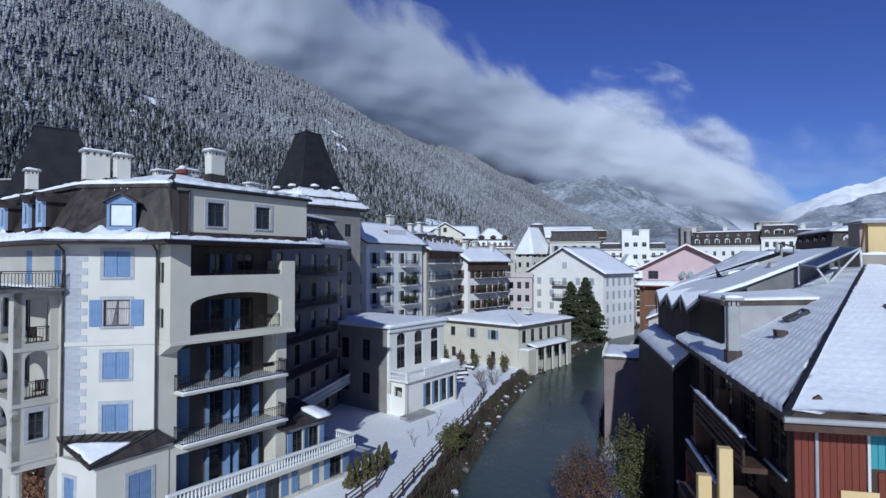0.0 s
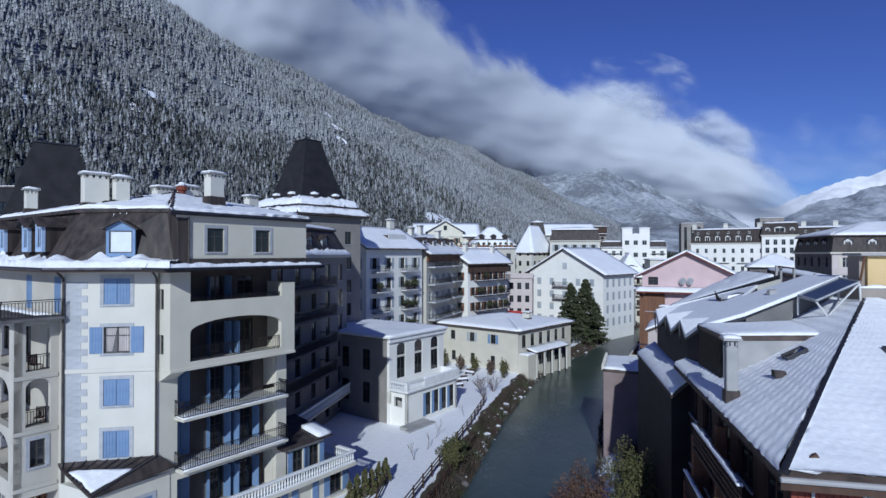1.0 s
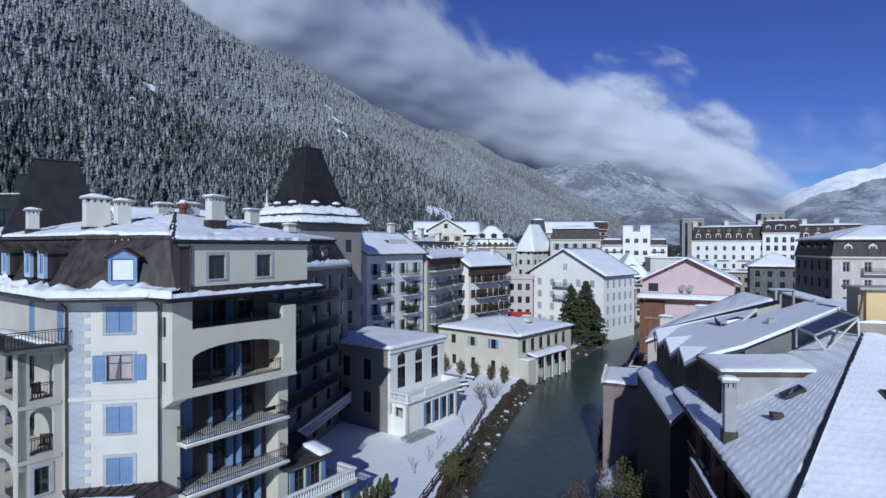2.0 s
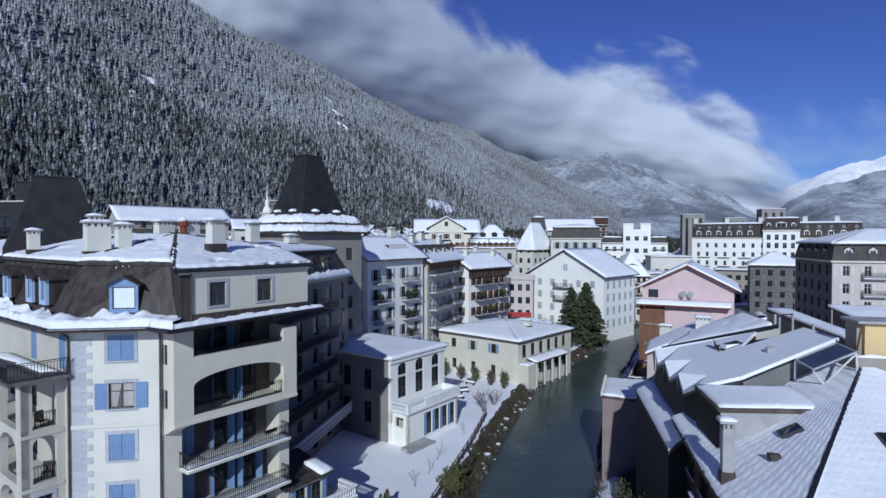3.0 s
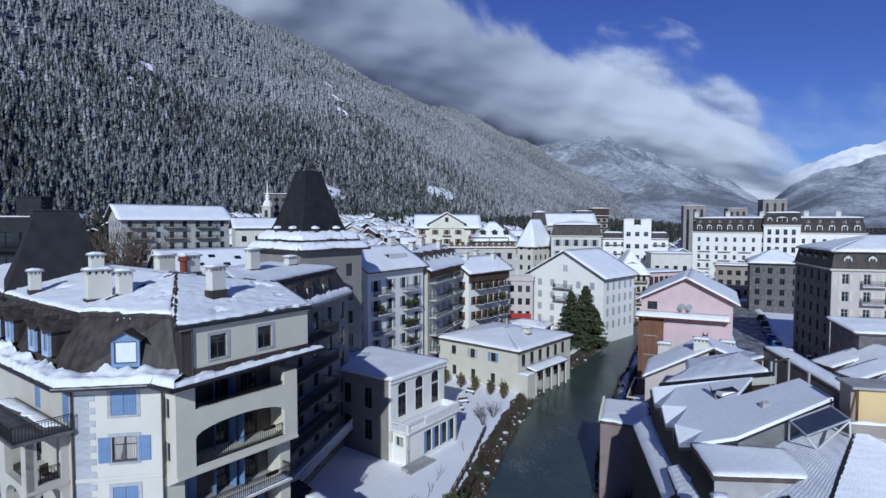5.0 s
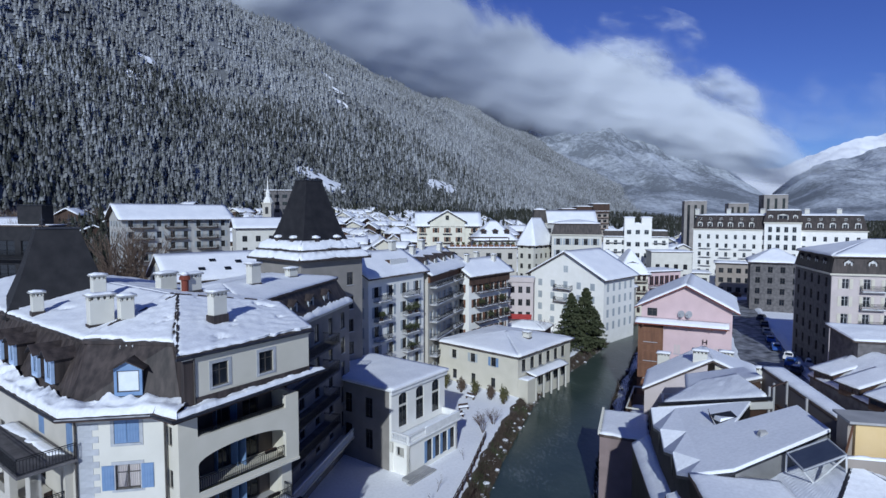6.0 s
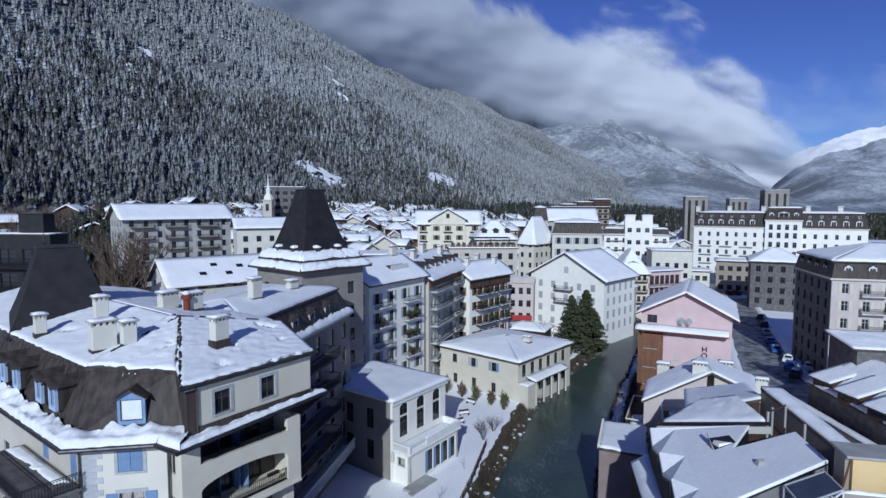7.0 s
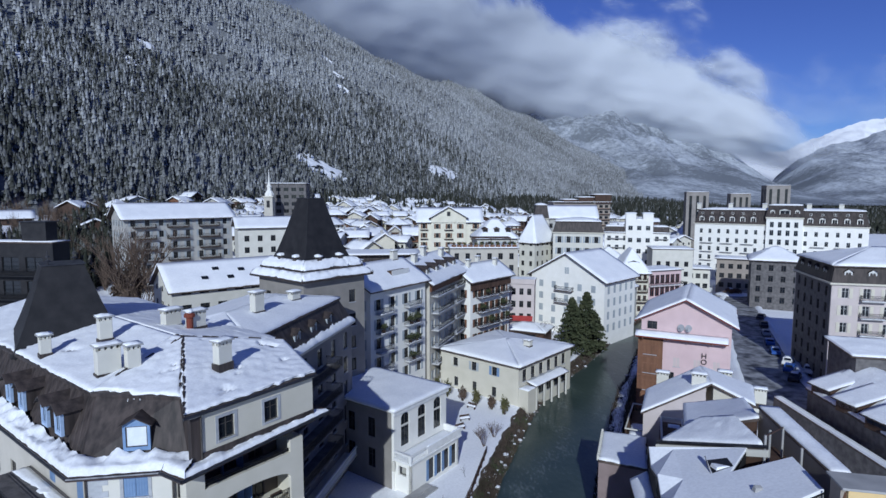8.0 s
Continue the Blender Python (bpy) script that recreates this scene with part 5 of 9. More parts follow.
    for k in range(46):
        f = rng.choice((5, 6, 7, 8, 9, 10)) / 13 + rng.uniform(-0.006, 0.006)
        v = rng.uniform(0.5, 0.97)
        a, b = Vector((*base[1], 18.2)).lerp(Vector((*base[2], 18.2)), f), Vector((*top[1], 21.75)).lerp(Vector((*top[2], 21.75)), f)
        p, q = local(t, [a.lerp(b, v), a.lerp(b, min(1.0, v + rng.uniform(0.02, 0.05)))])
        tube(bm, p + Vector((0, -0.02, 0.02)), q + Vector((0, -0.02, 0.02)), 0.035, 0.015, 5)
    part("snow_fleck", bm, M_SNOW, t)
    # dormers
    dormer(t, rel @ frame_at(-19.0, 32.95, 19.0, DF.x, DF.y), 1.25, 1.5, M_BLUE, pane_mat=M_BLIND)
    for k in (0.0, 2.4, 7.0, 9.8):
        p = Vector((-24.95, 34.45, 0)) + DL * k
        dormer(t, rel @ frame_at(p.x, p.y, 19.3, -DL.x, -DL.y), 0.75, 1.45, M_PALEBLUE, M_SLATE, depth=2.2)
    # snow on the cornice
    rim = [((-48.2, 50.5), (-21.9, 30.75), (-22.2, 32.45), (-48.6, 52.25)), ((-21.9, 30.75), (-16.9, 31.65), (-16.0, 33.3), (-22.2, 32.45)),
           ((-16.9, 31.65), (-15.05, 30.6), (-15.2, 32.35), (-16.0, 33.3)), ((-15.05, 30.6), (-8.85, 41.2), (-10.6, 40.75), (-15.2, 32.35))]
    for i, q in enumerate(rim):
        part("snow_cover", drift(local(t, [(x, y, 18.22) for x, y in q]), 0.34 if i < 3 else 0.24, 0.92 if i < 3 else 0.34, 0.12, 6.2), M_SNOW, t)
    # roof planes
    up = Vector((0, 0, 0.03))
    planes = [[(-22.9, 34.8, 21.8), (-16.8, 34.2, 21.8), (-20.4, 42.4, 23.5), (-21.4, 42.9, 23.5)],
              [(-49.3, 54.6, 21.8), (-22.9, 34.8, 21.8), (-21.4, 42.9, 23.5), (-45, 61, 23.5)],
              [(-15.35, 31.65, 21.5), (-9.5, 40.1, 21.5), (-13.6, 45.9, 22.4), (-20.4, 42.4, 23.5)],
              [(-16.8, 34.2, 21.8), (-15.35, 31.65, 21.5), (-20.4, 42.4, 23.5), (-20.4, 42.4, 23.5)],
              [(-13.6, 45.9, 22.4), (-38, 68, 21.8), (-45, 61, 23.5), (-20.4, 42.4, 23.5)]]
    for i, q in enumerate(planes):
        part("roof", slab(local(t, q), 0.2), M_SLATE, t)
        part("snow_cover", snow_sheet([p + up for p in local(t, q)], 0.17, 0.26, 0.4, i * 5.7 + 1, lump=0.09, melt=0.66), M_SNOW, t)
    # ridge and hip caps, bare of snow in stretches
    rng = random.Random(6)
    top = Vector((-20.4, 42.4, 23.62))
    for end in ((-16.8, 34.2, 21.98), (-22.9, 34.8, 21.98), (-21.4, 42.9, 23.66), (-13.6, 45.9, 22.55), (-15.35, 31.65, 21.66)):
        end = Vector(end)
        n = max(2, int((end - top).length / 0.7))
        for k in range(n):
            if rng.random() < (0.9 if k < 5 else 0.5):
                a, b = local(t, [top.lerp(end, k / n) + Vector((0, 0, 0.05)), top.lerp(end, (k + 0.9) / n) + Vector((rng.uniform(-0.08, 0.08), 0, 0.05))])
                part("ridge_cap", tube(bmesh.new(), a, a.lerp(b, rng.uniform(0.4, 1.5)), 0.1, 0.05, 6), M_SLATE, t)
    # eave board and gutter of the attic
    a, b = local(t, [(-15.4, 31.6, 21.38), (-9.45, 40.1, 21.38)])
    part("attic_gutter", tube(bmesh.new(), a, b, 0.1), M_GUTTER, t)
    # corner bay on the ground floor with a lean-to roof
    c = [(-21.75, 31.8), (-18.57, 30.20), (-16.3, 33.5)]
    for (a, b), mat in (((c[0], c[1]), M_WHITE), ((c[1], c[2]), M_CREAM)):
        a, b = Vector((*a, 0)), Vector((*b, 0))
        d = (b - a).normalized()
        m = rel @ frame_at(a.x, a.y, 0, d.x, d.y)
        n = (b - a).length
        u = n * 0.42 if mat is M_CREAM else n * 0.2
        w = 1.3 if mat is M_CREAM else 0.9
        put("bay_wall", mesh_of(wall_mesh(n, 6.0, 0.3, [(u, 3.0, u + w, 5.0)], 0, -1.0), mat), t, m)
        window(t, m @ pose(u, 0, 3.0), w, 2.0, M_FRAME, "closed", M_BLUE, M_GRANITE)
    e = [(-21.63, 31.75, 6.85), (-18.67, 29.75, 6.10), (-15.9, 33.3, 6.5)]
    w0, w1 = (-21.9, 31.9, 7.1), (-16.7, 32.9, 7.2)
    part("bay_roof", slab(local(t, [e[0], e[1], w1, w0]), 0.15), M_SLATE, t)
    part("bay_roof", slab(local(t, [e[1], e[2], w1, w1]), 0.15), M_SLATE, t)
    for k in range(9):
        f = (k + 0.5) / 9
        a, b = local(t, [Vector(e[0]).lerp(Vector(e[1]), f), Vector(w0).lerp(Vector(w1), f)])
        part("rib", tube(bmesh.new(), a + Vector((0, 0, 0.02)), b + Vector((0, 0, 0.02)), 0.03, sides=4), M_GUTTER, t)
    a, b = local(t, [e[1], w1])
    part("hip_cap", tube(bmesh.new(), a, b, 0.06, sides=6), M_GUTTER, t)
    part("snow_cover", snow_sheet([p + up for p in local(t, [(-20.95, 31.4, 6.72), (-18.8, 29.95, 6.18), (-17.5, 31.75, 6.8), (-20.7, 31.5, 6.76)])], 0.09, 0.25, 0.1, 9), M_SNOW, t)
    # long balustraded terrace of the right wing
    p0, p1 = Vector((-15.95, 32.55, 0)), Vector((-6.95, 44.5, 0))
    d = (p1 - p0).normalized()
    mt = rel @ frame_at(p0.x, p0.y, 0, d.x, d.y)
    LT = (p1 - p0).length
    terr = put("terrace", mesh_of(box(bmesh.new(), 0, LT, -0.1, 3.5, 2.3, 2.55), M_CREAM), t, mt)
    put("rail_top", mesh_of(box(bmesh.new(), 0, LT, -0.1, 0.16, 3.35, 3.5, bevel=0.02), M_BALUS), terr)
    put("rail_foot", mesh_of(box(bmesh.new(), 0, LT, -0.1, 0.16, 2.55, 2.68, bevel=0.02), M_BALUS), terr)
    me = baluster_mesh(0.67)
    for k in range(int(LT / 0.24)):
        put("baluster", me, terr, pose(0.12 + k * 0.24, 0.03, 2.68))
    put("rail_top", mesh_of(box(bmesh.new(), LT - 0.26, LT, 0.16, 2.5, 3.35, 3.5), M_BALUS), terr)
    for k in range(9):
        put("baluster", me, terr, pose(LT - 0.13, 0.3 + k * 0.24, 2.68))
    put("basement_wall", mesh_of(wall_mesh(LT, 2.3, 0.3, [(u, 0.4, u + 1.2, 1.9) for u in (2, 4.6, 7.2, 10, 13)], 0, -1.0), M_CREAM), t, mt @ pose(0, 0.7, 0))
    for u in (2, 4.6, 7.2, 10, 13):
        window(t, mt @ pose(u, 0.7, 0.4), 1.2, 1.5, M_DKFRAME, "open", M_BLUE)
    # garden pavilion end of the ground floor
    mg = mr @ pose(9.4, -0.15, 0)
    put("pavilion_wall", mesh_of(wall_mesh(3.2, 5.3, 0.3, [(0.3, 2.7, 1.2, 4.7), (1.8, 2.7, 2.7, 4.7)], 0, -1.0), M_CREAM), t, mg)
    for u in (0.3, 1.8):
        window(t, mg @ pose(u, 0, 2.7), 0.9, 2.0, M_DKFRAME, "open", M_BLUE, None, name="french_door", sill=False)
    put("pavilion_wall", mesh_of(box(bmesh.new(), 2.9, 3.2, 0.3, 4, -1, 5.3), M_CREAM), t, mg)
    put("pavilion_roof", mesh_of(slab([(-1.0, -0.5, 5.25), (3.6, -0.5, 5.25), (3.6, 4, 6.0), (-1.0, 4, 6.0)], 0.15), M_SLATE), t, mg)
    put("snow_cover", mesh_of(snow_sheet([(2.3, -0.5, 5.27), (3.6, -0.5, 5.27), (3.6, 1.6, 5.62), (2.3, 1.6, 5.62)], 0.25, 0.35, 0.2, 2), M_SNOW), t, mg)
    return t


def baluster_mesh(h):
    def make():
        bm = bmesh.new()
        prof = [(0.07, 0), (0.07, 0.06), (0.04, 0.1), (0.085, 0.3), (0.06, 0.5), (0.035, 0.8), (0.07, 0.9), (0.07, 1)]
        loft(bm, [[(r * math.cos(a), r * math.sin(a), z * h) for a in (2 * math.pi * i / 7 for i in range(7))] for r, z in prof])
        return bm
    return shared(("baluster", h), make, M_BALUS)


corner_hotel()


def log_pile():
    """Split firewood stacked under the loggia."""
    rng = random.Random(3)
    p = F0 + DL * 2.6 + Vector((-0.6, -0.8, 0)) * 0.75
    t = thing("log_pile", frame_at(p.x, p.y, 0, 0.6, 0.8), "stack of split firewood under the loggia", "firewood")
    logs = [mesh_of(tube(bmesh.new(), (0, -0.3, 0), (0, 0.3, 0), r, r * 0.9, k), M_WOOD) for r, k in ((0.1, 7), (0.12, 5), (0.085, 6), (0.13, 4))]
    for j in range(16):
        for i in range(9):
            put("log", logs[rng.randrange(4)], t, pose(-0.7 + 0.21 * i + (0.1 if j % 2 else 0) + rng.uniform(-0.05, 0.05), rng.uniform(-0.14, 0.1), 2.0 + 0.185 * j + rng.uniform(-0.03, 0.03), 0, rng.uniform(0, 50), 0))
    part("rack", box(bmesh.new(), -0.9, 1.2, -0.28, 0.28, -0.5, 1.88), M_DARKWOOD, t)


log_pile()


def wooden_chair(x, y, z, rot):
    t = thing("garden_chair", pose(x, y, z, 0, 0, rot), "orange-brown slatted wooden chair on a hotel balcony", "chair")
    for k in range(4):
        part("seat_slat", box(bmesh.new(), -0.25, 0.25, -0.24 + 0.125 * k, -0.14 + 0.125 * k, 0.42, 0.45), M_WOOD, t)
    for k in range(5):
        part("back_slat", box(bmesh.new(), -0.25 + 0.105 * k, -0.17 + 0.105 * k, 0.24, 0.27, 0.45, 1.0), M_WOOD, t)
    for a in (-0.24, 0.2):
        for b in (-0.24, 0.2):
            part("leg", box(bmesh.new(), a, a + 0.04, b, b + 0.04, 0, 0.42), M_WOOD, t)


for a, b, f, r in ((1.3, 0.7, 2, 20), (1.35, 0.9, 3, 70)):
    p = F0 + DL * a + Vector((-0.6, -0.8, 0)) * b
    wooden_chair(p.x, p.y, FLOORS[f], r)

for (x, y, z, w, d, h, r, n) in ((-15.6, 38.1, 22.6, 1.15, 0.65, 1.6, 62, 4), (-31.0, 42.0, 22.1, 0.75, 0.65, 1.45, 48, 3), (-23.3, 37.4, 22.1, 1.5, 0.75, 1.95, 48, 4), (-21.9, 38.0, 22.3, 0.9, 0.7, 1.6, 48, 3),
                                 (-27.2, 43.5, 22.9, 0.95, 0.7, 1.8, 48, 3), (-24.0, 47.8, 23.0, 1.5, 0.8, 1.4, 60, 4), (-21.6, 47.3, 23.0, 1.5, 0.8, 1.4, 60, 4), (-19.3, 56.2, 22.5, 1.25, 0.8, 2.0, 62, 4), (-17.5, 63.5, 22.4, 1.3, 0.8, 0.9, 62, 4)):
    chimney(x, y, z, w, d, h, r, pots=n)


def red_vent():
    t = thing("red_vent", pose(-21.71, 46.40, 23.90) @ Matrix.Scale(0.52, 4), "dark red metal roof vent with a pale cap", "vent")
    part("body", loft(bmesh.new(), [[(r * math.cos(a), r * math.sin(a), z) for a in (math.pi / 5 * i for i in range(10))] for r, z in ((0.55, -2.0), (0.55, 0.7), (0.85, 0.8), (0.85, 1.3), (0.5, 1.5))]), M_RUST, t)
    part("cap", loft(bmesh.new(), [[(r * math.cos(a), r * math.sin(a), z) for a in (math.pi / 5 * i for i in range(10))] for r, z in ((0.5, 1.52), (0.62, 1.75), (0.3, 2.1))]), M_SNOW, t)


red_vent()


def spire_tower(name, x, y, rot, z0, z1, half, top_half, ztop, label, skirts=True, body=True):
    t = thing(name, pose(x, y, 0, 0, 0, rot), label, "tower")
    sq = lambda h, z: [(-h, -h, z), (h, -h, z), (h, h, z), (-h, h, z)]
    if body:
        b = half - 0.9
        for k in range(4):
            m = pose(0, 0, 0, 0, 0, 90 * k) @ pose(-b, -b, 0)
            ins = 0.35 if k % 2 else 0
            ops = [(u, z, 1.1, 1.7) for u in (1.6, 2 * b - 2.7) for z in (1.5, 4.6, 7.7, 10.8, 13.9, 17, 20.3)]
            # the tower's shade is in the wall colour
            put("wall", mesh_of(wall_mesh(2 * b - 2 * ins, z0, 0.35, [(u - ins, z, u - ins + w, z + h) for u, z, w, h in ops], 0, -1.0), M_SHADE_PLASTER), t, m @ pose(ins, 0, 0))
            fit_windows(t, m, ops, dict(frame_mat=M_DKFRAME))
    rings = [(half, z0), (half - 0.75, z0 + 0.6)] if skirts else [(half, z0)]
    if skirts:
        part("eave", loft(bmesh.new(), [sq(half, z0 - 0.25), sq(half, z0), sq(half - 1.0, z0 + 0.75), sq(half - 1.0, z0 + 1.15), sq(half - 2.2, z0 + 2.0)]), M_SLATE, t)
        for a, b, z, zz in ((half, half - 0.9, z0 + 0.02, z0 + 0.6), (half - 0.95, half - 2.1, z0 + 1.16, z0 + 1.95)):
            for k in range(4):
                m = Matrix.Rotation(math.pi / 2 * k, 3, 'Z')
                q = [m @ Vector(p) for p in ((-a, -a, z), (a, -a, z), (b, -b, zz), (-b, -b, zz))]
                part("snow_cover", snow_sheet(q, 0.42, 0.35, 0.45, k * 2.0 + z, lump=0.35), M_SNOW, t)
        base = half - 2.1
        zb = z0 + 1.9
    else:
        base, zb = half, z0
    n = 6
    rings = []
    for i in range(n + 1):
        v = i / n
        h = base + (top_half - base) * (v ** 0.82)
        rings.append(sq(h, zb + (ztop - zb) * v))
    part("spire", loft(bmesh.new(), rings), M_SPIRE, t, "dark shingled steep spire cut off at the top")
    part("spire_cap", box(bmesh.new(), -top_half - 0.1, top_half + 0.1, -top_half - 0.1, top_half + 0.1, ztop, ztop + 0.12), M_GUTTER, t)
    for s in (-0.7, 0.7):
        bm = tube(bmesh.new(), (s * top_half, s * top_half, ztop), (s * top_half, s * top_half, ztop + 1.3), 0.05, 0.03, 6)
        for zz, r in ((0.35, 0.28), (0.75, 0.2)):
            tube(bm, (s * top_half, s * top_half, ztop + zz), (s * top_half, s * top_half, ztop + zz + 0.12), r, r * 0.6, 8)
        part("finial", bm, M_GUTTER, t)
    if skirts:
        for k in range(4):
            for u in (-0.45, 0.45):
                m = pose(0, 0, 0, 0, 0, 90 * k) @ pose(u * base, -base - 0.05, zb - 0.2)
                d = put("vent_dormer", shared(("vent",), lambda: box(bmesh.new(), -0.3, 0.3, -0.2, 1.2, 0, 0.9), M_SLATE), t, m)
                put("snow_cap", shared(("ventsnow",), lambda: snow_sheet([(-0.4, -0.3, 0.9), (0.4, -0.3, 0.9), (0.4, 0.7, 0.9), (-0.4, 0.7, 0.9)], 0.35, 0.25, 0.1, 1), M_SNOW), d)
    return t


spire_tower("hotel_tower", -18.3, 75.5, 50, 24.1, 0, 5.9, 1.25, 34.2, "hotel tower with a steep dark spire above snowy eaves")
spire_tower("hotel_tower", -34.4, 49.3, 40, 21.4, 0, 4.15, 1.55, 28.5, "squat dark slate tower roof beside the hotel roof", skirts=False, body=False)

# the hotel's long rear wing, its shade put into the wall colour
bw = 23.6
wing = building("hotel_wing", -16.3, 46.2, 0, 0.185, 0.983, bw, 14.0, 18.9, "hotel wing with shade in its wall colour, dark balconies, dormered mansard", "hotel", M_SHADE_PLASTER, "mansard", 0.9, 0.3,
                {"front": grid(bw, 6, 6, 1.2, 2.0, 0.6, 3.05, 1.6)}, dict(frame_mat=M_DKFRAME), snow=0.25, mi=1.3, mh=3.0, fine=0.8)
for z in (6.5, 9.55, 12.6, 15.65):
    balcony(wing, pose(0, 0, 0), 2.0, 15.5, z, 2.0, M_STONE, snow=False)
tr = balcony(wing, pose(0, 0, 0), 2.0, 20.5, 2.9, 1.7, M_CREAM, snow=False, rail=False)
part("rail_top", box(bmesh.new(), 2.0, 20.5, -1.68, -1.45, 3.75, 3.9, bevel=0.02), M_BALUS, tr)
for k in range(60):
    put("baluster", baluster_mesh(0.85), tr, pose(2.2 + 0.308 * k, -1.56, 2.9))
for u in (5.0, 9.2, 13.2, 17.4):
    dormer(wing, pose(u, 0.35, 19.4), 1.0, 1.3, M_GREYSH)
put("snow_cover", mesh_of(snow_sheet([(0, -0.55, 18.92), (bw, -0.55, 18.92), (bw, 0.6, 19.3), (0, 0.6, 19.3)], 0.34, 0.35, 0.3, 4, lump=0.25), M_SNOW), wing)


# ---- the white annex by the garden ----
def annex():
    W, D, H = 10.4, 13.0, 9.3
    arch = [(u, 4.6, 1.5, 4.0) for u in (1.3, 4.5, 7.7)]
    t = thing("annex", frame_at(-6.0, 62.8, 0.2, 0.587, 0.81), "white garden annex with arched windows and a balustraded balcony", "house")
    ground = [(3.4 + 1.55 * k, 0.3, 1.0, 2.6) for k in range(4)]
    for m, L, ops in ((pose(0, 0, 0), W, arch), (pose(W, 0, 0, 0, 0, 90), D, [(2 + 3.2 * k, z, 1.1, 2.2) for k in range(3) for z in (0.6, 5.2)]),
                      (pose(W, D, 0, 0, 0, 180), W, []), (pose(0, D, 0, 0, 0, -90), D, [(2 + 3.4 * k, z, 1.2, 2.4) for k in range(3) for z in (1.6, 5.4)])):
        ins = 0.35 if L == D else 0
        hs = [(u - ins, z, u - ins + w, z + h, 0.45 if ops is arch else 0) for u, z, w, h in ops]
        # the long sides carry their shade in a darker plaster than the front
        put("wall", mesh_of(wall_mesh(L - 2 * ins, H, 0.35, hs, 0, -1.0), M_BRIGHT if L == W else M_SHADE_PLASTER), t, m @ pose(ins, 0, 0))
        fit_windows(t, m, ops, dict(frame_mat=M_DKFRAME, sill=False, panes=2))
    for u, z, w, h in arch:
        put("spandrel_panel", mesh_of(box(bmesh.new(), u, u + w, 0.05, 0.09, 7.0, 7.25), M_WHITE), t)
    part("cornice", box(bmesh.new(), -0.45, W + 0.45, -0.45, D + 0.3, H, H + 0.25, bevel=0.05), M_BALUS, t)
    part("cornice", box(bmesh.new(), -0.25, W + 0.25, -0.25, -0.002, H - 0.5, H - 0.003, bevel=0.04), M_BALUS, t)
    part("snow_cover", snow_sheet([(-0.4, -0.4, H + 0.25), (W + 0.4, -0.4, H + 0.25), (W + 0.4, D + 0.2, H + 0.25), (-0.4, D + 0.2, H + 0.25)], 0.18, 0.6, 0.05, 5), M_SNOW, t)
    # ground-floor projection carrying the balcony
    dp = 2.4
    m = pose(0.2, -dp, 0)
    hs = [(u, z, u + w, z + h) for u, z, w, h in ground]
    put("porch_wall", mesh_of(wall_mesh(9.6, 3.5, 0.3, hs, 0, -1.0), M_BRIGHT), t, m)
    for i, (u, z, w, h) in enumerate(ground):
        window(t, m @ pose(u, 0, z), w, h, M_DKFRAME, "open" if i % 2 == 0 else "", M_BLUE, None, name="french_door", sill=False)
    for u in (0.2, 9.5):
        side = pose(u, 0, 0, 0, 0, -90)
        put("porch_wall", mesh_of(wall_mesh(dp, 3.5, 0.3, [(0.5, 1.8, 1.7, 2.9)] if u < 1 else [], 0, -1.0), M_BRIGHT), t, side if u < 1 else pose(9.8, -dp, 0, 0, 0, 90))
    fl = part("balcony", box(bmesh.new(), -0.15, 10.15, -dp - 0.35, 0, 3.5, 3.75, bevel=0.04), M_BALUS, t)
    put("parapet", mesh_of(box(bmesh.new(), 3.0, 10.1, -dp - 0.25, -dp, 3.75, 4.65, bevel=0.03), M_BALUS), fl)
    put("parapet", mesh_of(box(bmesh.new(), -0.1, 0.2, -dp - 0.25, -dp, 3.75, 4.7), M_BALUS), fl)
    put("parapet", mesh_of(box(bmesh.new(), 9.85, 10.1, -dp, 0, 3.75, 4.65), M_BALUS), fl)
    put("rail_top", mesh_of(box(bmesh.new(), 0.2, 3.0, -dp - 0.25, -dp, 4.5, 4.65), M_BALUS), fl)
    put("rail_top", mesh_of(box(bmesh.new(), -0.1, 0.15, -dp, 0, 4.5, 4.65), M_BALUS), fl)
    me = baluster_mesh(0.75)
    for k in range(11):
        put("baluster", me, fl, pose(0.35 + 0.25 * k, -dp - 0.12, 3.75))
    for k in range(9):
        put("baluster", me, fl, pose(0.02, -dp + 0.2 + 0.25 * k, 3.75))
    put("snow_cover", mesh_of(snow_sheet([(0.25, -dp + 0.03, 3.75), (9.8, -dp + 0.03, 3.75), (9.8, -0.02, 3.75), (0.25, -0.02, 3.75)], 0.2, 0.5, 0.1, 2), M_SNOW), fl)
    put("snow_cover", mesh_of(snow_sheet([(3.0, -dp - 0.24, 4.65), (10.1, -dp - 0.24, 4.65), (10.1, -dp - 0.02, 4.65), (3.0, -dp - 0.02, 4.65)], 0.14, 0.4, 0.02, 2), M_SNOW), fl)
    part("steps", box(box(bmesh.new(), -1.0, 3.0, -dp - 1.0, -dp, -0.5, 0.15), -1.4, 3.3, -dp - 1.6, -dp - 1.0, -0.5, -0.02), M_CONCRETE, t)
    # wall lamp
    part("wall_lamp", box(bmesh.new(), -0.3, -0.02, -0.25, 0.1, 2.2, 3.4, bevel=0.05), M_WHITE, t)


annex()

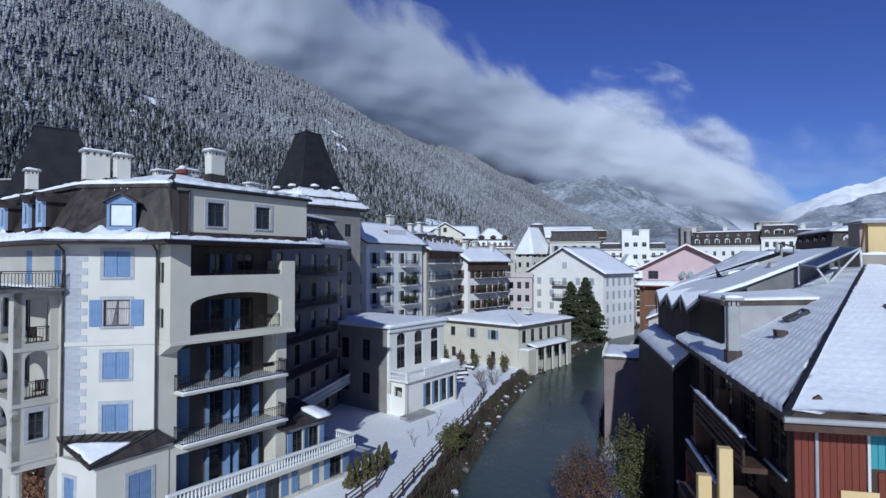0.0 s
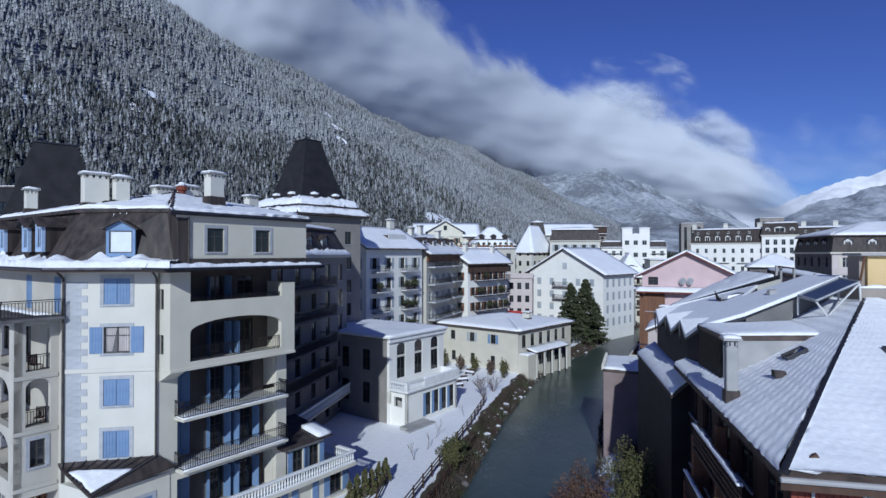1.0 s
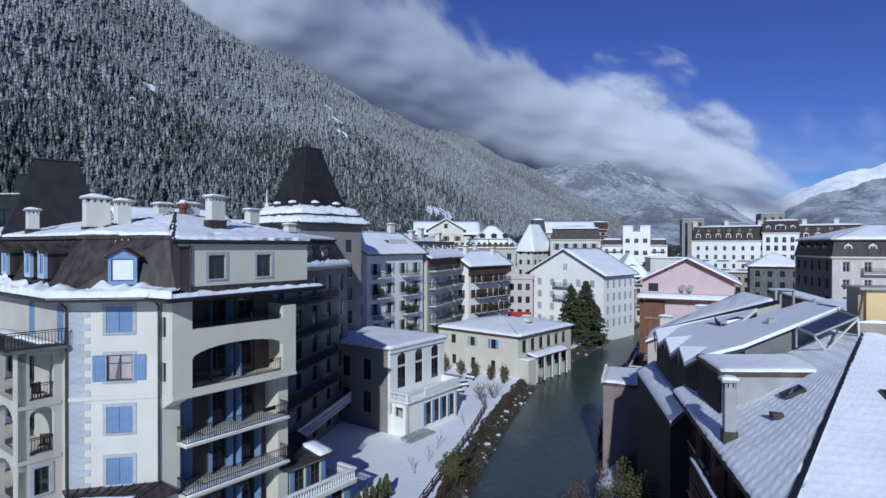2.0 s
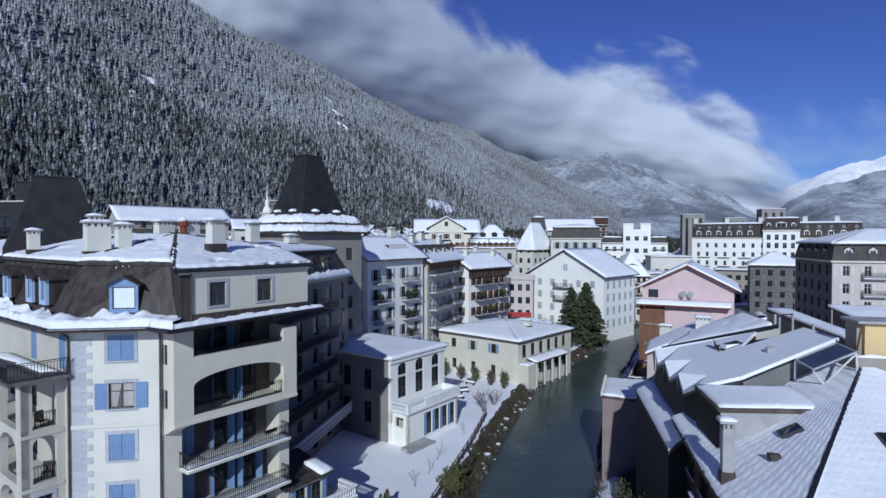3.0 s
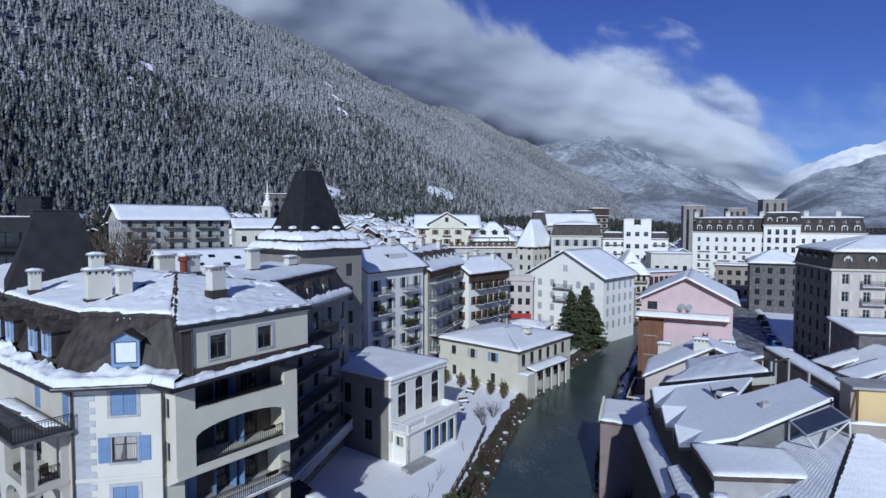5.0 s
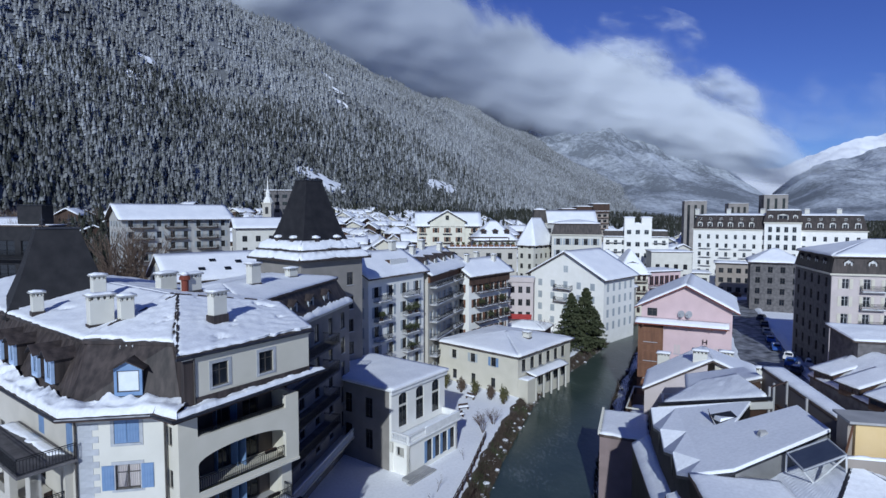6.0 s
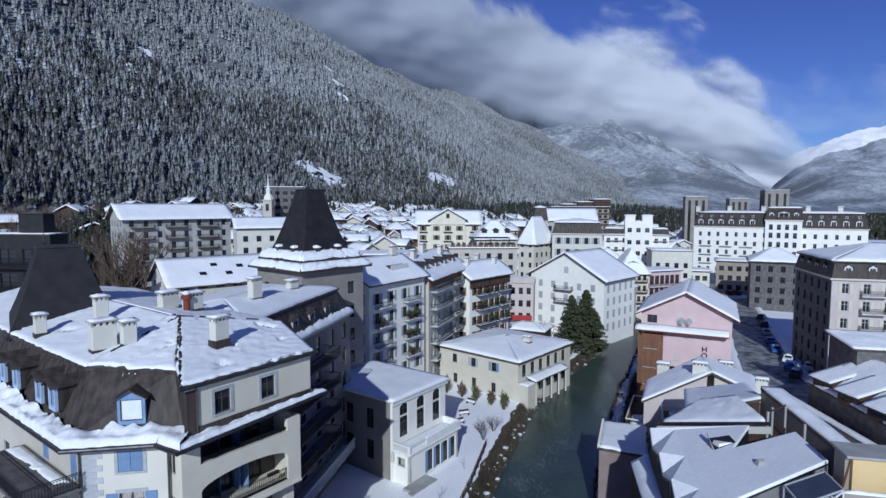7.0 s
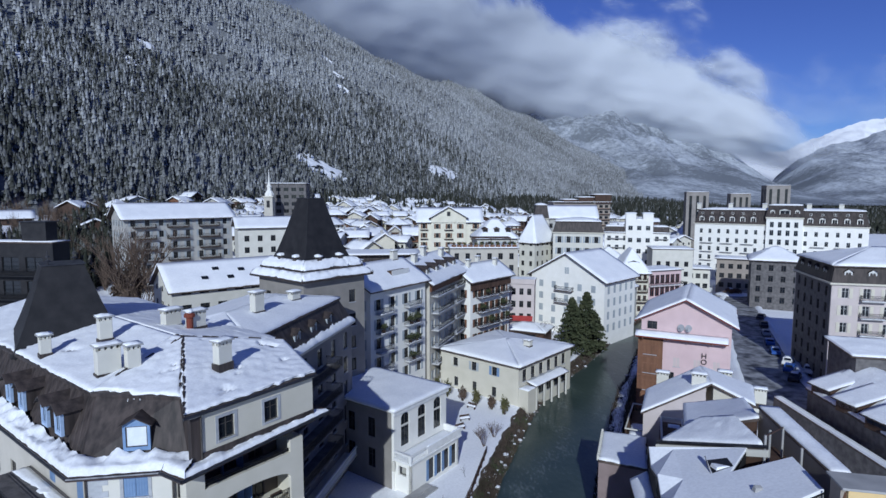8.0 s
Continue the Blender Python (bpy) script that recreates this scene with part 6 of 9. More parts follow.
# ---- the row along the garden street ----
def row_house(x, y, dx, dy, W, D, H, label, wall, floors, cols, style, **k):
    h = building("apartment_house", x, y, 0, dx, dy, W, D, H, label, "house", wall, windows={"front": grid(W, floors, cols, 1.1, 1.7, 1.2, 3.1, 1.4), "left": grid(D, floors, 3, 1.1, 1.7, 1.2, 3.1, 1.5), "right": grid(D, floors, 3, 1.1, 1.7, 1.2, 3.1, 1.5)}, style=style, **k)
    return h


d_house = row_house(-11.6, 84.6, 0.545, 0.838, 14.6, 11, 20.3, "cream apartment house with grey shutters, balconies and a snowy roof", M_BRIGHT, 6, 4, dict(simple=True, frame_mat=M_DKFRAME, shutters="open", shutter_mat=M_GREYSH), roof="gable_x", rise=3.0, over=0.8)
for z in (6.9, 10.0, 13.1, 16.2):
    balcony(d_house, pose(0, 0, 0), 8.5, 12.2, z, 1.1, M_CONCRETE)
    balcony(d_house, pose(0, 0, 0), 1.2, 4.6, z, 1.1, M_CONCRETE)
e_house = row_house(-2.9, 98.0, 0.33, 0.944, 21, 12, 19.6, "grey apartment house with balconies and a timber top floor", M_BEIGE, 5, 6, dict(simple=True, frame_mat=M_FRAME, shutters="open", shutter_mat=M_GREYSH), roof="gable_x", rise=3.2, over=1.2)
put("timber_front", mesh_of(box(bmesh.new(), 0.0, 21, -0.35, -0.003, 17.6, 19.4), M_WOOD), e_house, pose(0, 0, 0))
for z in (4.3, 7.4, 10.5, 13.6, 16.7):
    balcony(e_house, pose(0, 0, 0), 0.8, 10.0, z, 1.4, M_CONCRETE)
    balcony(e_house, pose(0, 0, 0), 11.5, 21.0, z, 1.4, M_CONCRETE)
f_house = row_house(5.0, 113.0, 0.64, 0.767, 14.3, 8, 17.6, "white apartment house with dark timber loggias and snowy roof", M_BRIGHT, 5, 6, dict(simple=True, frame_mat=M_DKFRAME, shutters="open", shutter_mat=M_BROWNSH), roof="gable_x", rise=2.4, over=1.0, roof_mat=M_TILE)
put("timber_front", mesh_of(box(bmesh.new(), 0.0, 14.3, -0.4, -0.003, 15.2, 17.2), M_DARKWOOD), f_house)
for z in (7.4, 10.5, 13.6):
    balcony(f_house, pose(0, 0, 0), 2.0, 9.0, z, 1.3, M_DARKWOOD)
    balcony(f_house, pose(0, 0, 0), 9.8, 13.8, z, 1.3, M_DARKWOOD)
for u, v, z in ((3.0, 3.0, 19.2), (8.5, 4.6, 19.4), (12.0, 2.4, 18.8)):
    chimney(5.0 + 0.64 * u - 0.767 * v, 113.0 + 0.767 * u + 0.64 * v, z, 1.0, 0.8, 1.7, 61, pots=2)
for u, v, z in ((4.0, 4.6, 21.7), (11.0, 5.6, 22.4), (17.5, 4.2, 21.6)):
    chimney(-2.9 + 0.33 * u - 0.944 * v, 98.0 + 0.944 * u + 0.33 * v, z, 1.5, 0.8, 1.9, 71, pots=4)
for u, v, z in ((2.4, 4.6, 22.4), (12.6, 5.4, 23.1)):
    chimney(-11.6 + 0.545 * u - 0.838 * v, 84.6 + 0.838 * u + 0.545 * v, z, 1.3, 0.8, 1.6, 57, pots=3)
bm = bmesh.new()
# solid dark box set into the roof for the terrace's shaded hollow
box(bm, 7.2, 11.6, 1.5, 3.6, 21.2, 22.15)
part("roof_terrace", bm, M_DARKWOOD, d_house, "dark sunk roof terrace in the snowy slope")
part("terrace_rail", box(bmesh.new(), 7.1, 11.7, 1.38, 1.48, 21.3, 22.3, bevel=0.02), M_FRAME, d_house)
for u in (2.0, 7.0, 12.0, 17.0):
    dormer(e_house, pose(u, 1.0, 20.3), 1.3, 1.2, M_FRAME, depth=2.4)



def balcony_plant(house, u, depth, z, rx, rz, seed, label="dark evergreen plants on a snowy balcony"):
    p = house.matrix_basis @ Vector((u, -depth, z))
    t = thing("balcony_plant", Matrix.Translation(p), label, "plant", "plants on the balconies")
    part("planter", box(bmesh.new(), -0.3, 0.3, -0.2, 0.2, 0, 0.35, bevel=0.02), M_DARKWOOD, t)
    put("foliage", leaves_mesh(420, rx, rx * 0.7, rz, 0.13, seed, M_LEAF, 0.2), t, pose(0, 0, 0.35 + rz * 0.8))


for i, (u, z, rx, rz) in enumerate(((9.2, 10.0, 0.9, 0.7), (10.9, 10.0, 1.2, 0.6), (9.6, 13.1, 1.1, 0.8), (11.4, 13.1, 0.9, 0.9), (10.2, 6.9, 1.2, 0.7), (2.2, 13.1, 0.9, 0.7))):
    balcony_plant(d_house, u, 0.75, z + 0.1, rx, rz, i)
for i, (u, z, rx, rz) in enumerate(((3.4, 10.5, 0.9, 0.8), (6.6, 7.4, 1.1, 0.9), (11.0, 10.5, 1.1, 0.9), (12.6, 7.4, 0.9, 1.0), (5.2, 13.6, 0.8, 0.7))):
    balcony_plant(f_house, u, 0.85, z + 0.1, rx, rz, 20 + i)

# low house with arcade by the river
low = building("riverside_restaurant", -0.9, 100.4, 0, 0.757, -0.653, 17.0, 17.5, 6.8, "low cream riverside house with coloured shutters and snowy roof", "house", M_CREAM, "hip", 1.3, 0.6,
               {"front": [(3.0, 4.2, 1.0, 1.5), (7.2, 4.2, 1.0, 1.5), (11.6, 4.2, 1.0, 1.5), (3.2, 0.6, 0.9, 1.6), (7.4, 0.6, 0.9, 1.6), (11.6, 0.6, 0.9, 1.6)],
                "right": [(1.2 + 2.6 * k, 3.9, 1.2, 2.0) for k in range(6)] + [(1.2 + 2.6 * k, 0.5, 1.6, 2.6) for k in range(6)]},
               dict(frame_mat=M_DKFRAME), snow=0.3)
for u, z, sm in ((3.0, 4.2, M_WHITE), (7.2, 4.2, M_GREYSH), (11.6, 4.2, M_BLUE)):
    for x in (u - 0.55, u + 1.05):
        put("shutter", shared(("lowsh", sm.name), lambda: box(bmesh.new(), 0, 0.5, -0.06, -0.01, 0, 1.5, bevel=0.01), sm), low, pose(x, 0, z))
put("awning", mesh_of(slab([(17.0, 2.4, 3.6), (18.9, 2.4, 3.15), (18.9, 13.5, 3.15), (17.0, 13.5, 3.6)][::1], 0.12), M_DARKWOOD), low)
put("snow_cover", mesh_of(snow_sheet([(18.9, 2.4, 3.17), (18.9, 13.5, 3.17), (17.05, 13.5, 3.62), (17.05, 2.4, 3.62)], 0.2, 0.6, 0.15, 3), M_SNOW), low)
for k in range(5):
    put("pillar", mesh_of(box(bmesh.new(), 18.5, 18.75, 2.9 + 2.5 * k, 3.15 + 2.5 * k, -1.0, 3.1), M_WHITE), low)
put("terrace_block", mesh_of(box(bmesh.new(), 17.02, 18.9, 0.0, 2.4, -1.2, 3.0, bevel=0.03), M_CREAM), low, label="cream terrace block with a snowy rim")
put("snow_cover", mesh_of(snow_sheet([(17.02, 0, 3.02), (18.9, 0, 3.02), (18.9, 2.4, 3.02), (17.02, 2.4, 3.02)], 0.2, 0.4, 0.1, 5), M_SNOW), low)

chimney(14.8, 98.7, 7.5, 1.3, 1.0, 1.0, -40, pots=2)

# big white gabled house
gh = building("gabled_house", 22.6, 146.2, 0, 0.72, -0.694, 21.0, 16.0, 14.6, "large white gabled house with grey shutters and a snowy roof", "house", M_BRIGHT, "gable_y", 5.8, 1.0,
         {"front": grid(21, 4, 5, 1.2, 1.7, 2.0, 3.1, 2.4) + [(9.9, 15.2, 1.3, 1.7), (5.2, 14.8, 0.9, 1.2), (14.6, 14.8, 0.9, 1.2)][:1], "right": grid(16, 4, 5, 1.1, 1.9, 1.8, 3.1, 1.5)},
         dict(simple=True, frame_mat=M_FRAME, shutters="closed", shutter_mat=M_GREYSH), fine=1.4)
for u, z in ((7.6, 8.0), (7.6, 11.1), (13.4, 4.9)):
    balcony(gh, pose(0, 0, 0), u, u + 5.0, z, 1.2, M_DARKWOOD)
building("house_extension", 45.5, 145.5, 0, 0.6, 0.8, 14.0, 9.0, 9.5, "grey-green side house with a low snowy roof", "house", M_GREYW, "gable_x", 1.4, 0.6, {"front": grid(14, 3, 3, 1.0, 1.5, 1.2, 3.0, 2)}, dict(frame_mat=M_DKFRAME))

# pink hotel gable
NEARER = Matrix.Translation((-0.7, 0.3, 2.0)) @ Matrix.Scale(0.94, 4)   # sets the pink house and what hangs on it
pink = building("pink_house", 32.9, 89.9, 0, 0.9, -0.436, 13.2, 16.0, 15.1, "pink gabled house with a timber side and snowy eaves", "house", M_PINK, "gable_y", 3.4, 1.0,
                {"front": [(0.9, 13.2, 1.5, 1.3), (4.2, 5.0, 1.0, 1.4)]}, dict(frame_mat=M_DKFRAME, sill=False), roof_mat=M_RUST, snow=0.28)
pink.matrix_basis = NEARER @ pink.matrix_basis
put("awning", mesh_of(slab([(-0.8, -1.5, 12.2), (12.8, -1.5, 12.2), (12.8, -0.003, 12.7), (-0.8, -0.003, 12.7)], 0.2), M_RUST), pink)
put("snow_cover", mesh_of(snow_sheet([(-0.8, -1.5, 12.22), (12.8, -1.5, 12.22), (12.8, -0.02, 12.72), (-0.8, -0.02, 12.72)], 0.3, 0.5, 0.05, 3), M_SNOW), pink)
put("timber_bay", mesh_of(box(bmesh.new(), -0.4, 3.4, -0.3, -0.003, -2, 12.1), M_WOOD), pink, label="brown timber-clad bay")
for z in (3.0, 5.9, 9.0):
    window(pink, pose(0.5, -0.303, z), 2.0, 1.5, M_BROWNSH, "", None, M_BROWNSH, curtain=True)
    put("band", mesh_of(box(bmesh.new(), -0.45, 3.45, -0.36, -0.304, z - 0.5, z - 0.3), M_BROWNSH), pink)
for u in (0.4, 4.0, 7.2, 10.4, 12.4):
    put("bracket", shared(("awning_bracket",), lambda: loft(bmesh.new(), [[(-0.09, -1.3, 0.62), (0.09, -1.3, 0.62), (0.09, -0.004, 0.85), (-0.09, -0.004, 0.85)], [(-0.09, -1.3, 0.82), (0.09, -1.3, 0.82), (0.09, -0.004, 1.25), (-0.09, -0.004, 1.25)]]), M_BROWNSH), pink, pose(u, 0 if u > 3.5 else -0.3, 11.15))
for u in (5.0, 8.0, 10.8):
    window(pink, pose(u, 0, 7.4), 1.0, 1.5, M_FRAME, "closed", M_ROSE, None)

# rose corner block beyond the street
# the left flank's shade is given by the dark stone colour
rh = building("corner_block", 68.6, 98.6, 0, 0.965, -0.26, 24.0, 19.0, 19.4, "rose-beige corner block, shade in its dark flank colour, dark mansard", "building", M_ROSE, "mansard", 2.6, 0.5,
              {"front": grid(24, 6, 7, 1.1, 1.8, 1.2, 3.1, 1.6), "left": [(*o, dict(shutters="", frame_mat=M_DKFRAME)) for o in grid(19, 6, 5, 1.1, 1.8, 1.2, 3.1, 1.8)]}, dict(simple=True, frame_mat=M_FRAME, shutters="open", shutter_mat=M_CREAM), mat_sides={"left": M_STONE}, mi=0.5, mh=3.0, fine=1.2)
for z in (10.2, 13.3, 16.4):
    balcony(rh, pose(0, 0, 0), 4.4, 8.2, z, 1.0, M_CONCRETE)
for u in (2.5, 6.2, 9.9, 13.6):
    dormer(rh, pose(u, 0.15, 20.1), 0.9, 1.3, M_FRAME)
for u in (3, 7, 11, 15):
    dormer(rh, pose(0.15, 19 - u, 20.1, 0, 0, -90), 0.9, 1.3, M_FRAME)


# ---- river-side chalet with the tiled snowy roof ----
CH = pose(10.2, 16.8, 0, 0, 0, -12.4)   # the chalet's corner by the river; x along its front, y along the river


def chalet():
    t = thing("riverside_chalet", CH, "dark timber chalet with a broad snow-covered tiled hip roof", "house")
    ZE, L, W = 12.4, 17.2, 22.0
    apex, back = (8.5, 13.6, 16.85), (8.5, 16.0, 16.85)
    left = [(0, L, ZE), (0, 0, ZE), apex, back]
    front = [(0, 0, ZE), (W, 0, ZE), apex, apex]
    right = [(W, 0, ZE), (W, L, ZE), back, apex]
    for q in (left, front, right):
        part("roof", slab([Vector(p) for p in q], 0.2), M_TILE, t)
    o = 1.3
    # front: rust-red boards between ochre posts, teal panel
    fw = [(6.0 + 3.3 * k, z, 1.6, 1.9) for k in range(4) for z in (2.0, 5.2)]
    ox = 0.7
    m = pose(ox, o, 0)
    put("wall", mesh_of(wall_mesh(W - o - ox, ZE + 0.2, 0.3, [(u, z, u + w, z + h) for u, z, w, h in fw], 0, -2.5), M_DARKWOOD), t, m, "dark timber front")
    fit_windows(t, m, fw, dict(frame_mat=M_DKFRAME))
    board = shared(("front_board",), lambda: box(bmesh.new(), 0.0, 0.19, -0.06, -0.003, 0, 3.9, bevel=0.008), M_RUST)
    for k in range(10):
        put("board", board, t, m @ pose(0.0 + 0.2 * k, 0, 8.6))
    board = shared(("teal_board",), lambda: box(bmesh.new(), 0.0, 0.19, -0.06, -0.003, 0, 1.85, bevel=0.008), M_TEAL)
    for k in range(14):
        put("board", board, t, m @ pose(2.12 + 0.2 * k, 0, 10.6), "teal painted board")
    board = shared(("low_board",), lambda: box(bmesh.new(), 0.0, 0.19, -0.06, -0.003, 0, 2.0, bevel=0.008), M_RUST)
    for k in range(14):
        put("board", board, t, m @ pose(2.32 + 0.2 * k, 0, 8.5))
    put("frame_strip", mesh_of(box(bmesh.new(), 2.02, 2.1, -0.1, -0.003, 8.6, 12.4), M_WHITE), t, m)
    put("band", mesh_of(box(bmesh.new(), 1.25, 2.3, -0.14, -0.101, 8.0, 9.9), M_OCHRE), t, m)
    m2 = pose(ox, L, 0, 0, 0, -90)
    n = L - o
    lwin = [(1.0 + 3.1 * k, z, 1.9, 2.1) for k in range(5) for z in (0.8, 3.9, 7.0, 9.9)]
    put("wall", mesh_of(wall_mesh(n, ZE + 0.2, 0.3, [(u, z, u + w, z + h) for u, z, w, h in lwin], 0, -2.5), M_DARKWOOD), t, m2, "dark timber river front")
    fit_windows(t, m2, lwin, dict(frame_mat=M_DARKWOOD))
    put("wall", mesh_of(box(bmesh.new(), W - o - 0.3, W - o, o + 0.3, L, -2, ZE + 0.2), M_DARKWOOD), t)
    put("wall", mesh_of(box(bmesh.new(), ox + 0.3, W - o - 0.3, L - 0.3, L, -2, ZE + 0.2), M_DARKWOOD), t)
    plank = shared(("plank",), lambda: box(bmesh.new(), 0, 7.5, -0.98, -0.93, 0, 0.17, bevel=0.008), M_DARKWOOD)
    for z, u in ((3.6, 2.0), (6.7, 4.5), (9.7, 6.5)):
        b = put("balcony", mesh_of(box(bmesh.new(), u, u + 7.5, -1.0, 0, z - 0.2, z, bevel=0.02), M_DARKWOOD), t, m2)
        for k in range(4):
            put("plank", plank, b, pose(u, 0, z + 0.15 + 0.24 * k))
        for k in range(5):
            put("post", shared(("bpost",), lambda: box(bmesh.new(), -0.05, 0.05, -0.92, -0.84, -0.1, 1.15), M_DARKWOOD), b, pose(u + 0.2 + 1.77 * k, 0, z))
        put("snow_cover", mesh_of(snow_sheet([(u, -1.04, z + 1.06), (u + 7.5, -1.04, z + 1.06), (u + 7.5, -0.84, z + 1.06), (u, -0.84, z + 1.06)], 0.12, 0.25, 0.02, z), M_SNOW), b)
    # ochre timber posts at the river corner
    for x, y, z, h, mat in ((0.25, 8.5, -2.5, 8.6, M_WOOD), (0.25, 8.5, 8.6, 11.3, M_WOOD), (-0.1, 11.5, 7.4, 9.9, M_WOOD), (-0.2, 13.0, 5.0, 7.0, M_RUST)):
        put("post", mesh_of(box(bmesh.new(), x, 0.69, y, y + 0.4, z, h, bevel=0.02), mat), t, label="ochre end wall of a balcony" if mat is M_OCHRE else "brown timber end wall of a balcony")
    for x, y, h in ((-1.5, 1.3, 10.9), (-2.1, 1.5, 9.9)):
        put("post", mesh_of(box(bmesh.new(), x, x + 0.42, y, y + 0.35, -2.5, h, bevel=0.02), M_OCHRE), t, label="ochre timber post of the river balcony")
    put("side_balcony", mesh_of(box(bmesh.new(), -2.1, 0.69, 1.7, 5.0, 8.2, 8.4), M_DARKWOOD), t)
    # rafters under the eave
    raft = shared(("rafter",), lambda: box(bmesh.new(), 0.1, 1.3, -0.07, 0.07, -0.42, -0.2, pose(0, 0, 0, 0, -32, 0)), M_DARKWOOD)
    for k in range(16):
        put("rafter", raft, t, pose(0, 0.7 + 1.05 * k, ZE))
    part("gutter", tube(bmesh.new(), (-0.05, -0.08, ZE - 0.1), (W, -0.08, ZE - 0.1), 0.09), M_CONCRETE, t)
    part("rain_pipe", tube(bmesh.new(), (1.3, 1.17, ZE - 0.3), (1.3, 1.17, -2), 0.05), M_GRANITE, t)
    part("fascia", box(bmesh.new(), 0, W, 0.03, 0.08, ZE - 0.45, ZE - 0.2), M_DARKWOOD, t)
    # hip ridge cap, free of snow
    a, b = Vector((0.05, 0.05, ZE + 0.12)), Vector(apex) + Vector((0, 0, 0.14))
    tile = shared(("ridge_tile",), lambda: loft(bmesh.new(), [[(0, -0.16, -0.12), (0, -0.07, 0.0), (0, 0.07, 0.0), (0, 0.16, -0.12)], [(0.5, -0.18, -0.12), (0.5, -0.08, 0.03), (0.5, 0.08, 0.03), (0.5, 0.18, -0.12)]]), M_GUTTER)
    d = (b - a).normalized()
    rot = d.to_track_quat('X', 'Z').to_matrix().to_4x4()
    for k in range(int((b - a).length / 0.45)):
        put("ridge_tile", tile, t, Matrix.Translation(a + d * 0.45 * k) @ rot)
    for i, q in enumerate((left, front, right)):
        part("snow_cover", snow_on_tiles([Vector(p) for p in q], i), M_SNOW, t)
    return t


def snow_on_tiles(q, seed):
    """A thin snow layer on tiles: the tile pattern stays as a low relief."""
    a, b, c, d = (Vector(p) for p in q)
    n = (b - a).cross(d - a).normalized()
    if n.z < 0:
        n = -n
    bm = bmesh.new()
    step = 0.15
    nu, nv = int((b - a).length / step), int((d - a).length / step)
    nu, nv = min(nu, 150), min(nv, 110)
    rows = []
    for j in range(nv + 1):
        row = []
        for i in range(nu + 1):
            u, v = i / nu, j / nv
            lo, hi = a.lerp(b, u), d.lerp(c, u)
            p = lo.lerp(hi, v)
            x, y = u * (b - a).length, v * (d - a).length
            tile = 0.012 * math.cos(2 * math.pi * x / 0.62 + (math.pi if int(y / 0.62) % 2 else 0)) - 0.03 * ((y / 0.62) % 1.0)
            tile *= 0.45 if seed == 1 else 1.0
            g = noise.noise(Vector((p.x * 0.5 + seed * 9, p.y * 0.5, p.z)))
            rim = j == 0 or i in (0, nu)
            h = 0.15 + tile + 0.05 * g if not rim else 0.03
            if j == 0:
                p = p + (hi - lo).normalized() * max(0, (0.3 if seed == 1 else 0.04) + 0.12 * noise.noise(Vector((p.x * 2.7, p.y * 2.7, seed))))
            if i in (0, nu):
                w = a.lerp(b, 0.5).lerp(d.lerp(c, 0.5), v) - p
                bare = 0.24 + 0.22 * noise.noise(Vector((p.x * 1.3, p.y * 1.3, seed + 4))) + (0.75 * (1 - v / 0.07) if v < 0.07 else 0)
                p = p + w.normalized() * min(max(0.02, bare), w.length * 0.8)
            row.append(bm.verts.new(p + n * h))
        rows.append(row)
    for r, s in zip(rows, rows[1:]):
        for i in range(nu):
            bm.faces.new((r[i], r[i + 1], s[i + 1], s[i]))
    bm.normal_update()
    for f in bm.faces:
        f.smooth = True
        if f.normal.z < 0:
            f.normal_flip()
    return bm


chalet()
chimney(12.4, 24.0, 12.9, 0.46, 0.44, 2.2, -12, "grey plastered chimney with a snow cap on the chalet roof", M_CONCRETE, 2)


def roof_block(name, q, z_low, label, wall, snow=0.3, over=0.5, category="house", roof_mat=None, lump=0.1):
    """A plain house under one tilted roof plane q (four corners, counter-clockwise from above)."""
    c = sum((Vector(p) for p in q), Vector()) / 4
    t = thing(name, pose(c.x, c.y, z_low), label, category)
    lq = local(t, q)
    mid = sum(lq, Vector()) / 4
    ins = [p + (mid - p).normalized() * over * 1.3 for p in lq]
    bm = bmesh.new()
    loft(bm, [[(p.x, p.y, -3) for p in ins], [(p.x, p.y, p.z - 0.15) for p in ins]])
    part("wall", bm, wall, t)
    part("roof", snow_sheet(lq, 0.0, 0.6, 0.0, lump=0.0, skirt=0.2), roof_mat or M_TILE, t)
    part("snow_cover", snow_sheet([p + Vector((0, 0, 0.045)) for p in lq], snow, 0.4, 0.22 if lump > 0.05 else 0.06, c.x, lump=lump), M_SNOW, t)
    return t


# ---- the rest of the river's right bank ----
def shed_z(x, y):
    return 17.7 + 0.36 * (x - 21.84) - 0.10 * (y - 30.6)


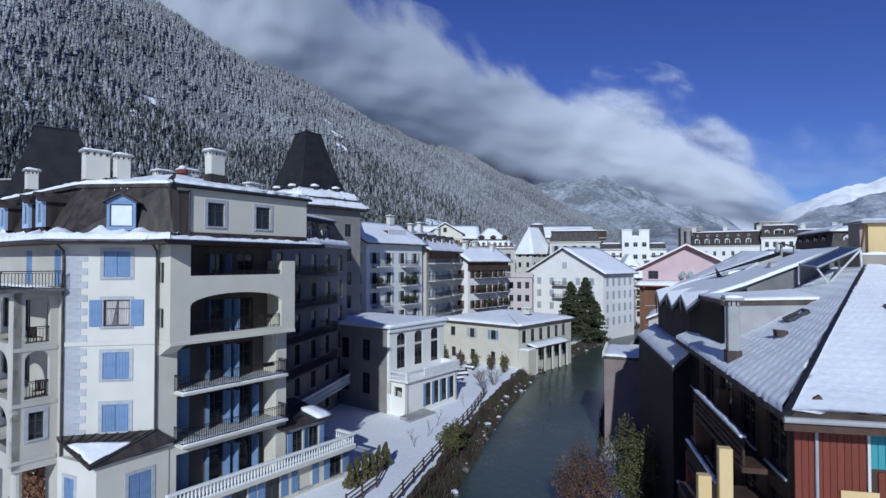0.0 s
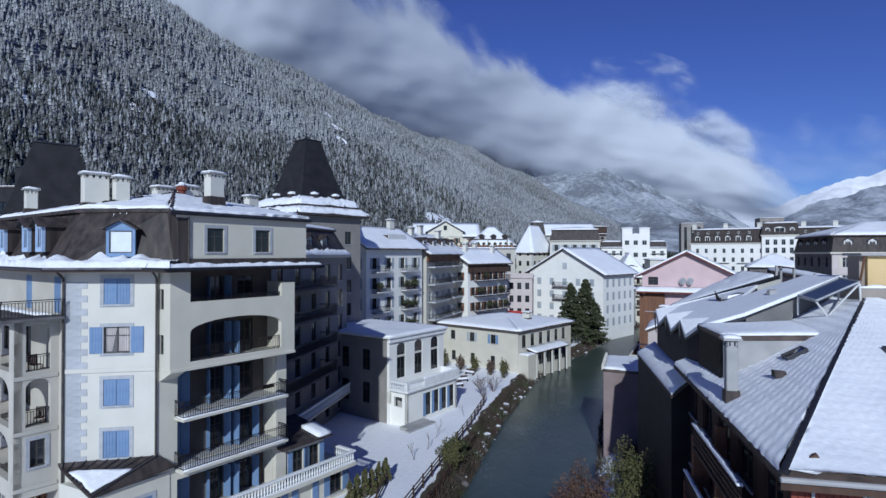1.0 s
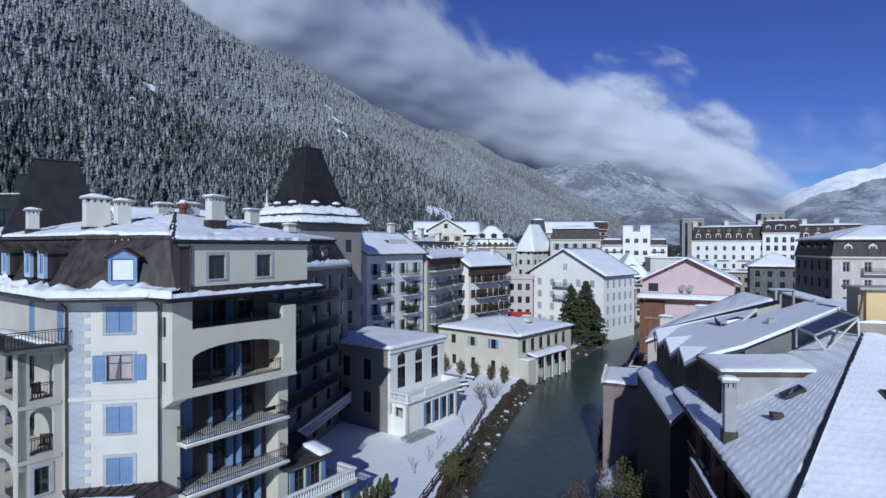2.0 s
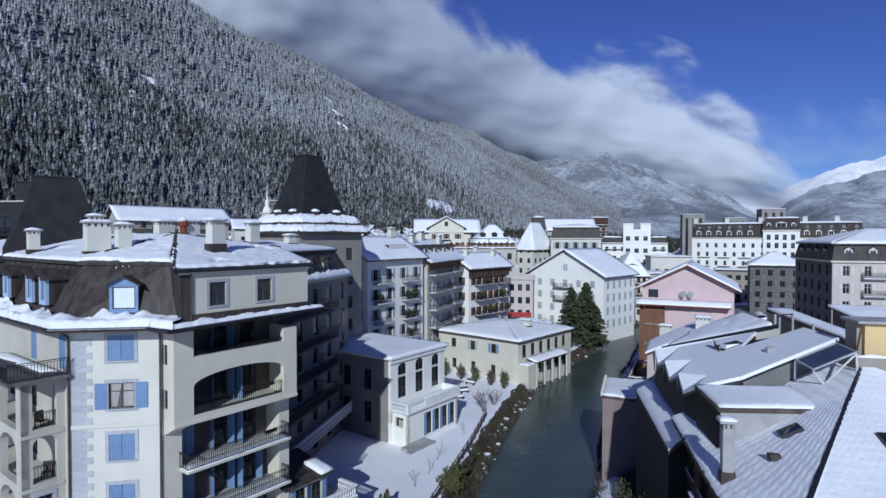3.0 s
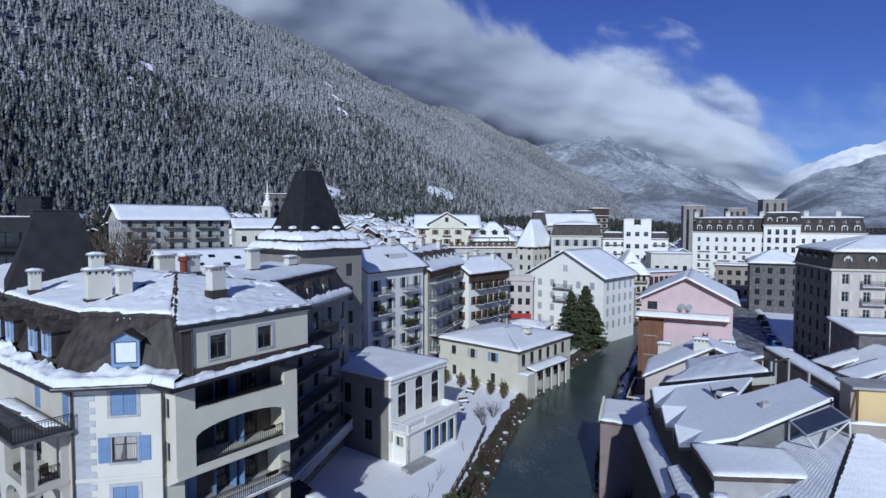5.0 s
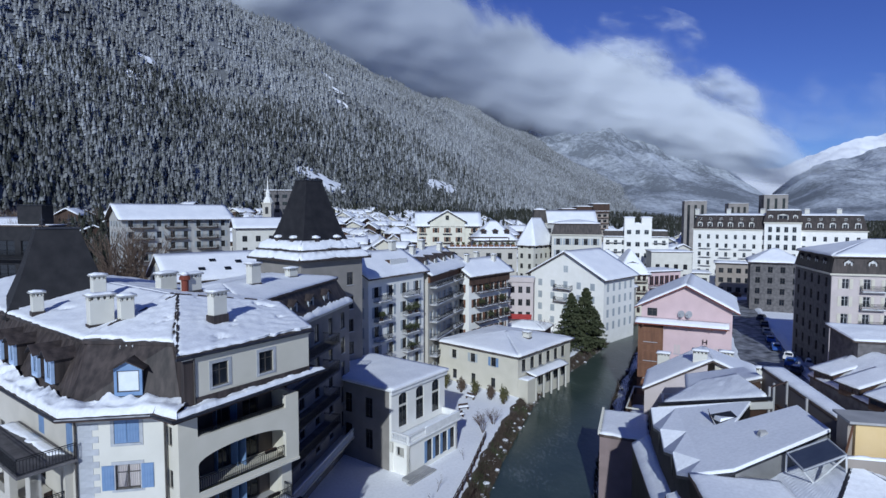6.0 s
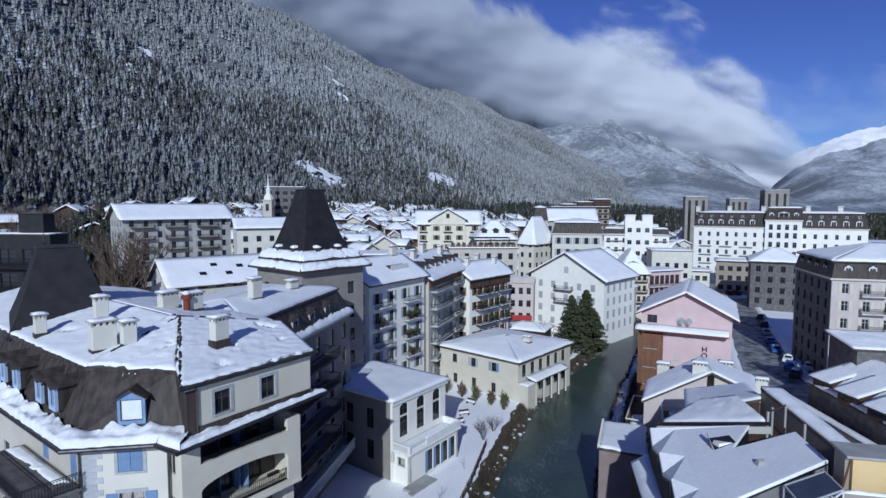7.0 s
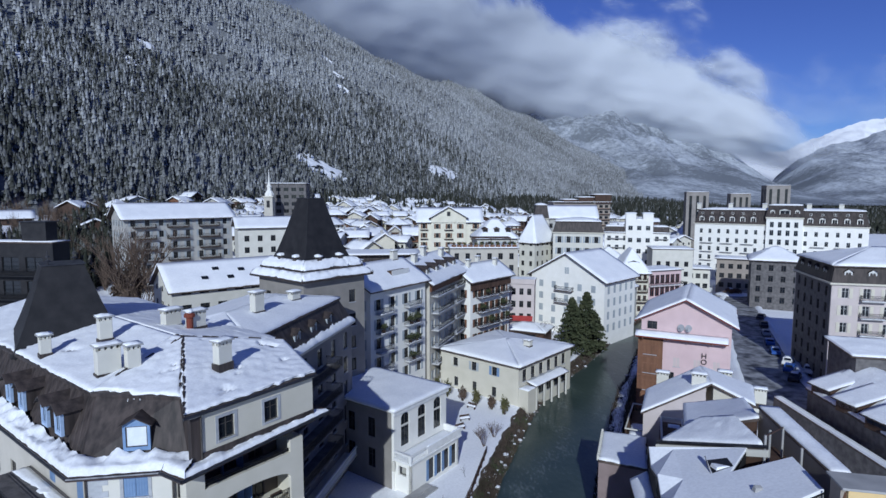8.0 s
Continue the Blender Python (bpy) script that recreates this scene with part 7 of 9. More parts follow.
def shed_roof_house():
    """One tilted roof plane with three small gablets along its river eave and a well cut out of its far side."""
    t = thing("shed_roof_house", pose(18.0, 35.0, 0), "snow-covered mono-pitch roof with three gablets along its eave", "house")
    P = lambda x, y, up=0.0: Vector((x - 18.0, y - 35.0, shed_z(x, y) + up))
    peak = [P(16.2, 42.55, 0.2), P(15.15, 37.9, 0.2), P(14.4, 33.9, 0.2)]
    dip = [P(15.85, 41.0, -0.65), P(14.9, 36.5, -0.65), P(14.2, 32.7, -0.6)]
    tip = [P(17.56, 41.1), P(16.4, 36.5), P(15.3, 32.0)]
    f, i, j, k, w1, w2 = P(14.13, 30.9), P(16.13, 29.8), P(21.84, 30.57), P(22.7, 34.9), P(19.1, 35.5), P(21.38, 37.85)
    sheets = [[peak[0], tip[0], tip[1], tip[2], f, i, j, k, w1, w2]]
    for n in range(3):
        sheets.append([peak[n], dip[n], tip[n]])
        if n < 2:
            sheets += [[tip[n], dip[n], peak[n + 1]], [tip[n], peak[n + 1], tip[n + 1]]]
    sheets.append([tip[2], dip[2], f])

    def layer(up, th, soft):
        bm = bmesh.new()
        for q in sheets:
            bm.faces.new([bm.verts.new(p + Vector((0, 0, up))) for p in q])
        bmesh.ops.remove_doubles(bm, verts=bm.verts, dist=0.001)
        bmesh.ops.recalc_face_normals(bm, faces=bm.faces)
        if sum(g.normal.z for g in bm.faces) < 0:
            bmesh.ops.reverse_faces(bm, faces=bm.faces)
        rim = [e for e in bm.edges if e.is_boundary]
        ring = bmesh.ops.extrude_edge_only(bm, edges=rim)["geom"]
        for v in ring:
            if isinstance(v, bmesh.types.BMVert):
                v.co.z -= th
        if soft:
            bmesh.ops.bevel(bm, geom=rim, offset=soft, segments=3, affect='EDGES', profile=0.6)
        return bm
    part("snow_cover", layer(0.2, 0.2, 0.09), M_SNOW, t)
    part("roof", layer(-0.03, 0.16, 0), M_GUTTER, t)
    ring = [peak[0], dip[0], peak[1], dip[1], peak[2], dip[2], f, i, j, k, w1, w2]
    bm = bmesh.new()
    mid = Vector((1.2, 0.2, 0))
    side = [Vector((p.x, p.y, 0)) + (mid - Vector((p.x, p.y, 0))).normalized() * 0.18 for p in ring]
    loft(bm, [[(q.x, q.y, -3) for q in side], [(q.x, q.y, p.z - 0.1) for p, q in zip(ring, side)]], cap=False)
    # black in place of dark timber, for the shade on the river side
    part("wall", bm, M_SPIRE, t, "timber wall, river-side shade put into its black")
    part("cheek", slab([i + Vector((0.05, -0.02, -0.12)), j + Vector((0, -0.02, -0.12)), j + Vector((0, -0.02, -1.5)), i + Vector((0.05, -0.02, -1.5))], 0.08), M_CONCRETE, t, "grey metal cheek under the roof's edge")
    for p in peak:
        part("verge", tube(bmesh.new(), p + Vector((-0.06, 0.05, -0.05)), p + Vector((0.02, -0.1, -1.6)), 0.07, 0.03, 5), M_GUTTER, t)


shed_roof_house()
bx = roof_block("dormer_box", [(13.4, 26.75, 15.1), (18.2, 26.2, 15.2), (18.3, 29.1, 15.5), (14.1, 30.95, 15.1)], 14.5, "wide box dormer with grey metal cheeks and a snowy top", M_CONCRETE, 0.1, 0.08, "dormer", lump=0.03)
part("front", slab(local(bx, [(13.44, 26.9, 12.6), (14.08, 30.7, 12.6), (14.08, 30.7, 15.05), (13.44, 26.9, 15.05)]), 0.06), M_IRON, bx, "dark glazed front")
# the lean-to's walls are black to carry the river-side shade
roof_block("lean_to", [(13.2, 32.2, 10.9), (14.4, 32.2, 11.9), (16.6, 43.8, 12.0), (15.3, 44.0, 11.2)], 0, "narrow snowy lean-to roof above the river wall", M_SPIRE, 0.2, 0.2)
ann = roof_block("river_annex", [(15.6, 54.6, 7.8), (20.0, 52.6, 7.8), (22.5, 60.0, 7.8), (18.0, 61.5, 7.8)], 0, "flat-roofed plastered block rising from the river", M_MAUVE, 0.2, 0.1)
for k in range(13):
    p = Vector((15.6, 54.6, 7.8)).lerp(Vector((18.0, 61.5, 7.8)), (k + 0.5) / 13)
    put("merlon", shared(("merlon",), lambda: box(bmesh.new(), -0.12, 0.12, -0.13, 0.13, -0.1, 0.45, bevel=0.02), M_WHITE), ann, place_on(ann, pose(p.x, p.y, p.z, 0, 0, -19)))
roof_block("back_house", [(21.5, 59.4, 10.9), (29.9, 61.1, 13.6), (31.6, 67.6, 13.6), (24.6, 66.6, 10.9)], 0, "small house with a snowy roof and skylights", M_ROSE, 0.22, 0.4, lump=0.05)
roof_block("back_house", [(29.9, 61.1, 13.6), (33.6, 58.6, 12.0), (37.4, 66.0, 11.6), (31.6, 67.6, 13.6)], 0, "snowy roof slope with a dark metal edge", M_CREAM, 0.22, 0.4, lump=0.05)
roof_block("link_house", [(20.6, 46.4, 14.7), (24.9, 42.7, 17.1), (28.2, 51.2, 15.5), (23.4, 53.2, 14.2)], 0, "low snowy link roof between two houses", M_DARKWOOD, 0.2, 0.15, lump=0.05)
tri = roof_block("link_house", [(17.5, 43.8, 14.7), (22.0, 36.9, 17.5), (22.4, 41.8, 17.6), (21.2, 44.8, 16.2)], 0, "three-cornered snowy link roof with a black gutter", M_DARKWOOD, 0.2, 0.1)
part("gutter", tube(bmesh.new(), *local(tri, [(17.3, 43.75, 14.7), (22.1, 36.7, 17.55)]), 0.13), M_GUTTER, tri)
part("parapet", slab(local(tri, [(17.15, 43.6, 14.55), (22.0, 36.5, 17.4), (22.15, 36.6, 17.4), (17.3, 43.7, 14.55)]), 0.5), M_WHITE, tri)


def roof_well():
    """The dark sunk terrace between the roofs, with a frame of pale posts."""
    t = thing("roof_terrace", pose(21.5, 37.6, 15.6), "dark sunk roof terrace with pale timber posts", "terrace")
    part("floor", prism(bmesh.new(), [(-2.3, -2.0), (1.0, -2.6), (3.2, -2.6), (3.4, 3.0), (1.0, 3.5)], -1.0, 0.2), M_DARKWOOD, t)
    for x, y, h in ((0.55, -0.7, 2.7), (1.5, 0.4, 2.6), (2.5, -1.6, 2.2), (2.9, 1.2, 2.5)):
        part("post", box(bmesh.new(), x - 0.07, x + 0.07, y - 0.07, y + 0.07, 0.2, h, bevel=0.015), M_CONCRETE, t)
    part("beam", tube(bmesh.new(), (0.55, -0.7, 2.65), (2.9, 1.2, 2.45), 0.06, sides=4), M_DARKWOOD, t)


roof_well()
t = thing("roof_hatch", pose(18.4, 36.8, shed_z(18.4, 36.8) + 0.21), "dark opening in the snowy roof under a tilted flap", "skylight")
up = lambda x, y, z: Vector((x, y, shed_z(18.4 + x, 36.8 + y) - shed_z(18.4, 36.8) + z))
# dark plate on top of the snow, standing for a hole in shade
part("opening", slab([up(-0.3, -0.8, 0.02), up(1.1, -0.75, 0.02), up(1.3, 0.5, 0.02), up(0.2, 1.05, 0.02)], 0.05), M_IRON, t)
part("flap", slab([up(0.1, 1.0, 0.0), up(-0.4, -0.8, 0.0), up(-0.3, 0.4, 0.75), up(0.0, 0.95, 0.5)], 0.06), M_DARKWOOD, t)
part("snow_heap", loft(bmesh.new(), [[up(0.0, -0.7, 0), up(1.0, -0.75, 0), up(0.5, 0.2, 0), up(-0.05, 0.1, 0)], [up(0.1, -0.6, 0.2), up(0.6, -0.65, 0.12), up(0.35, 0.0, 0.12), up(0.0, 0.0, 0.3)]]), M_SNOW, t)
t = thing("roof_vent", pose(19.2, 32.5, shed_z(19.2, 32.5) + 0.15), "small snow-covered vent on the roof", "vent")
part("cap", loft(bmesh.new(), [[(0.35, -0.2, 0), (0.35, 0.2, 0), (-0.3, 0.2, 0), (-0.3, -0.2, 0)], [(0.2, -0.1, 0.22), (0.2, 0.12, 0.3), (-0.2, 0.12, 0.3), (-0.2, -0.1, 0.2)]]), M_CONCRETE, t)
roof_block("walkway_wall", [(24.5, 33.6, 17.2), (25.6, 33.4, 17.2), (26.6, 43.0, 17.8), (25.2, 43.4, 17.8)], 0, "long snow-topped brown rendered wall", M_RECESS, 0.15, 0.05)
roof_block("side_house", [(52.0, 58.0, 6.2), (62.0, 56.5, 10.6), (60.2, 79.2, 10.4), (53.4, 80.8, 6.3)], 0, "long snowy roof with small shed dormers", M_STONE, 0.25, 0.3)
roof_block("side_house", [(62.0, 56.5, 10.6), (72.0, 55.0, 6.5), (69.0, 78.0, 6.5), (60.2, 79.2, 10.4)], 0, "far slope of a snowy roof", M_STONE, 0.25, 0.3)
roof_block("garden_wall", [(51.0, 84.5, 3.6), (52.2, 84.5, 3.6), (51.6, 58.0, 3.6), (50.4, 58.0, 3.6)][::-1], 0, "long street wall with snow along its top", M_STONE, 0.3, 0.02, "wall")
roof_block("dark_shed", [(57.8, 77.8, 12.0), (72.0, 74.0, 12.0), (73.0, 81.0, 13.0), (58.5, 85.0, 13.0)], 0, "dark-walled shed with a snowy roof", M_STONE)
for x, y in ((53.6, 77.6), (53.0, 71.6), (52.6, 65.8), (52.3, 60.4)):
    t = thing("shed_dormer", pose(x, y, 6.6, 0, 0, -82), "wide shed dormer with dark wedge cheeks under snow", "dormer", "shed dormers along the street roof")
    part("box", loft(bmesh.new(), [[(-1.7, -0.1, -0.6), (1.7, -0.1, -0.6), (1.7, 6.0, 2.0), (-1.7, 6.0, 2.0)], [(-1.7, -0.1, 1.15), (1.7, -0.1, 1.15), (1.7, 6.0, 2.6), (-1.7, 6.0, 2.6)]]), M_DARKWOOD, t)
    for k in range(3):
        part("pane", box(bmesh.new(), -1.45 + 1.0 * k, -0.55 + 1.0 * k, -0.16, -0.12, 0.15, 0.95), M_GLASS, t)
    part("roof", slab([Vector(p) for p in ((-2.0, -0.7, 1.08), (2.0, -0.7, 1.08), (2.0, 6.2, 2.75), (-2.0, 6.2, 2.75))], 0.14), M_SLATE, t)
    part("snow_cover", snow_sheet([Vector(p) for p in ((-2.0, -0.7, 1.1), (2.0, -0.7, 1.1), (2.0, 6.2, 2.77), (-2.0, 6.2, 2.77))], 0.22, 0.5, 0.1, x), M_SNOW, t)
def penthouse():
    """An ochre rooftop room with a dark overhanging roof on a brown terrace wall."""
    t = thing("penthouse", pose(21.55, 28.5, 0, 0, 0, -12), "ochre rooftop room with a dark flat roof", "penthouse")
    part("wall", box(bmesh.new(), 0.25, 6.0, 0.25, 1.7, 14.0, 18.95), M_OCHRE, t, "ochre rendered wall")
    part("side_wall", box(bmesh.new(), -0.02, 0.24, 0.5, 1.7, 14.0, 18.95), M_RECESS, t, "brown timber side wall")
    part("roof", box(bmesh.new(), -0.2, 6.5, -0.1, 1.9, 18.96, 19.1, bevel=0.02), M_CONCRETE, t, "grey metal roof with little snow")
    part("brace", tube(bmesh.new(), (-0.1, 0.4, 17.2), (-0.1, -0.2, 18.9), 0.06, sides=5), M_WOOD, t)
    part("terrace_wall", box(bmesh.new(), -0.35, 6.0, -0.7, -0.45, 13.0, 17.35), M_RECESS, t)
    part("terrace_wall", box(bmesh.new(), -0.55, -0.35, -0.7, 4.5, 13.0, 17.35), M_RECESS, t)
    part("snow_cover", snow_sheet([(-0.55, -0.72, 17.36), (6.0, -0.72, 17.36), (6.0, -0.42, 17.36), (-0.55, -0.42, 17.36)], 0.12, 0.3, 0.05, 8), M_SNOW, t)


penthouse()
chimney(29.0, 62.2, 12.3, 1.5, 0.9, 1.9, -25, pots=4)
chimney(34.7, 67.6, 10.9, 1.5, 0.9, 1.8, -25, pots=4)
chimney(37.8, 65.2, 9.6, 1.3, 0.8, 1.8, -25, pots=4)

# ---- town behind ----
ST = dict(frame_mat=M_DKFRAME, simple=True)
# left end wall in dark stone colour, standing for its shade
grand = building("grand_hotel", 104.6, 236, 0, 0.814, -0.58, 58.6, 16, 23.6, "long white grand hotel with dark mansard and raised middle", "hotel", M_BRIGHT, "mansard", 0.6, 0.4,
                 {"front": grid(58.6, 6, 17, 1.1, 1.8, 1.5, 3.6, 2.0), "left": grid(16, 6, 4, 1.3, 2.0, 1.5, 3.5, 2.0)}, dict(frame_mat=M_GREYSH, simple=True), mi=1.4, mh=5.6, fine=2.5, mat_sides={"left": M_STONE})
for k in range(15):
    if not 25 < 2.6 + 3.8 * k < 39.5:
        dormer(grand, pose(2.6 + 3.8 * k, 0.1, 24.1), 1.5, 2.1, M_BRIGHT, depth=2.0)
        window(grand, pose(2.2 + 3.8 * k, 0.75, 27.3), 0.9, 0.9, M_BRIGHT, simple=True, name="attic_window")
put("middle_pavilion", mesh_of(box(bmesh.new(), 26.2, 38.4, -1.0, 8, 0, 26.4), M_BRIGHT), grand)
put("cornice", mesh_of(box(bmesh.new(), 25.9, 38.7, -1.35, 8, 26.1, 26.6), M_CREAM), grand)
put("pavilion_roof", mesh_of(mansard_skirt(13, 9, 26.6, 0.9, 4.6), M_SLATE), grand, pose(25.8, -1.2, 0))
put("snow_cover", mesh_of(snow_sheet([(26.8, -0.2, 31.22), (37.8, -0.2, 31.22), (37.8, 6.8, 31.22), (26.8, 6.8, 31.22)], 0.5, 1.5, 0.1, 2), M_SNOW), grand)
for k in range(4):
    for z in (1.5, 5.1, 8.7, 12.3, 15.9, 19.5, 22.7):
        window(grand, pose(27.5 + 2.7 * k, -1.195, z), 1.3, 2.1, M_GREYSH, simple=True)
dormer(grand, pose(32.3, -1.0, 27.2), 3.2, 2.2, M_BRIGHT)
for u in (28.2, 36.4):
    dormer(grand, pose(u, -0.9, 27.2), 1.2, 1.9, M_BRIGHT)
for z in (8.4, 12.0, 15.6):
    for u in (2.5, 10.0, 17.5, 41.0, 48.5):
        balcony(grand, pose(0, 0, 0), u, u + 4.6, z, 0.9, M_CONCRETE, snow=False, rail=False)
for u, v in ((0.6, 4), (12.5, 5), (24.8, 5), (39.8, 5), (50.0, 5)):
    chimney(104.6 + 0.814 * u + 0.58 * v, 236 - 0.58 * u + 0.814 * v, 29.0, 1.6, 0.9, 2.4, -35, pots=4)
for x, y, w, h in ((140.5, 330, 12, 37), (181.5, 360, 11.5, 36.2), (195.5, 345, 13, 41.2)):
    building("tower_block", x, y, 0, 0.95, -0.3, w, 14, h, "brown concrete tower block with ribbed flank", "building", M_TOWER, "flat", 0, 0.1, {"front": [(u, 2.0, 1.5, h - 4.0) for u in (1.6, w / 2 - 0.7, w - 3.0)], "left": [(u, 2.0, 1.4, h - 4.0) for u in (2.5, 9.5)]}, dict(frame_mat=M_DKFRAME, simple=True), fine=3)
tim = building("timber_apartments", 63.7, 335, 6, 1.0, 0.02, 34, 14, 25, "brown timber apartment block with stepped snowy roofs", "building", M_RECESS, "flat", 0, 0.8, {"front": grid(34, 7, 10, 2.0, 1.6, 2, 3.3, 1.2)}, dict(frame_mat=M_DKFRAME, simple=True), fine=3)
for u0, u1, z in ((6, 14, 26.6), (15, 24, 28.0), (24.5, 34.4, 29.6)):
    put("roof_step", mesh_of(box(bmesh.new(), u0, u1, -0.6, 11, 25.2, z), M_DARKWOOD), tim)
    put("snow_cover", mesh_of(snow_sheet([(u0 - 0.4, -1.0, z + 0.02), (u1 + 0.4, -1.0, z + 0.02), (u1 + 0.4, 11, z + 0.02), (u0 - 0.4, 11, z + 0.02)], 0.5, 2.0, 0.2, u0), M_SNOW), tim)
for f in range(1, 8):
    balcony(tim, pose(0, 0, 0), 25.0, 34.0, 1.6 + 3.3 * f, 1.6, M_WOOD, snow=False, rail=False)
    balcony(tim, pose(0, 0, 0), 0.5, 24.0, 1.6 + 3.3 * f, 0.9, M_DARKWOOD, snow=False, rail=False)
building("mansion_block", 33.8, 177, 0, 0.98, -0.2, 15.3, 13, 23.3, "white block with a dark mansard and snowy roof", "building", M_WHITE, "mansard", 0.9, 0.4, {"front": grid(15.3, 6, 5, 1.2, 2.0, 2, 3.6, 1.4)}, dict(frame_mat=M_DKFRAME, simple=True, shutters="open", shutter_mat=M_GREYSH), mi=0.8, mh=3.4, fine=1.5)
building("long_roof_house", 35, 215, 0, 0.995, -0.1, 22.5, 14, 26.5, "pale house with a long snowy roof behind the mansard", "house", M_GREYW, "gable_x", 4.4, 0.6, {"front": grid(22.5, 7, 7, 1.2, 1.8, 2, 3.4, 1.4)}, ST, fine=1.6)
building("slate_house", 33.5, 214, 0, 0.995, -0.1, 5.5, 11, 26.2, "narrow house with a steep dark mansard", "house", M_WHITE, "mansard", 0.5, 0.2, {"front": grid(5.5, 6, 2, 1.1, 1.8, 3, 3.6, 0.9)}, ST, mi=0.7, mh=5.0, fine=2)
deco = building("white_villa", 58.3, 206, 0, 0.963, -0.267, 22.5, 14, 21.2, "stepped white villa block with balconies", "building", M_BRIGHT, "flat", 0, 0.3, {"front": grid(22.5, 6, 8, 1.2, 1.7, 2, 3.3, 1.0)}, dict(frame_mat=M_GREYSH, simple=True), fine=2)
put("raised_part", mesh_of(box(bmesh.new(), 7.3, 16.7, -0.6, 9, 0, 26.2), M_BRIGHT), deco)
for u in (7.3, 13.2):
    tw = put("turret", mesh_of(box(bmesh.new(), u, u + 3.5, -0.5, 4.5, 26.2, 28.4), M_BRIGHT), deco)
    put("snow_cover", mesh_of(snow_sheet([(u - 0.3, -0.8, 28.42), (u + 3.8, -0.8, 28.42), (u + 3.8, 4.6, 28.42), (u - 0.3, 4.6, 28.42)], 0.35, 0.8, 0.1, u), M_SNOW), tw)
put("snow_cover", mesh_of(snow_sheet([(10.9, -0.6, 26.2), (13.1, -0.6, 26.2), (13.1, 9, 26.2), (10.9, 9, 26.2)], 0.4, 0.8, 0.1, 2), M_SNOW), deco)
for u0, u1 in ((0.0, 7.2), (16.8, 22.5)):
    put("mansard_roof", mesh_of(loft(bmesh.new(), [[(u0, 0.2, 21.3), (u1, 0.2, 21.3), (u1, 9, 21.3), (u0, 9, 21.3)], [(u0 + 0.3, 1.2, 23.6), (u1 - 0.3, 1.2, 23.6), (u1 - 0.3, 8, 23.6), (u0 + 0.3, 8, 23.6)]]), M_SLATE), deco)
    put("snow_cover", mesh_of(snow_sheet([(u0 + 0.3, 1.2, 23.62), (u1 - 0.3, 1.2, 23.62), (u1 - 0.3, 8, 23.62), (u0 + 0.3, 8, 23.62)], 0.4, 0.8, 0.1, u1), M_SNOW), deco)
for z in (6.2, 9.5, 12.8, 16.1, 19.4):
    balcony(deco, pose(0, 0, 0), 0.8, 6.5, z, 1.0, M_CONCRETE, snow=False, rail=False)
    balcony(deco, pose(0, 0, 0), 17.2, 22.0, z, 1.0, M_CONCRETE, snow=False, rail=False)
for k in range(3):
    for z in (6, 10, 14, 18, 22.4):
        window(deco, pose(8.2 + 3.0 * k, -0.795, z), 1.5, 1.6, M_GREYSH, simple=True)


def yellow_hotel():
    """A long gabled body with a raised cross gable in the middle of its front."""
    h = building("yellow_hotel", -10, 199, 8, 0.998, 0.05, 22.4, 13, 17.8, "pale yellow hotel with a middle gable and brown shutters", "hotel", M_YELLOW, "gable_x", 4.4, 0.9,
                 {"front": [o for o in grid(22.4, 5, 6, 1.1, 1.7, 2.0, 3.25, 1.4) if not 4.0 < o[0] < 17.0], "left": grid(13, 5, 3, 1.1, 1.7, 2.0, 3.25, 1.6)}, dict(frame_mat=M_DKFRAME, simple=True, shutters="open", shutter_mat=M_BROWNSH), fine=1.6)
    ops = [(1.6 + 4.1 * c, 2.0 + 3.25 * f, 1.1, 1.7) for f in range(5) for c in range(3)] + [(5.6, 19.3, 1.2, 1.6)]
    m = pose(4.5, -0.9, 0)
    put("gable_wall", mesh_of(wall_mesh(12.4, 19.2, 0.35, [(u, z, u + w, z + k) for u, z, w, k in ops[:15]], 3.5, -3.0), M_YELLOW), h, m)
    fit_windows(h, m, ops[:15], dict(frame_mat=M_DKFRAME, simple=True, shutters="open", shutter_mat=M_BROWNSH))
    window(h, m @ pose(5.6, -0.2, 19.5), 1.2, 1.6, M_DKFRAME, simple=True)
    for u in (4.5, 16.55):
        put("gable_wall", mesh_of(box(bmesh.new(), u, u + 0.35, -0.55, 6, -3, 19.2), M_YELLOW), h)
    for q in ([(3.6, 7, 18.7), (3.6, -1.8, 18.7), (10.7, -1.8, 22.8), (10.7, 7, 22.8)], [(17.8, -1.8, 18.7), (17.8, 7, 18.7), (10.7, 7, 22.8), (10.7, -1.8, 22.8)]):
        part("roof", slab([Vector(p) for p in q], 0.2), M_TILE, h)
        part("snow_cover", snow_sheet([Vector(p) + Vector((0, 0, 0.02)) for p in q], 0.35, 1.2, 0.15, q[0][0]), M_SNOW, h)
    for f in range(1, 5):
        balcony(h, m, 4.6, 7.8, 1.7 + 3.25 * f, 1.0, M_DARKWOOD, snow=False, rail=False)
        balcony(h, pose(0, 0, 0), 0.6, 3.4, 1.7 + 3.25 * f, 1.0, M_DARKWOOD, snow=False, rail=False)
        balcony(h, pose(0, 0, 0), 18.6, 21.6, 1.7 + 3.25 * f, 1.0, M_DARKWOOD, snow=False, rail=False)


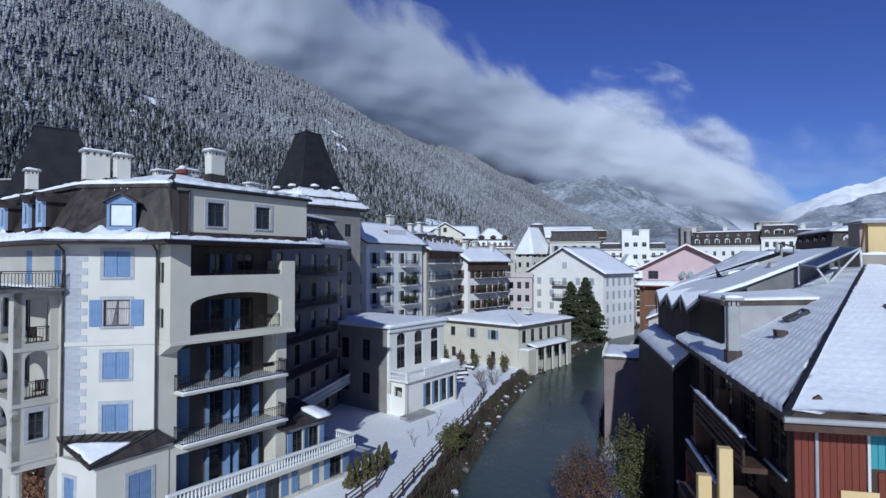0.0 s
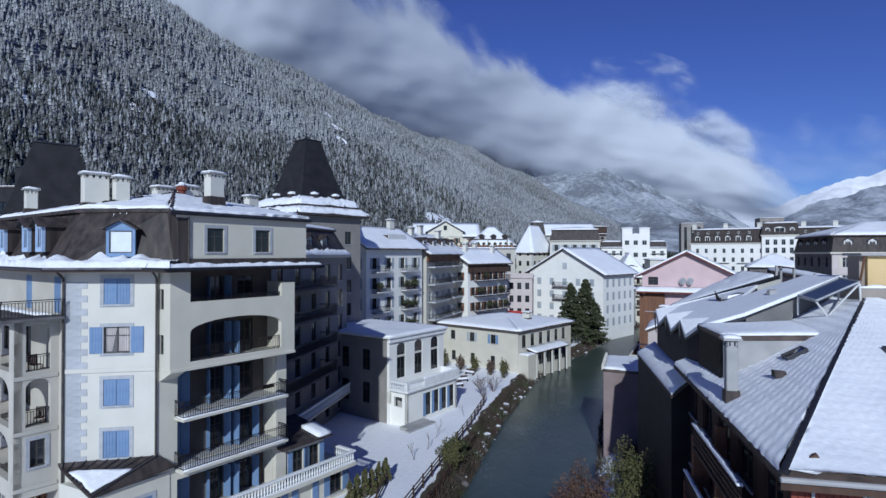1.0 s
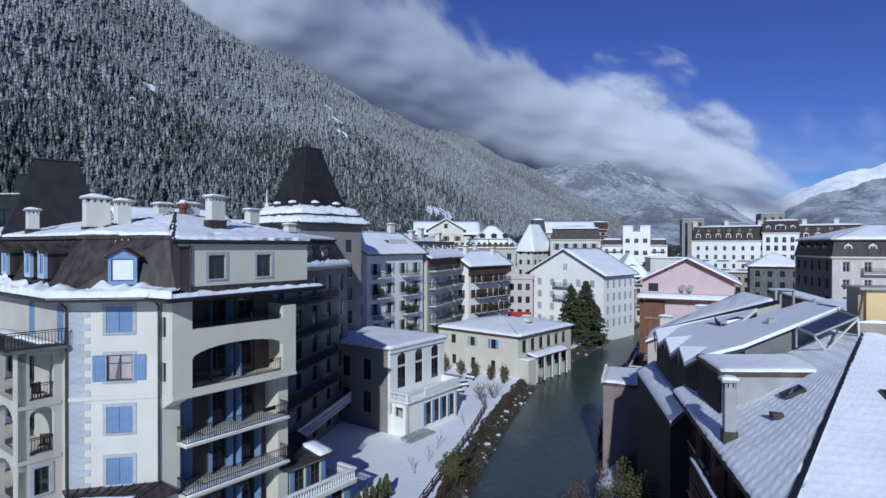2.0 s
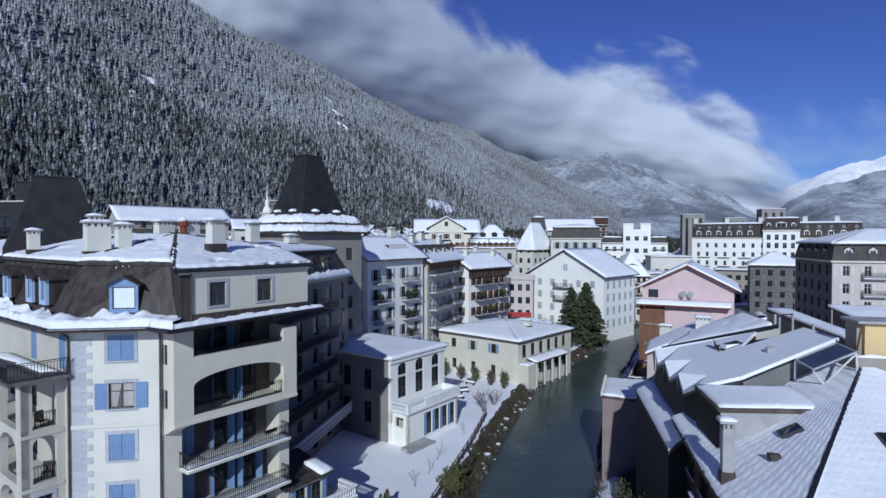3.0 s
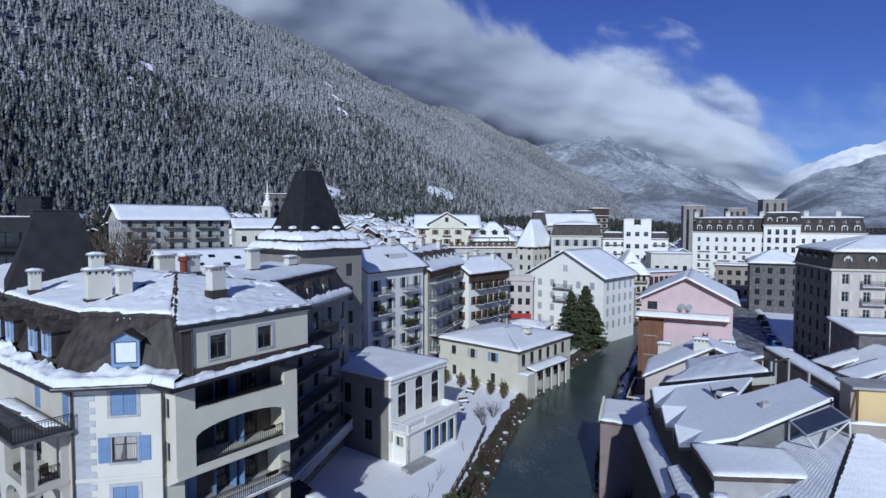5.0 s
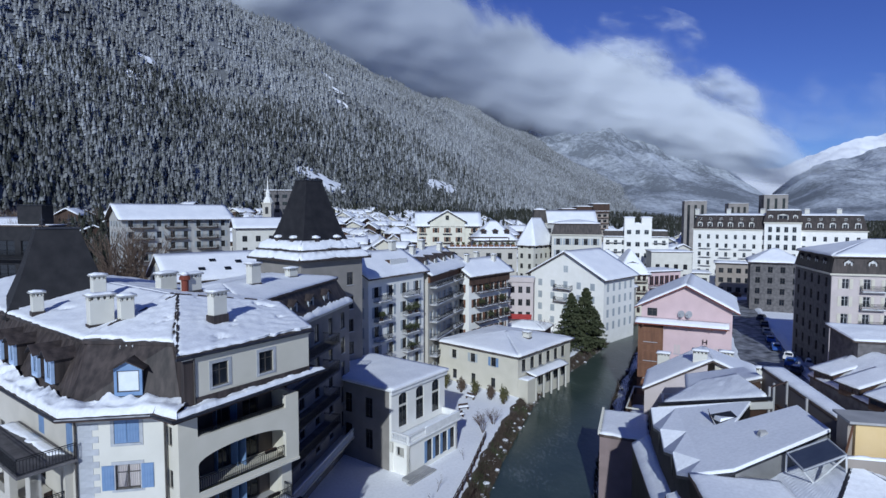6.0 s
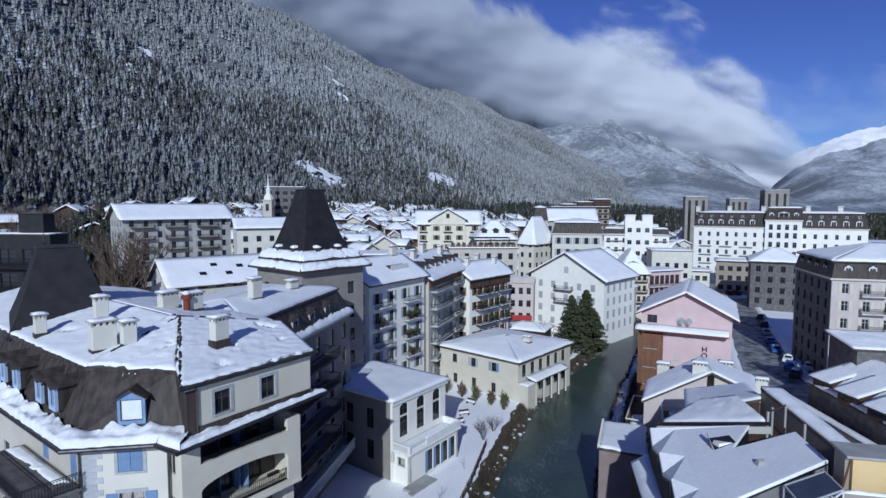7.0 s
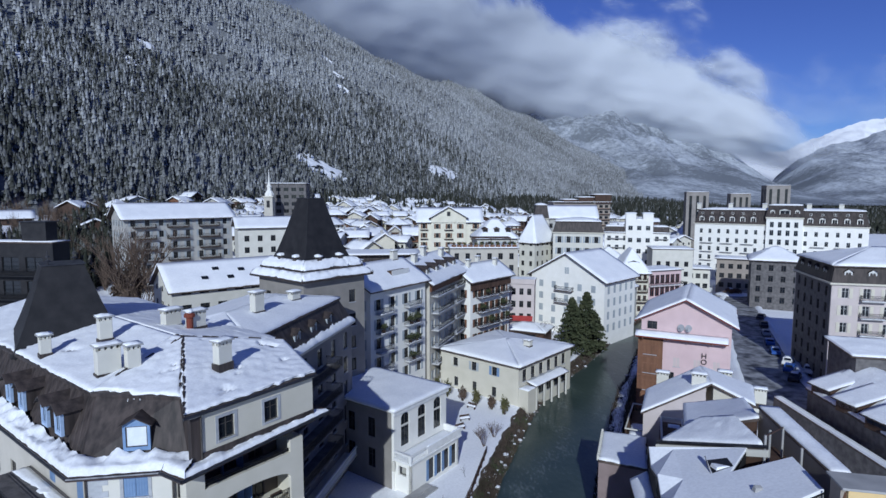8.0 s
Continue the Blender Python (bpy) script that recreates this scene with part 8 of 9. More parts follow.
yellow_hotel()
sn = building("snowy_house", 9.4, 170, 4, 0.99, 0.1, 12.4, 11, 18.3, "white house with dormers in a steep snowy roof", "house", M_WHITE, "hip", 5.2, 0.7, {"front": grid(12.4, 5, 5, 1.1, 1.6, 2.0, 3.3, 1.0)}, dict(frame_mat=M_DKFRAME, simple=True, shutters="open", shutter_mat=M_GREYSH), fine=1.4)
for u in (2.6, 6.2, 9.8):
    dormer(sn, pose(u, 0.9, 19.2), 1.2, 1.4, M_DARKWOOD, depth=2.0)
building("corner_house", 24.0, 184, 0, 0.73, -0.685, 6.2, 11.8, 21.0, "narrow white house with dark timber balconies and a steep roof", "house", M_WHITE, "hip", 7.2, 0.7, {"front": grid(6.2, 6, 2, 1.1, 1.6, 2.0, 3.3, 1.0), "right": grid(11.8, 6, 4, 1.1, 1.6, 2.0, 3.3, 1.2)}, ST, fine=1.0)
building("glazed_restaurant", -28, 150, 4, 0.99, 0.12, 20, 12, 14.5, "dark glazed house with a broad flat snowy roof", "house", M_SLATE, "flat", 0, 1.4, {"front": grid(20, 4, 7, 2.0, 1.8, 1.2, 3.3, 1.0)}, ST, fine=1.5)
shops = building("shop_house", 50.5, 161.5, 0, 0.99, -0.12, 8.2, 13, 13.4, "timber-framed shop house with a steep snowy roof", "house", M_CREAM, "hip", 5.6, 0.8, {"front": grid(8.2, 4, 5, 0.9, 1.6, 1.2, 3.1, 0.6)}, dict(frame_mat=M_BROWNSH, simple=True), fine=1.0)
dormer(shops, pose(4.1, 1.3, 14.3), 2.6, 1.1, M_DKFRAME, depth=2.2)
for z in (3.9, 7.0, 10.1):
    balcony(shops, pose(0, 0, 0), 0.3, 7.9, z, 0.9, M_DARKWOOD, snow=False)
ver = building("veranda_house", 58.6, 160.6, 0, 0.93, 0.36, 12.0, 8, 12.9, "lilac house with a glazed red-framed veranda under snow", "house", M_PINK, "flat", 0, 0.5, {"front": grid(12, 2, 6, 1.5, 2.6, 5.6, 3.6, 0.6), "left": grid(8, 2, 3, 1.5, 2.6, 5.6, 3.6, 0.8)}, dict(frame_mat=M_RUST, simple=True), fine=1.0)
balcony(ver, pose(0, 0, 0), 0.0, 12.0, 8.7, 1.1, M_ROSE)
building("roofs_behind_shop", 47.5, 178, 0, 0.99, -0.1, 10, 10, 14.6, "white house with a dormered snowy roof", "house", M_WHITE, "hip", 3.4, 0.8, {"front": grid(10, 4, 4, 1.1, 1.6, 1.5, 3.2, 1.0)}, ST, fine=1.2)
terr = building("terrace_block", 1.0, 150, 0, 0.995, 0.05, 18.5, 9, 20.4, "pale block with a planted roof terrace under snow", "building", M_BEIGE, "flat", 0, 0.3, {"front": grid(18.5, 6, 6, 1.2, 1.7, 1.5, 3.2, 1.2)}, ST, fine=1.0)
for k in range(12):
    put("planter", shared(("planter_box",), lambda: box(bmesh.new(), -0.6, 0.6, -0.25, 0.25, 0, 0.55, bevel=0.03), M_WOOD), terr, pose(1.0 + 1.5 * k, 0.2, 20.9))
    put("shrub", leaves_mesh(130, 0.6, 0.3, 0.5, 0.16, 40 + k, M_OLIVE if k % 3 else M_TWIG, 0.2), terr, pose(1.0 + 1.5 * k, 0.2, 21.8))
part("pergola_roof", box(bmesh.new(), 6.0, 17.0, 3.0, 8.0, 23.0, 23.2), M_DARKWOOD, terr)
for u in (6.2, 11.5, 16.8):
    part("pergola_post", box(bmesh.new(), u - 0.1, u + 0.1, 3.0, 3.2, 20.6, 23.0), M_DARKWOOD, terr)
rose = building("terrace_house", 15.4, 136, 0, 0.98, -0.2, 6.2, 8, 13.4, "rose house with a snowy roof terrace", "house", M_ROSE, "flat", 0, 0.2, {"front": grid(6.2, 4, 3, 1.0, 1.6, 1.2, 3.1, 0.7)}, ST, fine=0.8)
part("parapet", box(bmesh.new(), -0.2, 6.4, -0.3, -0.1, 13.2, 14.4, bevel=0.03), M_ROSE, rose)
part("awning", slab([Vector(p) for p in ((0.3, -1.6, 4.4), (5.9, -1.6, 4.4), (5.9, -0.01, 5.3), (0.3, -0.01, 5.3))], 0.06), M_RED, rose, "red canvas awning")
building("white_block", 68.8, 186, 0, 0.985, -0.17, 12.8, 10, 17.0, "white block with a flat snowy roof and timber top", "building", M_WHITE, "flat", 0, 0.3, {"front": grid(12.8, 4, 4, 1.3, 1.7, 1.5, 3.3, 1.4)}, ST, fine=1.5)
# wall colour darkened for the shadow that lies on this house
building("street_house", 94.5, 172.5, 0, 0.9, -0.43, 14, 13, 15.5, "street-corner house, cast shade in its dark walls, snowy hip roof", "house", M_STONE, "hip", 3.4, 0.9, {"front": grid(14, 4, 4, 1.3, 1.8, 2, 3.3, 1.4), "left": grid(13, 4, 3, 1.3, 1.8, 2, 3.3, 1.4)}, ST)
building("shop_row", 84, 207, 0, 0.95, -0.3, 13, 10, 8.0, "low pale shop row with a snowy flat roof", "shop", M_WHITE, "flat", 0, 0.8, {"front": grid(13, 2, 5, 1.6, 1.8, 1.0, 3.6, 0.8)}, ST, fine=2)
building("shop_row", 101, 208, 0, 0.9, -0.43, 18, 10, 11.5, "low timber shop row with a snowy flat roof", "shop", M_RECESS, "flat", 0, 0.8, {"front": grid(18, 3, 6, 1.6, 1.8, 1.0, 3.5, 1.0)}, ST, fine=2)


def planted_island():
    """A round snowy island of shrubs in the little square."""
    t = thing("planted_island", pose(100, 193, 0.3), "round snowy traffic island planted with brown shrubs", "planter")
    ring = [[(r * math.cos(a), 0.7 * r * math.sin(a), z) for a in (2 * math.pi * i / 28 for i in range(28))] for r, z in ((6.2, -0.3), (6.2, 0.25), (5.9, 0.32))]
    part("kerb", loft(bmesh.new(), ring), M_CONCRETE, t)
    part("snow_cover", loft(bmesh.new(), [[(r * math.cos(a), 0.7 * r * math.sin(a), z) for a in (2 * math.pi * i / 28 for i in range(28))] for r, z in ((5.9, 0.33), (5.2, 0.6), (2.0, 0.9))]), M_SNOW, t)
    put("shrub", leaves_mesh(1500, 3.8, 2.4, 1.1, 0.3, 5, M_AUTUMN, 0.2), t, pose(0, 0, 1.5))


# left background
hall = building("long_apartment_house", -88.5, 152.5, 12, 0.72, 0.694, 30, 13, 16.6, "long grey apartment house with balcony rows and snowy roof", "house", M_GREYW, "gable_x", 3.6, 1.2,
                {"front": grid(30, 5, 8, 1.2, 1.8, 1.2, 3.2, 1.6), "left": grid(13, 5, 4, 1.0, 1.6, 1.2, 3.2, 1.6)}, dict(simple=True, frame_mat=M_DKFRAME, shutters="open", shutter_mat=M_GREYSH), fine=1.2)
for z in (4, 7.2, 10.4, 13.6):
    for u in (2, 11, 20):
        balcony(hall, pose(0, 0, 0), u, u + 6, z, 1.2, M_DARKWOOD, snow=False)
rear_house = building("rear_house", -46.5, 93, 4, 0.76, 0.65, 20, 12, 14.6, "rear white house with a broad snowy roof and skylights", "house", M_WHITE, "gable_x", 3.8, 0.7, {"front": grid(20, 5, 6, 1.6, 1.3, 1.2, 3.1, 1.6), "left": grid(12, 5, 3, 1.2, 1.4, 1.2, 3.1, 1.6)}, ST)
rear = rear_house
for u, v in ((6.0, 1.6), (10.5, 1.4), (13.0, 3.0), (16.5, 1.8), (8.5, 3.6)):
    put("skylight", shared(("rear_skylight",), lambda: box(bmesh.new(), -0.55, 0.55, -0.4, 0.4, -0.3, 0.14), M_GLASS), rear, pose(u, v, 14.6 + 3.8 * v / 6 + 0.38, 32, 0, 0))
for u in (1.0, 3.6):
    dormer(rear, pose(0.4, 12 - u - 2.4, 14.9, 0, 0, -90), 1.6, 1.6, M_WHITE, depth=3.0)
building("balcony_block", -82.4, 255, 19, 0.99, 0.1, 18, 12, 21, "dark modern apartment block with pale balcony bands", "building", M_STONE, "flat", 0, 0.4, {"front": grid(18, 6, 5, 2.2, 1.6, 1.2, 3.3, 1.0)}, ST, fine=2)
building("white_house", -57, 152, 8, 0.9, 0.43, 22, 12, 18.0, "white flat-gabled house with a long snowy roof", "house", M_WHITE, "gable_x", 2.4, 0.8, {"front": grid(22, 5, 6, 1.3, 1.6, 1.2, 3.2, 1.6)}, ST)
for x, y, w, d, h, a in WOOD_CHALETS:
    building("wood_chalet", x, y, ground_z(x, y) - 0.5, math.cos(radians(a)), math.sin(radians(a)), w, d, h, "dark timber chalet with a snowy roof among the trees", "house", M_DARKWOOD, "gable_y" if w < 14 else "gable_x", 2.8, 1.2,
             {"front": grid(w, max(1, int(h / 3)), int(w / 3), 1.2, 1.4, 1.0, 2.9, 1.2)}, ST, snow=0.4, fine=2.0, group="chalets in the wood")
glass_block = building("dark_glass_block", -84, 78.5, 0, 0.995, -0.1, 30.4, 3.0, 28.0, "black glass and steel block with a snowy flat roof", "building", M_SPIRE, "flat", 0, 0.15, {"front": grid(30, 8, 8, 2.6, 2.0, 1, 3.3, 1.2)}, dict(frame_mat=M_IRON, simple=True), snow=0.12)
part("plant_room", box(bmesh.new(), 25.3, 29.0, 0.6, 2.6, 28.2, 30.9), M_SPIRE, glass_block)
part("plant_room_roof", box(bmesh.new(), 25.1, 29.2, 0.4, 2.8, 30.9, 31.02), M_GUTTER, glass_block)
for k in range(8):
    balcony(glass_block, pose(0, 0, 0), 0.5, 29.5, 0.6 + 3.3 * k, 1.2, M_IRON, snow=False)


def church():
    t = thing("church", pose(-78, 246, 21), "church with a slender white belfry and spire", "church")
    part("belfry", box(bmesh.new(), -1.9, 1.9, -1.9, 1.9, -14, 13, bevel=0.05), M_BEIGE, t)
    part("cornice", box(bmesh.new(), -2.25, 2.25, -2.25, 2.25, 13, 13.4), M_CREAM, t)
    bm = loft(bmesh.new(), [[(r * math.cos(a), r * math.sin(a), z) for a in (math.pi / 4 * i for i in range(8))] for r, z in ((2.0, 13.4), (2.1, 14.2), (1.3, 15.6), (0.9, 16), (0.9, 17.4), (1.1, 17.6), (0.4, 19), (0.06, 25))])
    part("spire", bm, M_BRIGHT, t)
    # no hole here: a dark panel stands for the opening's shade
    part("belfry_opening", box(bmesh.new(), -0.7, 0.7, -1.98, -1.88, 8.5, 11.5), M_IRON, t)


church()

# filler chalets and blocks of the town
def recessed_sides(sides, H, rise, panes_mat, wall_mat, depth=0.16, z0=-3.0):
    """House walls as one welded shell with window panes set back in it. sides: (pose, length, openings, gabled)."""
    bm = bmesh.new()
    for m, L, ops, gabled in sides:
        us = sorted({0.0, L, *(round(min(v, L), 3) for o in ops for v in (o[0], o[0] + o[2]))})
        zs = sorted({z0, H, *(round(min(v, H), 3) for o in ops for v in (o[1], o[1] + o[3]))})
        for ua, ub in zip(us, us[1:]):
            for za, zb in zip(zs, zs[1:]):
                q = [(ua, za), (ub, za), (ub, zb), (ua, zb)]
                if any(o[0] < (ua + ub) / 2 < o[0] + o[2] and o[1] < (za + zb) / 2 < o[1] + o[3] for o in ops):
                    f = [bm.verts.new(m @ Vector((x, 0, z))) for x, z in q]
                    k = [bm.verts.new(m @ Vector((x, depth, z))) for x, z in q]
                    bm.faces.new(k).material_index = 1
                    for i in range(4):
                        bm.faces.new((f[i], f[(i + 1) % 4], k[(i + 1) % 4], k[i]))
                else:
                    bm.faces.new([bm.verts.new(m @ Vector((x, 0, z))) for x, z in q])
        if gabled:
            bm.faces.new([bm.verts.new(m @ Vector(p)) for p in ((0, 0, H), (L, 0, H), (L / 2, 0, H + rise))])
    bmesh.ops.remove_doubles(bm, verts=bm.verts, dist=0.002)
    me = mesh_of(bm, wall_mat)
    me.materials.append(panes_mat)
    return me


def town_house(x, y, z, a, W, D, H, roof, rise, wall, upper, label, rng):
    """A chalet of the far town: shell with windows, one welded roof with its snow, balconies, chimney."""
    t = thing("town_house", pose(x, y, z, 0, 0, a), label, "house", "houses of the town")
    f, cf, cs = max(1, int((H - 0.3) / 2.9)), max(2, int(W / 2.9)), max(2, int(D / 3.3))
    front, side = grid(W, f, cf, 1.1, 1.45, 1.0, 2.9, 0.9), grid(D, f, cs, 1.1, 1.45, 1.0, 2.9, 1.2)
    gy = roof == "gable_y"
    put("wall", recessed_sides(((pose(0, 0, 0), W, front, gy), (pose(W, 0, 0, 0, 0, 90), D, side, roof == "gable_x"), (pose(W, D, 0, 0, 0, 180), W, [], gy), (pose(0, D, 0, 0, 0, -90), D, side, roof == "gable_x")), H, rise, M_GLASS, wall), t)
    if upper:
        put("timber_floor", mesh_of(box(bmesh.new(), -0.12, W + 0.12, -0.12, -0.02, H - 2.5, H), upper), t)
    planes = roof_planes(roof, W, D, H, rise, 1.2)
    bm = bmesh.new()
    for q in planes:
        slab([Vector(p) + Vector((0, 0, 0.02)) for p in q], 0.22, bm)
    bmesh.ops.remove_doubles(bm, verts=bm.verts, dist=0.01)
    part("roof", bm, M_TILE, t)
    bm = bmesh.new()
    for i, q in enumerate(planes):
        snow_sheet([Vector(p) + Vector((0, 0, 0.04)) for p in q], 0.5, 2.2, 0.25, x + i * 7.3, bm)
    bmesh.ops.remove_doubles(bm, verts=bm.verts, dist=0.02)
    part("snow_cover", bm, M_SNOW, t)
    for k in range(1, f):
        if rng.random() < 0.8:
            u = W * rng.choice((0.06, 0.06, 0.4))
            put("balcony", mesh_of(box(bmesh.new(), u, W * 0.94, -1.1, -0.13, 2.9 * k + 0.35, 2.9 * k + 1.25), rng.choice((M_DARKWOOD, M_DARKWOOD, M_BROWNSH, M_STONE))), t)
    for u in ((0.3, 0.7) if W > 10.5 else (0.4,)):
        put("chimney", shared(("town_chimney",), lambda: box(bmesh.new(), -0.5, 0.5, -0.4, 0.4, -1.5, 1.9), M_GREYW), t, pose(W * u, D * 0.42, H + rise * 0.75))


def town():
    rng = random.Random(11)
    walls = [M_WHITE, M_CREAM, M_WHITE, M_YELLOW, M_DARKWOOD, M_GREYW, M_WHITE, M_BEIGE, M_DARKWOOD, M_BROWNSH]
    taken = []
    n = tries = 0
    while n < 330 and tries < 60000:
        tries += 1
        y = 150 + 400 * rng.random()
        x = rng.uniform(-0.75, 0.62) * y
        lat = x * SIDE.x + y * SIDE.y
        if lat > 338 or abs(x - bank_x(y)) < 24 or (x > 38 and y < 235) or (x > 88 and y < 310):
            continue
        if x < -0.5 * y and rng.random() < 0.93 or x < -120 and rng.random() < 0.6 or lat < 120 and y > 330 and rng.random() < 0.5:
            continue
        if any((x - a) ** 2 + (y - b) ** 2 < 12.2 ** 2 for a, b in taken):
            continue
        if -120 < x < -48 and y < 200 or -90 < x < -62 and y < 262 or (-38 < x < 62 and y < 222) or (50 < x < 112 and 318 < y < 360):
            continue
        taken.append((x, y))
        W, D, H = rng.uniform(7.5, 12.5), rng.uniform(8, 11), rng.uniform(5.6, 9.4 if lat > 150 else 13)
        a = rng.choice((-44, -36, -12, 8, 20)) + rng.uniform(-8, 8)
        wall = rng.choice(walls)
        wooden = wall in (M_DARKWOOD, M_BROWNSH)
        upper = M_DARKWOOD if not wooden and rng.random() < 0.45 else None
        town_house(x, y, ground_z(x, y) - 0.3, a, W, D, H, rng.choice(("gable_x", "gable_y", "gable_y", "hip")), rng.uniform(1.8, 3.2), wall, upper,
                   ("dark timber chalet" if wooden else "plastered house with timber top floor" if upper else "pale plastered town house") + " under a thick snowy roof", rng)
        n += 1


town()

# right bank: stone river wall, terrace of the back house, gablets along the mono-pitch eave
def river_wall():
    vs, fs = [], []
    ys = [34 + 0.8 * i for i in range(118)]
    for y in ys:
        b = bank_x(y) + river_w(y)
        n1, n2 = noise.noise(Vector((0, y * 0.3, 0))), noise.noise(Vector((5, y * 0.45, 0)))
        vs += [(b - 0.7, y, -2.4), (b + 1.0 + 0.5 * n1, y, -0.4 + 0.4 * n2), (b + 3.4 + 0.6 * n2, y, 1.3 + 0.5 * n1), (b + 4.2, y, -2.4)]
    for i in range(len(ys) - 1):
        for k in range(3):
            fs.append((4 * i + k, 4 * i + k + 1, 4 * i + 5 + k, 4 * i + 4 + k))
    me = bpy.data.meshes.new("river_wall")
    me.from_pydata(vs, [], fs)
    me.materials.append(M_BANK)
    tagged(new("river_bank", me), "steep dark earth bank along the river", "bank", kind="structure")


river_wall()


def river_terrace():
    t = thing("river_terrace", pose(20.9, 62.8, 0, 0, 0, -24.2), "dark timber terrace above the river with a white railing", "terrace")
    part("deck", box(bmesh.new(), 0.0, 3.4, 0.0, 8.8, 6.5, 6.75), M_DARKWOOD, t)
    part("lower_wall", box(bmesh.new(), 0.8, 3.3, 0.4, 8.4, -2.5, 6.5), M_DARKWOOD, t)
    for y in (0.15, 2.9, 5.8, 8.6):
        part("post", box(bmesh.new(), 0.05, 0.25, y - 0.1, y + 0.1, -2.5, 7.6), M_DARKWOOD, t)
    part("rail", box(bmesh.new(), 0.0, 0.16, 0.0, 8.8, 7.6, 7.75, bevel=0.02), M_WHITE, t)
    part("rail", box(bmesh.new(), 0.16, 2.4, 0.0, 0.16, 7.6, 7.75, bevel=0.02), M_WHITE, t)
    part("rail", box(bmesh.new(), 0.16, 2.4, 8.64, 8.8, 7.6, 7.75, bevel=0.02), M_WHITE, t)
    for k in range(20):
        put("slat", shared(("terrace_slat",), lambda: box(bmesh.new(), 0.05, 0.09, 0, 0.3, 6.75, 7.55), M_DARKWOOD), t, pose(0, 0.25 + 0.42 * k, 0))
    part("snow_cover", snow_sheet([(0.3, 0.2, 6.75), (2.0, 0.2, 6.75), (2.4, 4.4, 6.75), (0.4, 4.0, 6.75)], 0.2, 0.4, 0.3, 3), M_SNOW, t)
    t = thing("pergola", pose(24.6, 55.6, 9.0, 0, 0, -20), "white-framed roof terrace with tables under snow", "pergola")
    part("floor", box(bmesh.new(), -2.2, 2.4, -3.0, 3.4, -9, 0.9), M_DARKWOOD, t)
    for a in ((-2.2, 2.4, -3.0, -2.8), (-2.2, 2.4, 3.2, 3.4), (-2.2, -2.0, -2.8, 3.2), (-0.1, 0.1, -2.8, 3.2)):
        part("frame", box(bmesh.new(), *a, 1.3, 1.5), M_WHITE, t)
    for x, y in ((-0.9, 0.5), (1.0, -0.8), (1.1, 1.8)):
        tb = part("table", box(bmesh.new(), x - 0.6, x + 0.6, y - 0.4, y + 0.4, 1.55, 1.62), M_WOOD, t)
        part("snow_cover", snow_sheet([(x - 0.6, y - 0.4, 1.62), (x + 0.6, y - 0.4, 1.62), (x + 0.6, y + 0.4, 1.62), (x - 0.6, y + 0.4, 1.62)], 0.2, 0.25, 0.05, x), M_SNOW, t)


river_terrace()
chimney(27.4, 68.6, 10.4, 1.4, 0.8, 1.9, -25, pots=4)
building("kiosk", 14.5, 131, 0, 0.9, -0.43, 9, 7, 3.2, "low kiosk with a snowy roof", "kiosk", M_DARKWOOD, "hip", 1.0, 0.6, {"front": [(1.0, 0.8, 6.5, 1.6)]}, ST)


# ---- plants ----
def bush(x, y, rx, rz, mat, label, seed, n=1400, size=0.16, name="bush"):
    z = ground_z(x, y)
    t = thing(name, pose(x, y, z), label, "bush")
    bm = bmesh.new()
    rng = random.Random(seed)
    for k in range(7):
        a = rng.random() * 6.28
        tube(bm, (0, 0, -0.3), (0.6 * rx * math.cos(a), 0.6 * rx * math.sin(a), rz * rng.uniform(0.8, 1.5)), 0.05, 0.015, 5)
    part("stem", bm, M_BARK, t)
    put("foliage", leaves_mesh(n, rx, rx, rz, size, seed, mat, 0.3), t, pose(0, 0, rz * 1.0))
    return t


def conifer(x, y, h, r, label, seed, mat=None, n=5200):
    z = ground_z(x, y)
    t = thing("conifer", pose(x, y, z), label, "tree")
    part("trunk", tube(bmesh.new(), (0, 0, -0.4), (0, 0, h * 0.95), 0.28, 0.04, 8), M_BARK, t)
    put("crown", leaves_mesh(n, r, r, h * 0.48, min(0.24, 0.2 * r), seed, mat or M_LEAF, cone=True), t, pose(0, 0, h * 0.53))
    return t


def bare_tree(x, y, h, seed, label="slender leafless young tree standing in the snow", mat=None, spread=0.35, n=5, lean=0.0):
    rng = random.Random(seed)
    bm = bmesh.new()
    def grow(p, d, l, r, depth):
        q = p + d * l
        tube(bm, p, q, r, r * 0.65, 5 if depth > 1 else 4)
        if depth == 0:
            return
        for k in range(3 if depth > 1 else 4):
            e = (d + Vector((rng.uniform(-1, 1), rng.uniform(-1, 1), rng.uniform(-0.2, 0.6))) * spread * 1.6).normalized()
            grow(p.lerp(q, rng.uniform(0.5, 1)), e, l * rng.uniform(0.5, 0.75), r * 0.5, depth - 1)
    t = thing("bare_tree", pose(x, y, ground_z(x, y)), label, "tree")
    for k in range(n):
        a = rng.random() * 6.28
        grow(Vector((0.1 * math.cos(a), 0.1 * math.sin(a), -0.1)), Vector((spread * math.cos(a), spread * math.sin(a), 1)).normalized(), h * 0.42, 0.035 * h / 3, 3)
    part("branchwork", bm, mat or M_TWIG, t)
    return t


